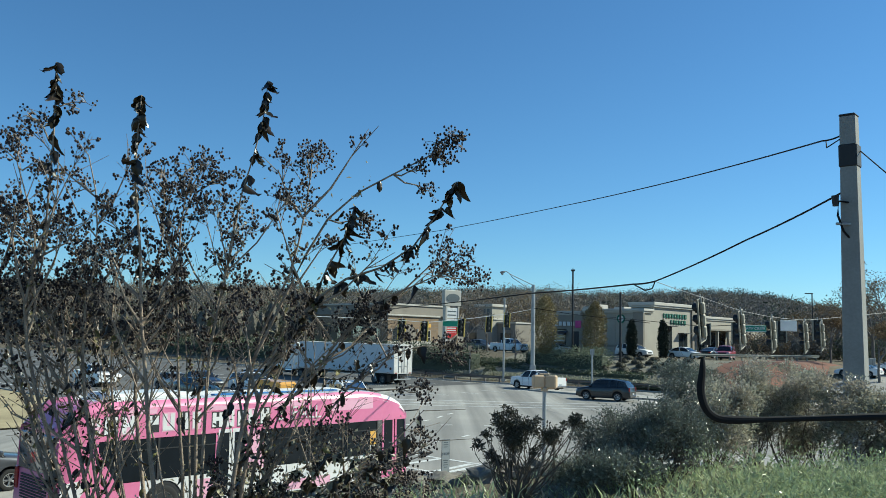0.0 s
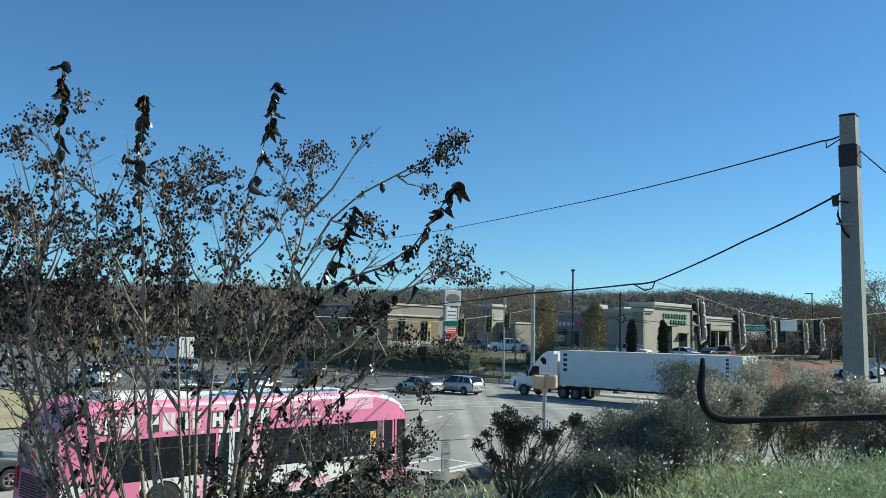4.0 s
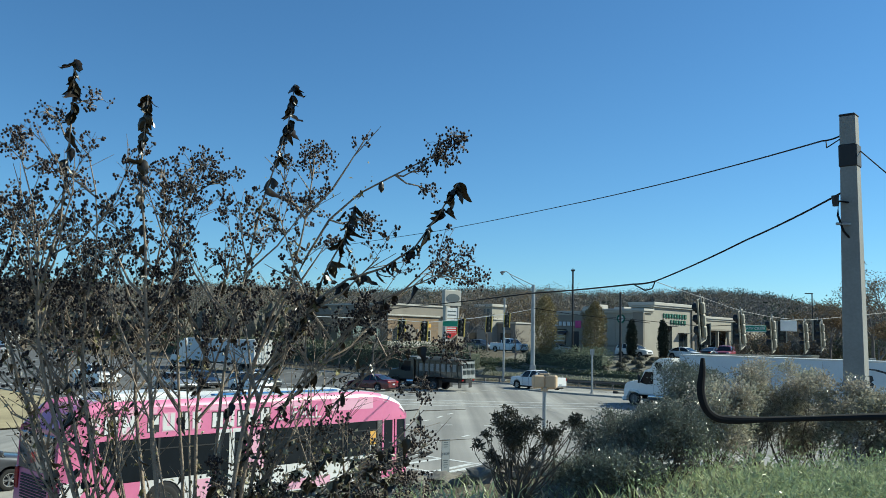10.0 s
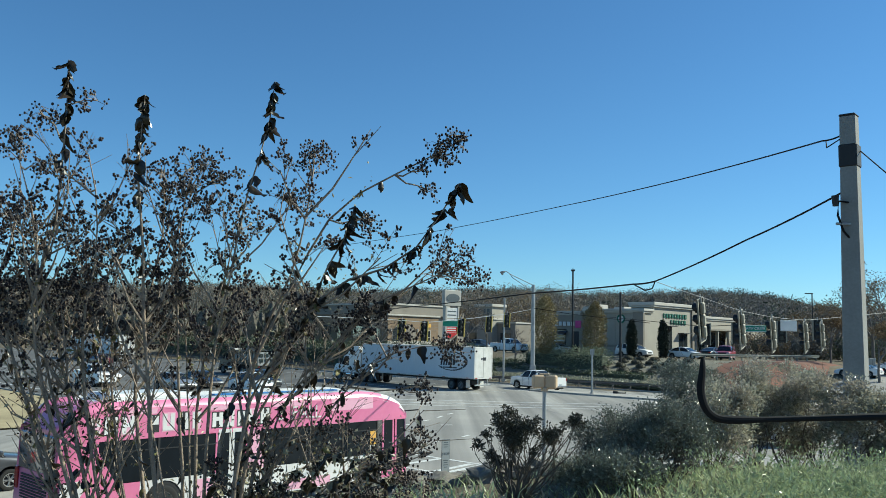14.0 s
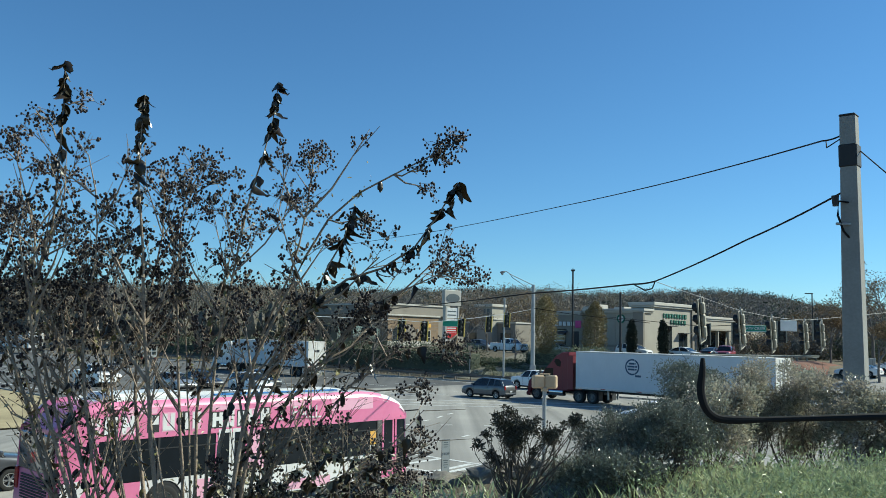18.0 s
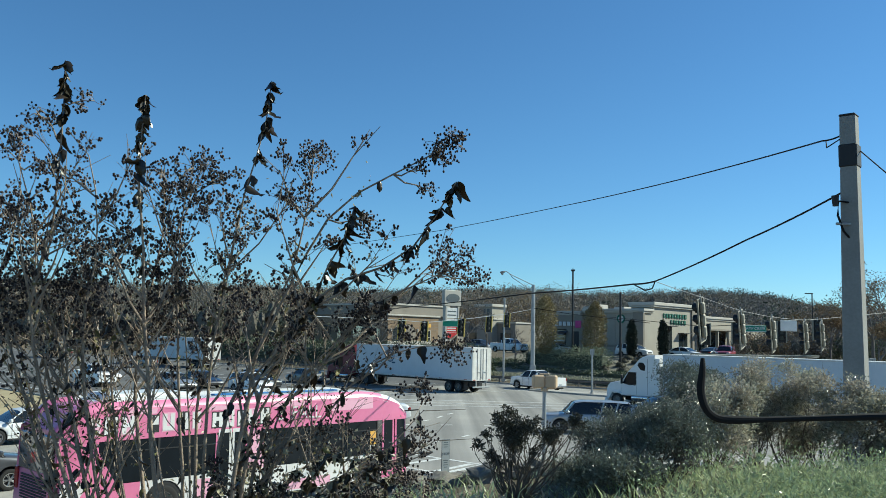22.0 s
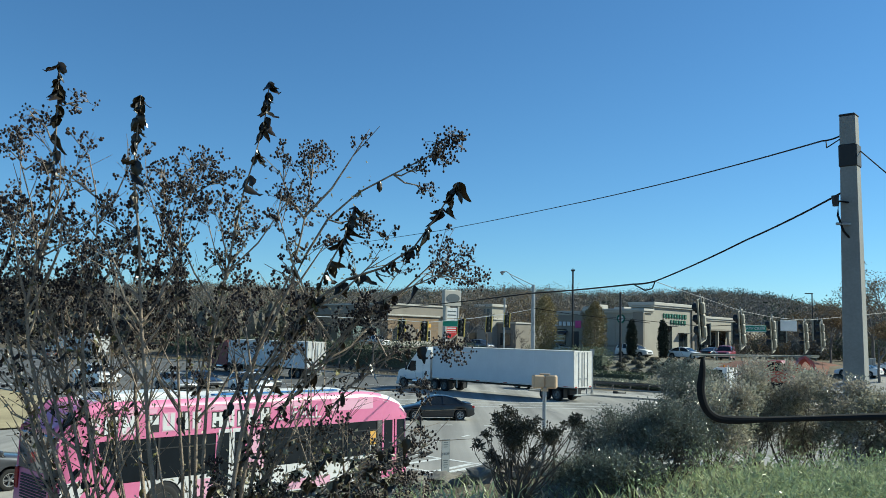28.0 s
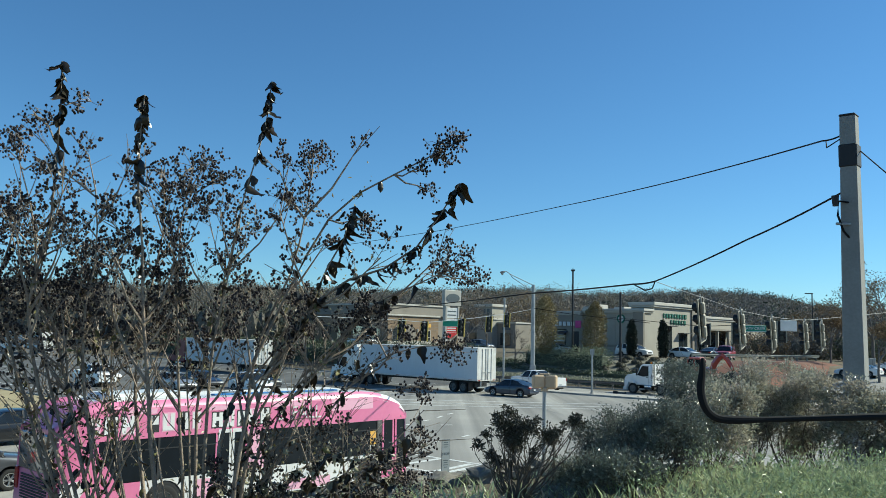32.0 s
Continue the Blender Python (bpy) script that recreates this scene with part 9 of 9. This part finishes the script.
LOW_PATH = [(0, -60), (20, 18), (23, 27.9), (25, 31.0), (27.5, 32.1), (28, 32.8), (29, 34.9), (30, 37.1), (31, 39.3), (32, 40.2)]


def spin(vehicle, t0, t1):
    """Turn the wheels with the way that the vehicle has gone, while it is within sight."""
    path = {}
    curves = vehicle.animation_data.action.layers[0].strips[0].channelbag(vehicle.animation_data.action_slot).fcurves
    fx, fy = curves.find("location", index=0), curves.find("location", index=1)
    a, b = max(1, frame(t0)), min(frame(32.0), frame(t1))
    way, last = 0.0, None
    for f in range(a, b + 1):
        p = (fx.evaluate(f), fy.evaluate(f))
        if last:
            way += math.hypot(p[0] - last[0], p[1] - last[1])
        path[f], last = way, p
    quick = max([path[f] - path[f - 1] for f in path if f - 1 in path] or [0.0])
    for ob, r, side in WHEELS.get(vehicle.name, []):
        ease = min(1.0, 1.3 * r / max(quick, 1e-6))
        m0 = ob.matrix_basis.copy()
        rows = []
        fs = sorted(path)
        per = 1.35 * r / ease                       # less than a quarter turn from row to row
        keep, mark = [fs[0]], 0.0
        for f, g in zip(fs, fs[1:]):
            if path[g] - mark > per and f > keep[-1]:
                keep.append(f)
                mark = path[f]
        if fs[-1] > keep[-1]:
            keep.append(fs[-1])
        if keep[0] > 1:
            rows.append((0.0, m0))
        rows += [((f - 1) / FPS, m0 @ Matrix.Rotation(side * ease * path[f] / r, 4, "Y")) for f in keep]
        if keep[-1] < frame(32.0):
            rows.append((32.0, m0 @ Matrix.Rotation(side * ease * path[keep[-1]] / r, 4, "Y")))
        walk(ob, rows)


# how far the tall stems lean to the side, in degrees, as the wind moves them
SWAY = [
    (0, ((0, -0.55), (2, 0.1), (3, -0.1), (6, 0.55), (8, 0.9), (9, 0.35), (10, 0.9), (11, 0.35), (12, 0.7), (13, 0.4), (17, 0.6), (19, -0.3), (21, -0.2), (23, 0.45), (25, -0.2), (28, -0.35), (30, 0.1), (32, -0.1))),
    (2, ((0, -0.25), (3, 0.0), (6, 0.2), (9, 0.35), (13, 0.05), (19, 0.05), (23, 0.1), (28, -0.3), (32, 0.0))),
    (3, ((0, -0.7), (1.4, -0.4), (2.1, -0.1), (3.0, -1.4), (3.6, -0.4), (5.5, 0.3), (6.2, 0.0), (7.5, 0.55), (8, 0.8), (8.5, 0.7), (9, 0.3), (9.4, 0.9), (9.7, 0.4), (10, 1.5), (10.6, 1.3), (11, 1.05), (11.5, 0.35), (12, 1.35), (13, 0.5), (13.6, 0.1), (14.5, -0.3), (16.5, 0.8), (17.5, 0.2), (18.5, 0.1), (19.5, -0.7), (20.5, -0.7), (21.5, -0.4), (23.5, -0.7), (25.5, -0.9), (27.5, -0.7), (29, -0.4), (32, -0.4))),
    (4, ((0, -0.1), (6, 0.1), (13, 0.1), (19, 0.0), (23, 0.05), (28, 0.0), (32, 0.0))),
    (5, ((0, 0.0), (6, 0.35), (9, 0.2), (13, 0.15), (19, 0.05), (23, 0.0), (28, 0.0), (32, 0.1))),
    (6, ((0, 0.0), (6, 0.0), (9, 0.1), (13, 0.3), (19, 0.1), (23, 0.0), (28, 0.1), (32, 0.3))),
    (11, ((0, -0.2), (6, 0.3), (13, 0.1), (19, -0.2), (25, 0.1), (32, 0.0))),
]


def motions():
    for ob, t0, t1, mid, c in CAR_PATHS:
        walk(ob, arc_rows(t0, t1, mid, c))
    for ob, table, n in TRUCK_PATHS:
        walk(ob, lane_rows(table, n, 0.012))
    # the pickup in the shops' lot backs out and leaves
    rows = []
    for t, n, m in ((0, 94.0, 77.6), (23.3, 94.0, 77.6), (24.1, 94.1, 80.0), (25.0, 94.3, 86.0), (26.5, 94.0, 97.0), (28.0, 93.0, 106.0), (32.0, 92.0, 108.0)):
        p = place(n, m, 2.98)
        rows.append((t, pose(p.x, p.y, p.z, 0, 0, -50 + 4 * sstep(77.6, 86.0, m))))
    walk(lot_pickup, rows)
    walk(low_truck, lane_rows(LOW_PATH, 71.0, 0.012))
    for k, table in SWAY:
        walk(STEMS[k], [(t, Matrix.Rotation(radians(a), 4, "Y")) for t, a in table])
    for ob, t0, t1, mid, c in CAR_PATHS:
        spin(ob, t0 - 0.8, t1 + 0.8)
    for ob, table, n in TRUCK_PATHS:
        spin(ob, table[0][0] - 1.0, min(table[-1][0], 32.0))
    spin(low_truck, 27.0, 32.0)
motions()
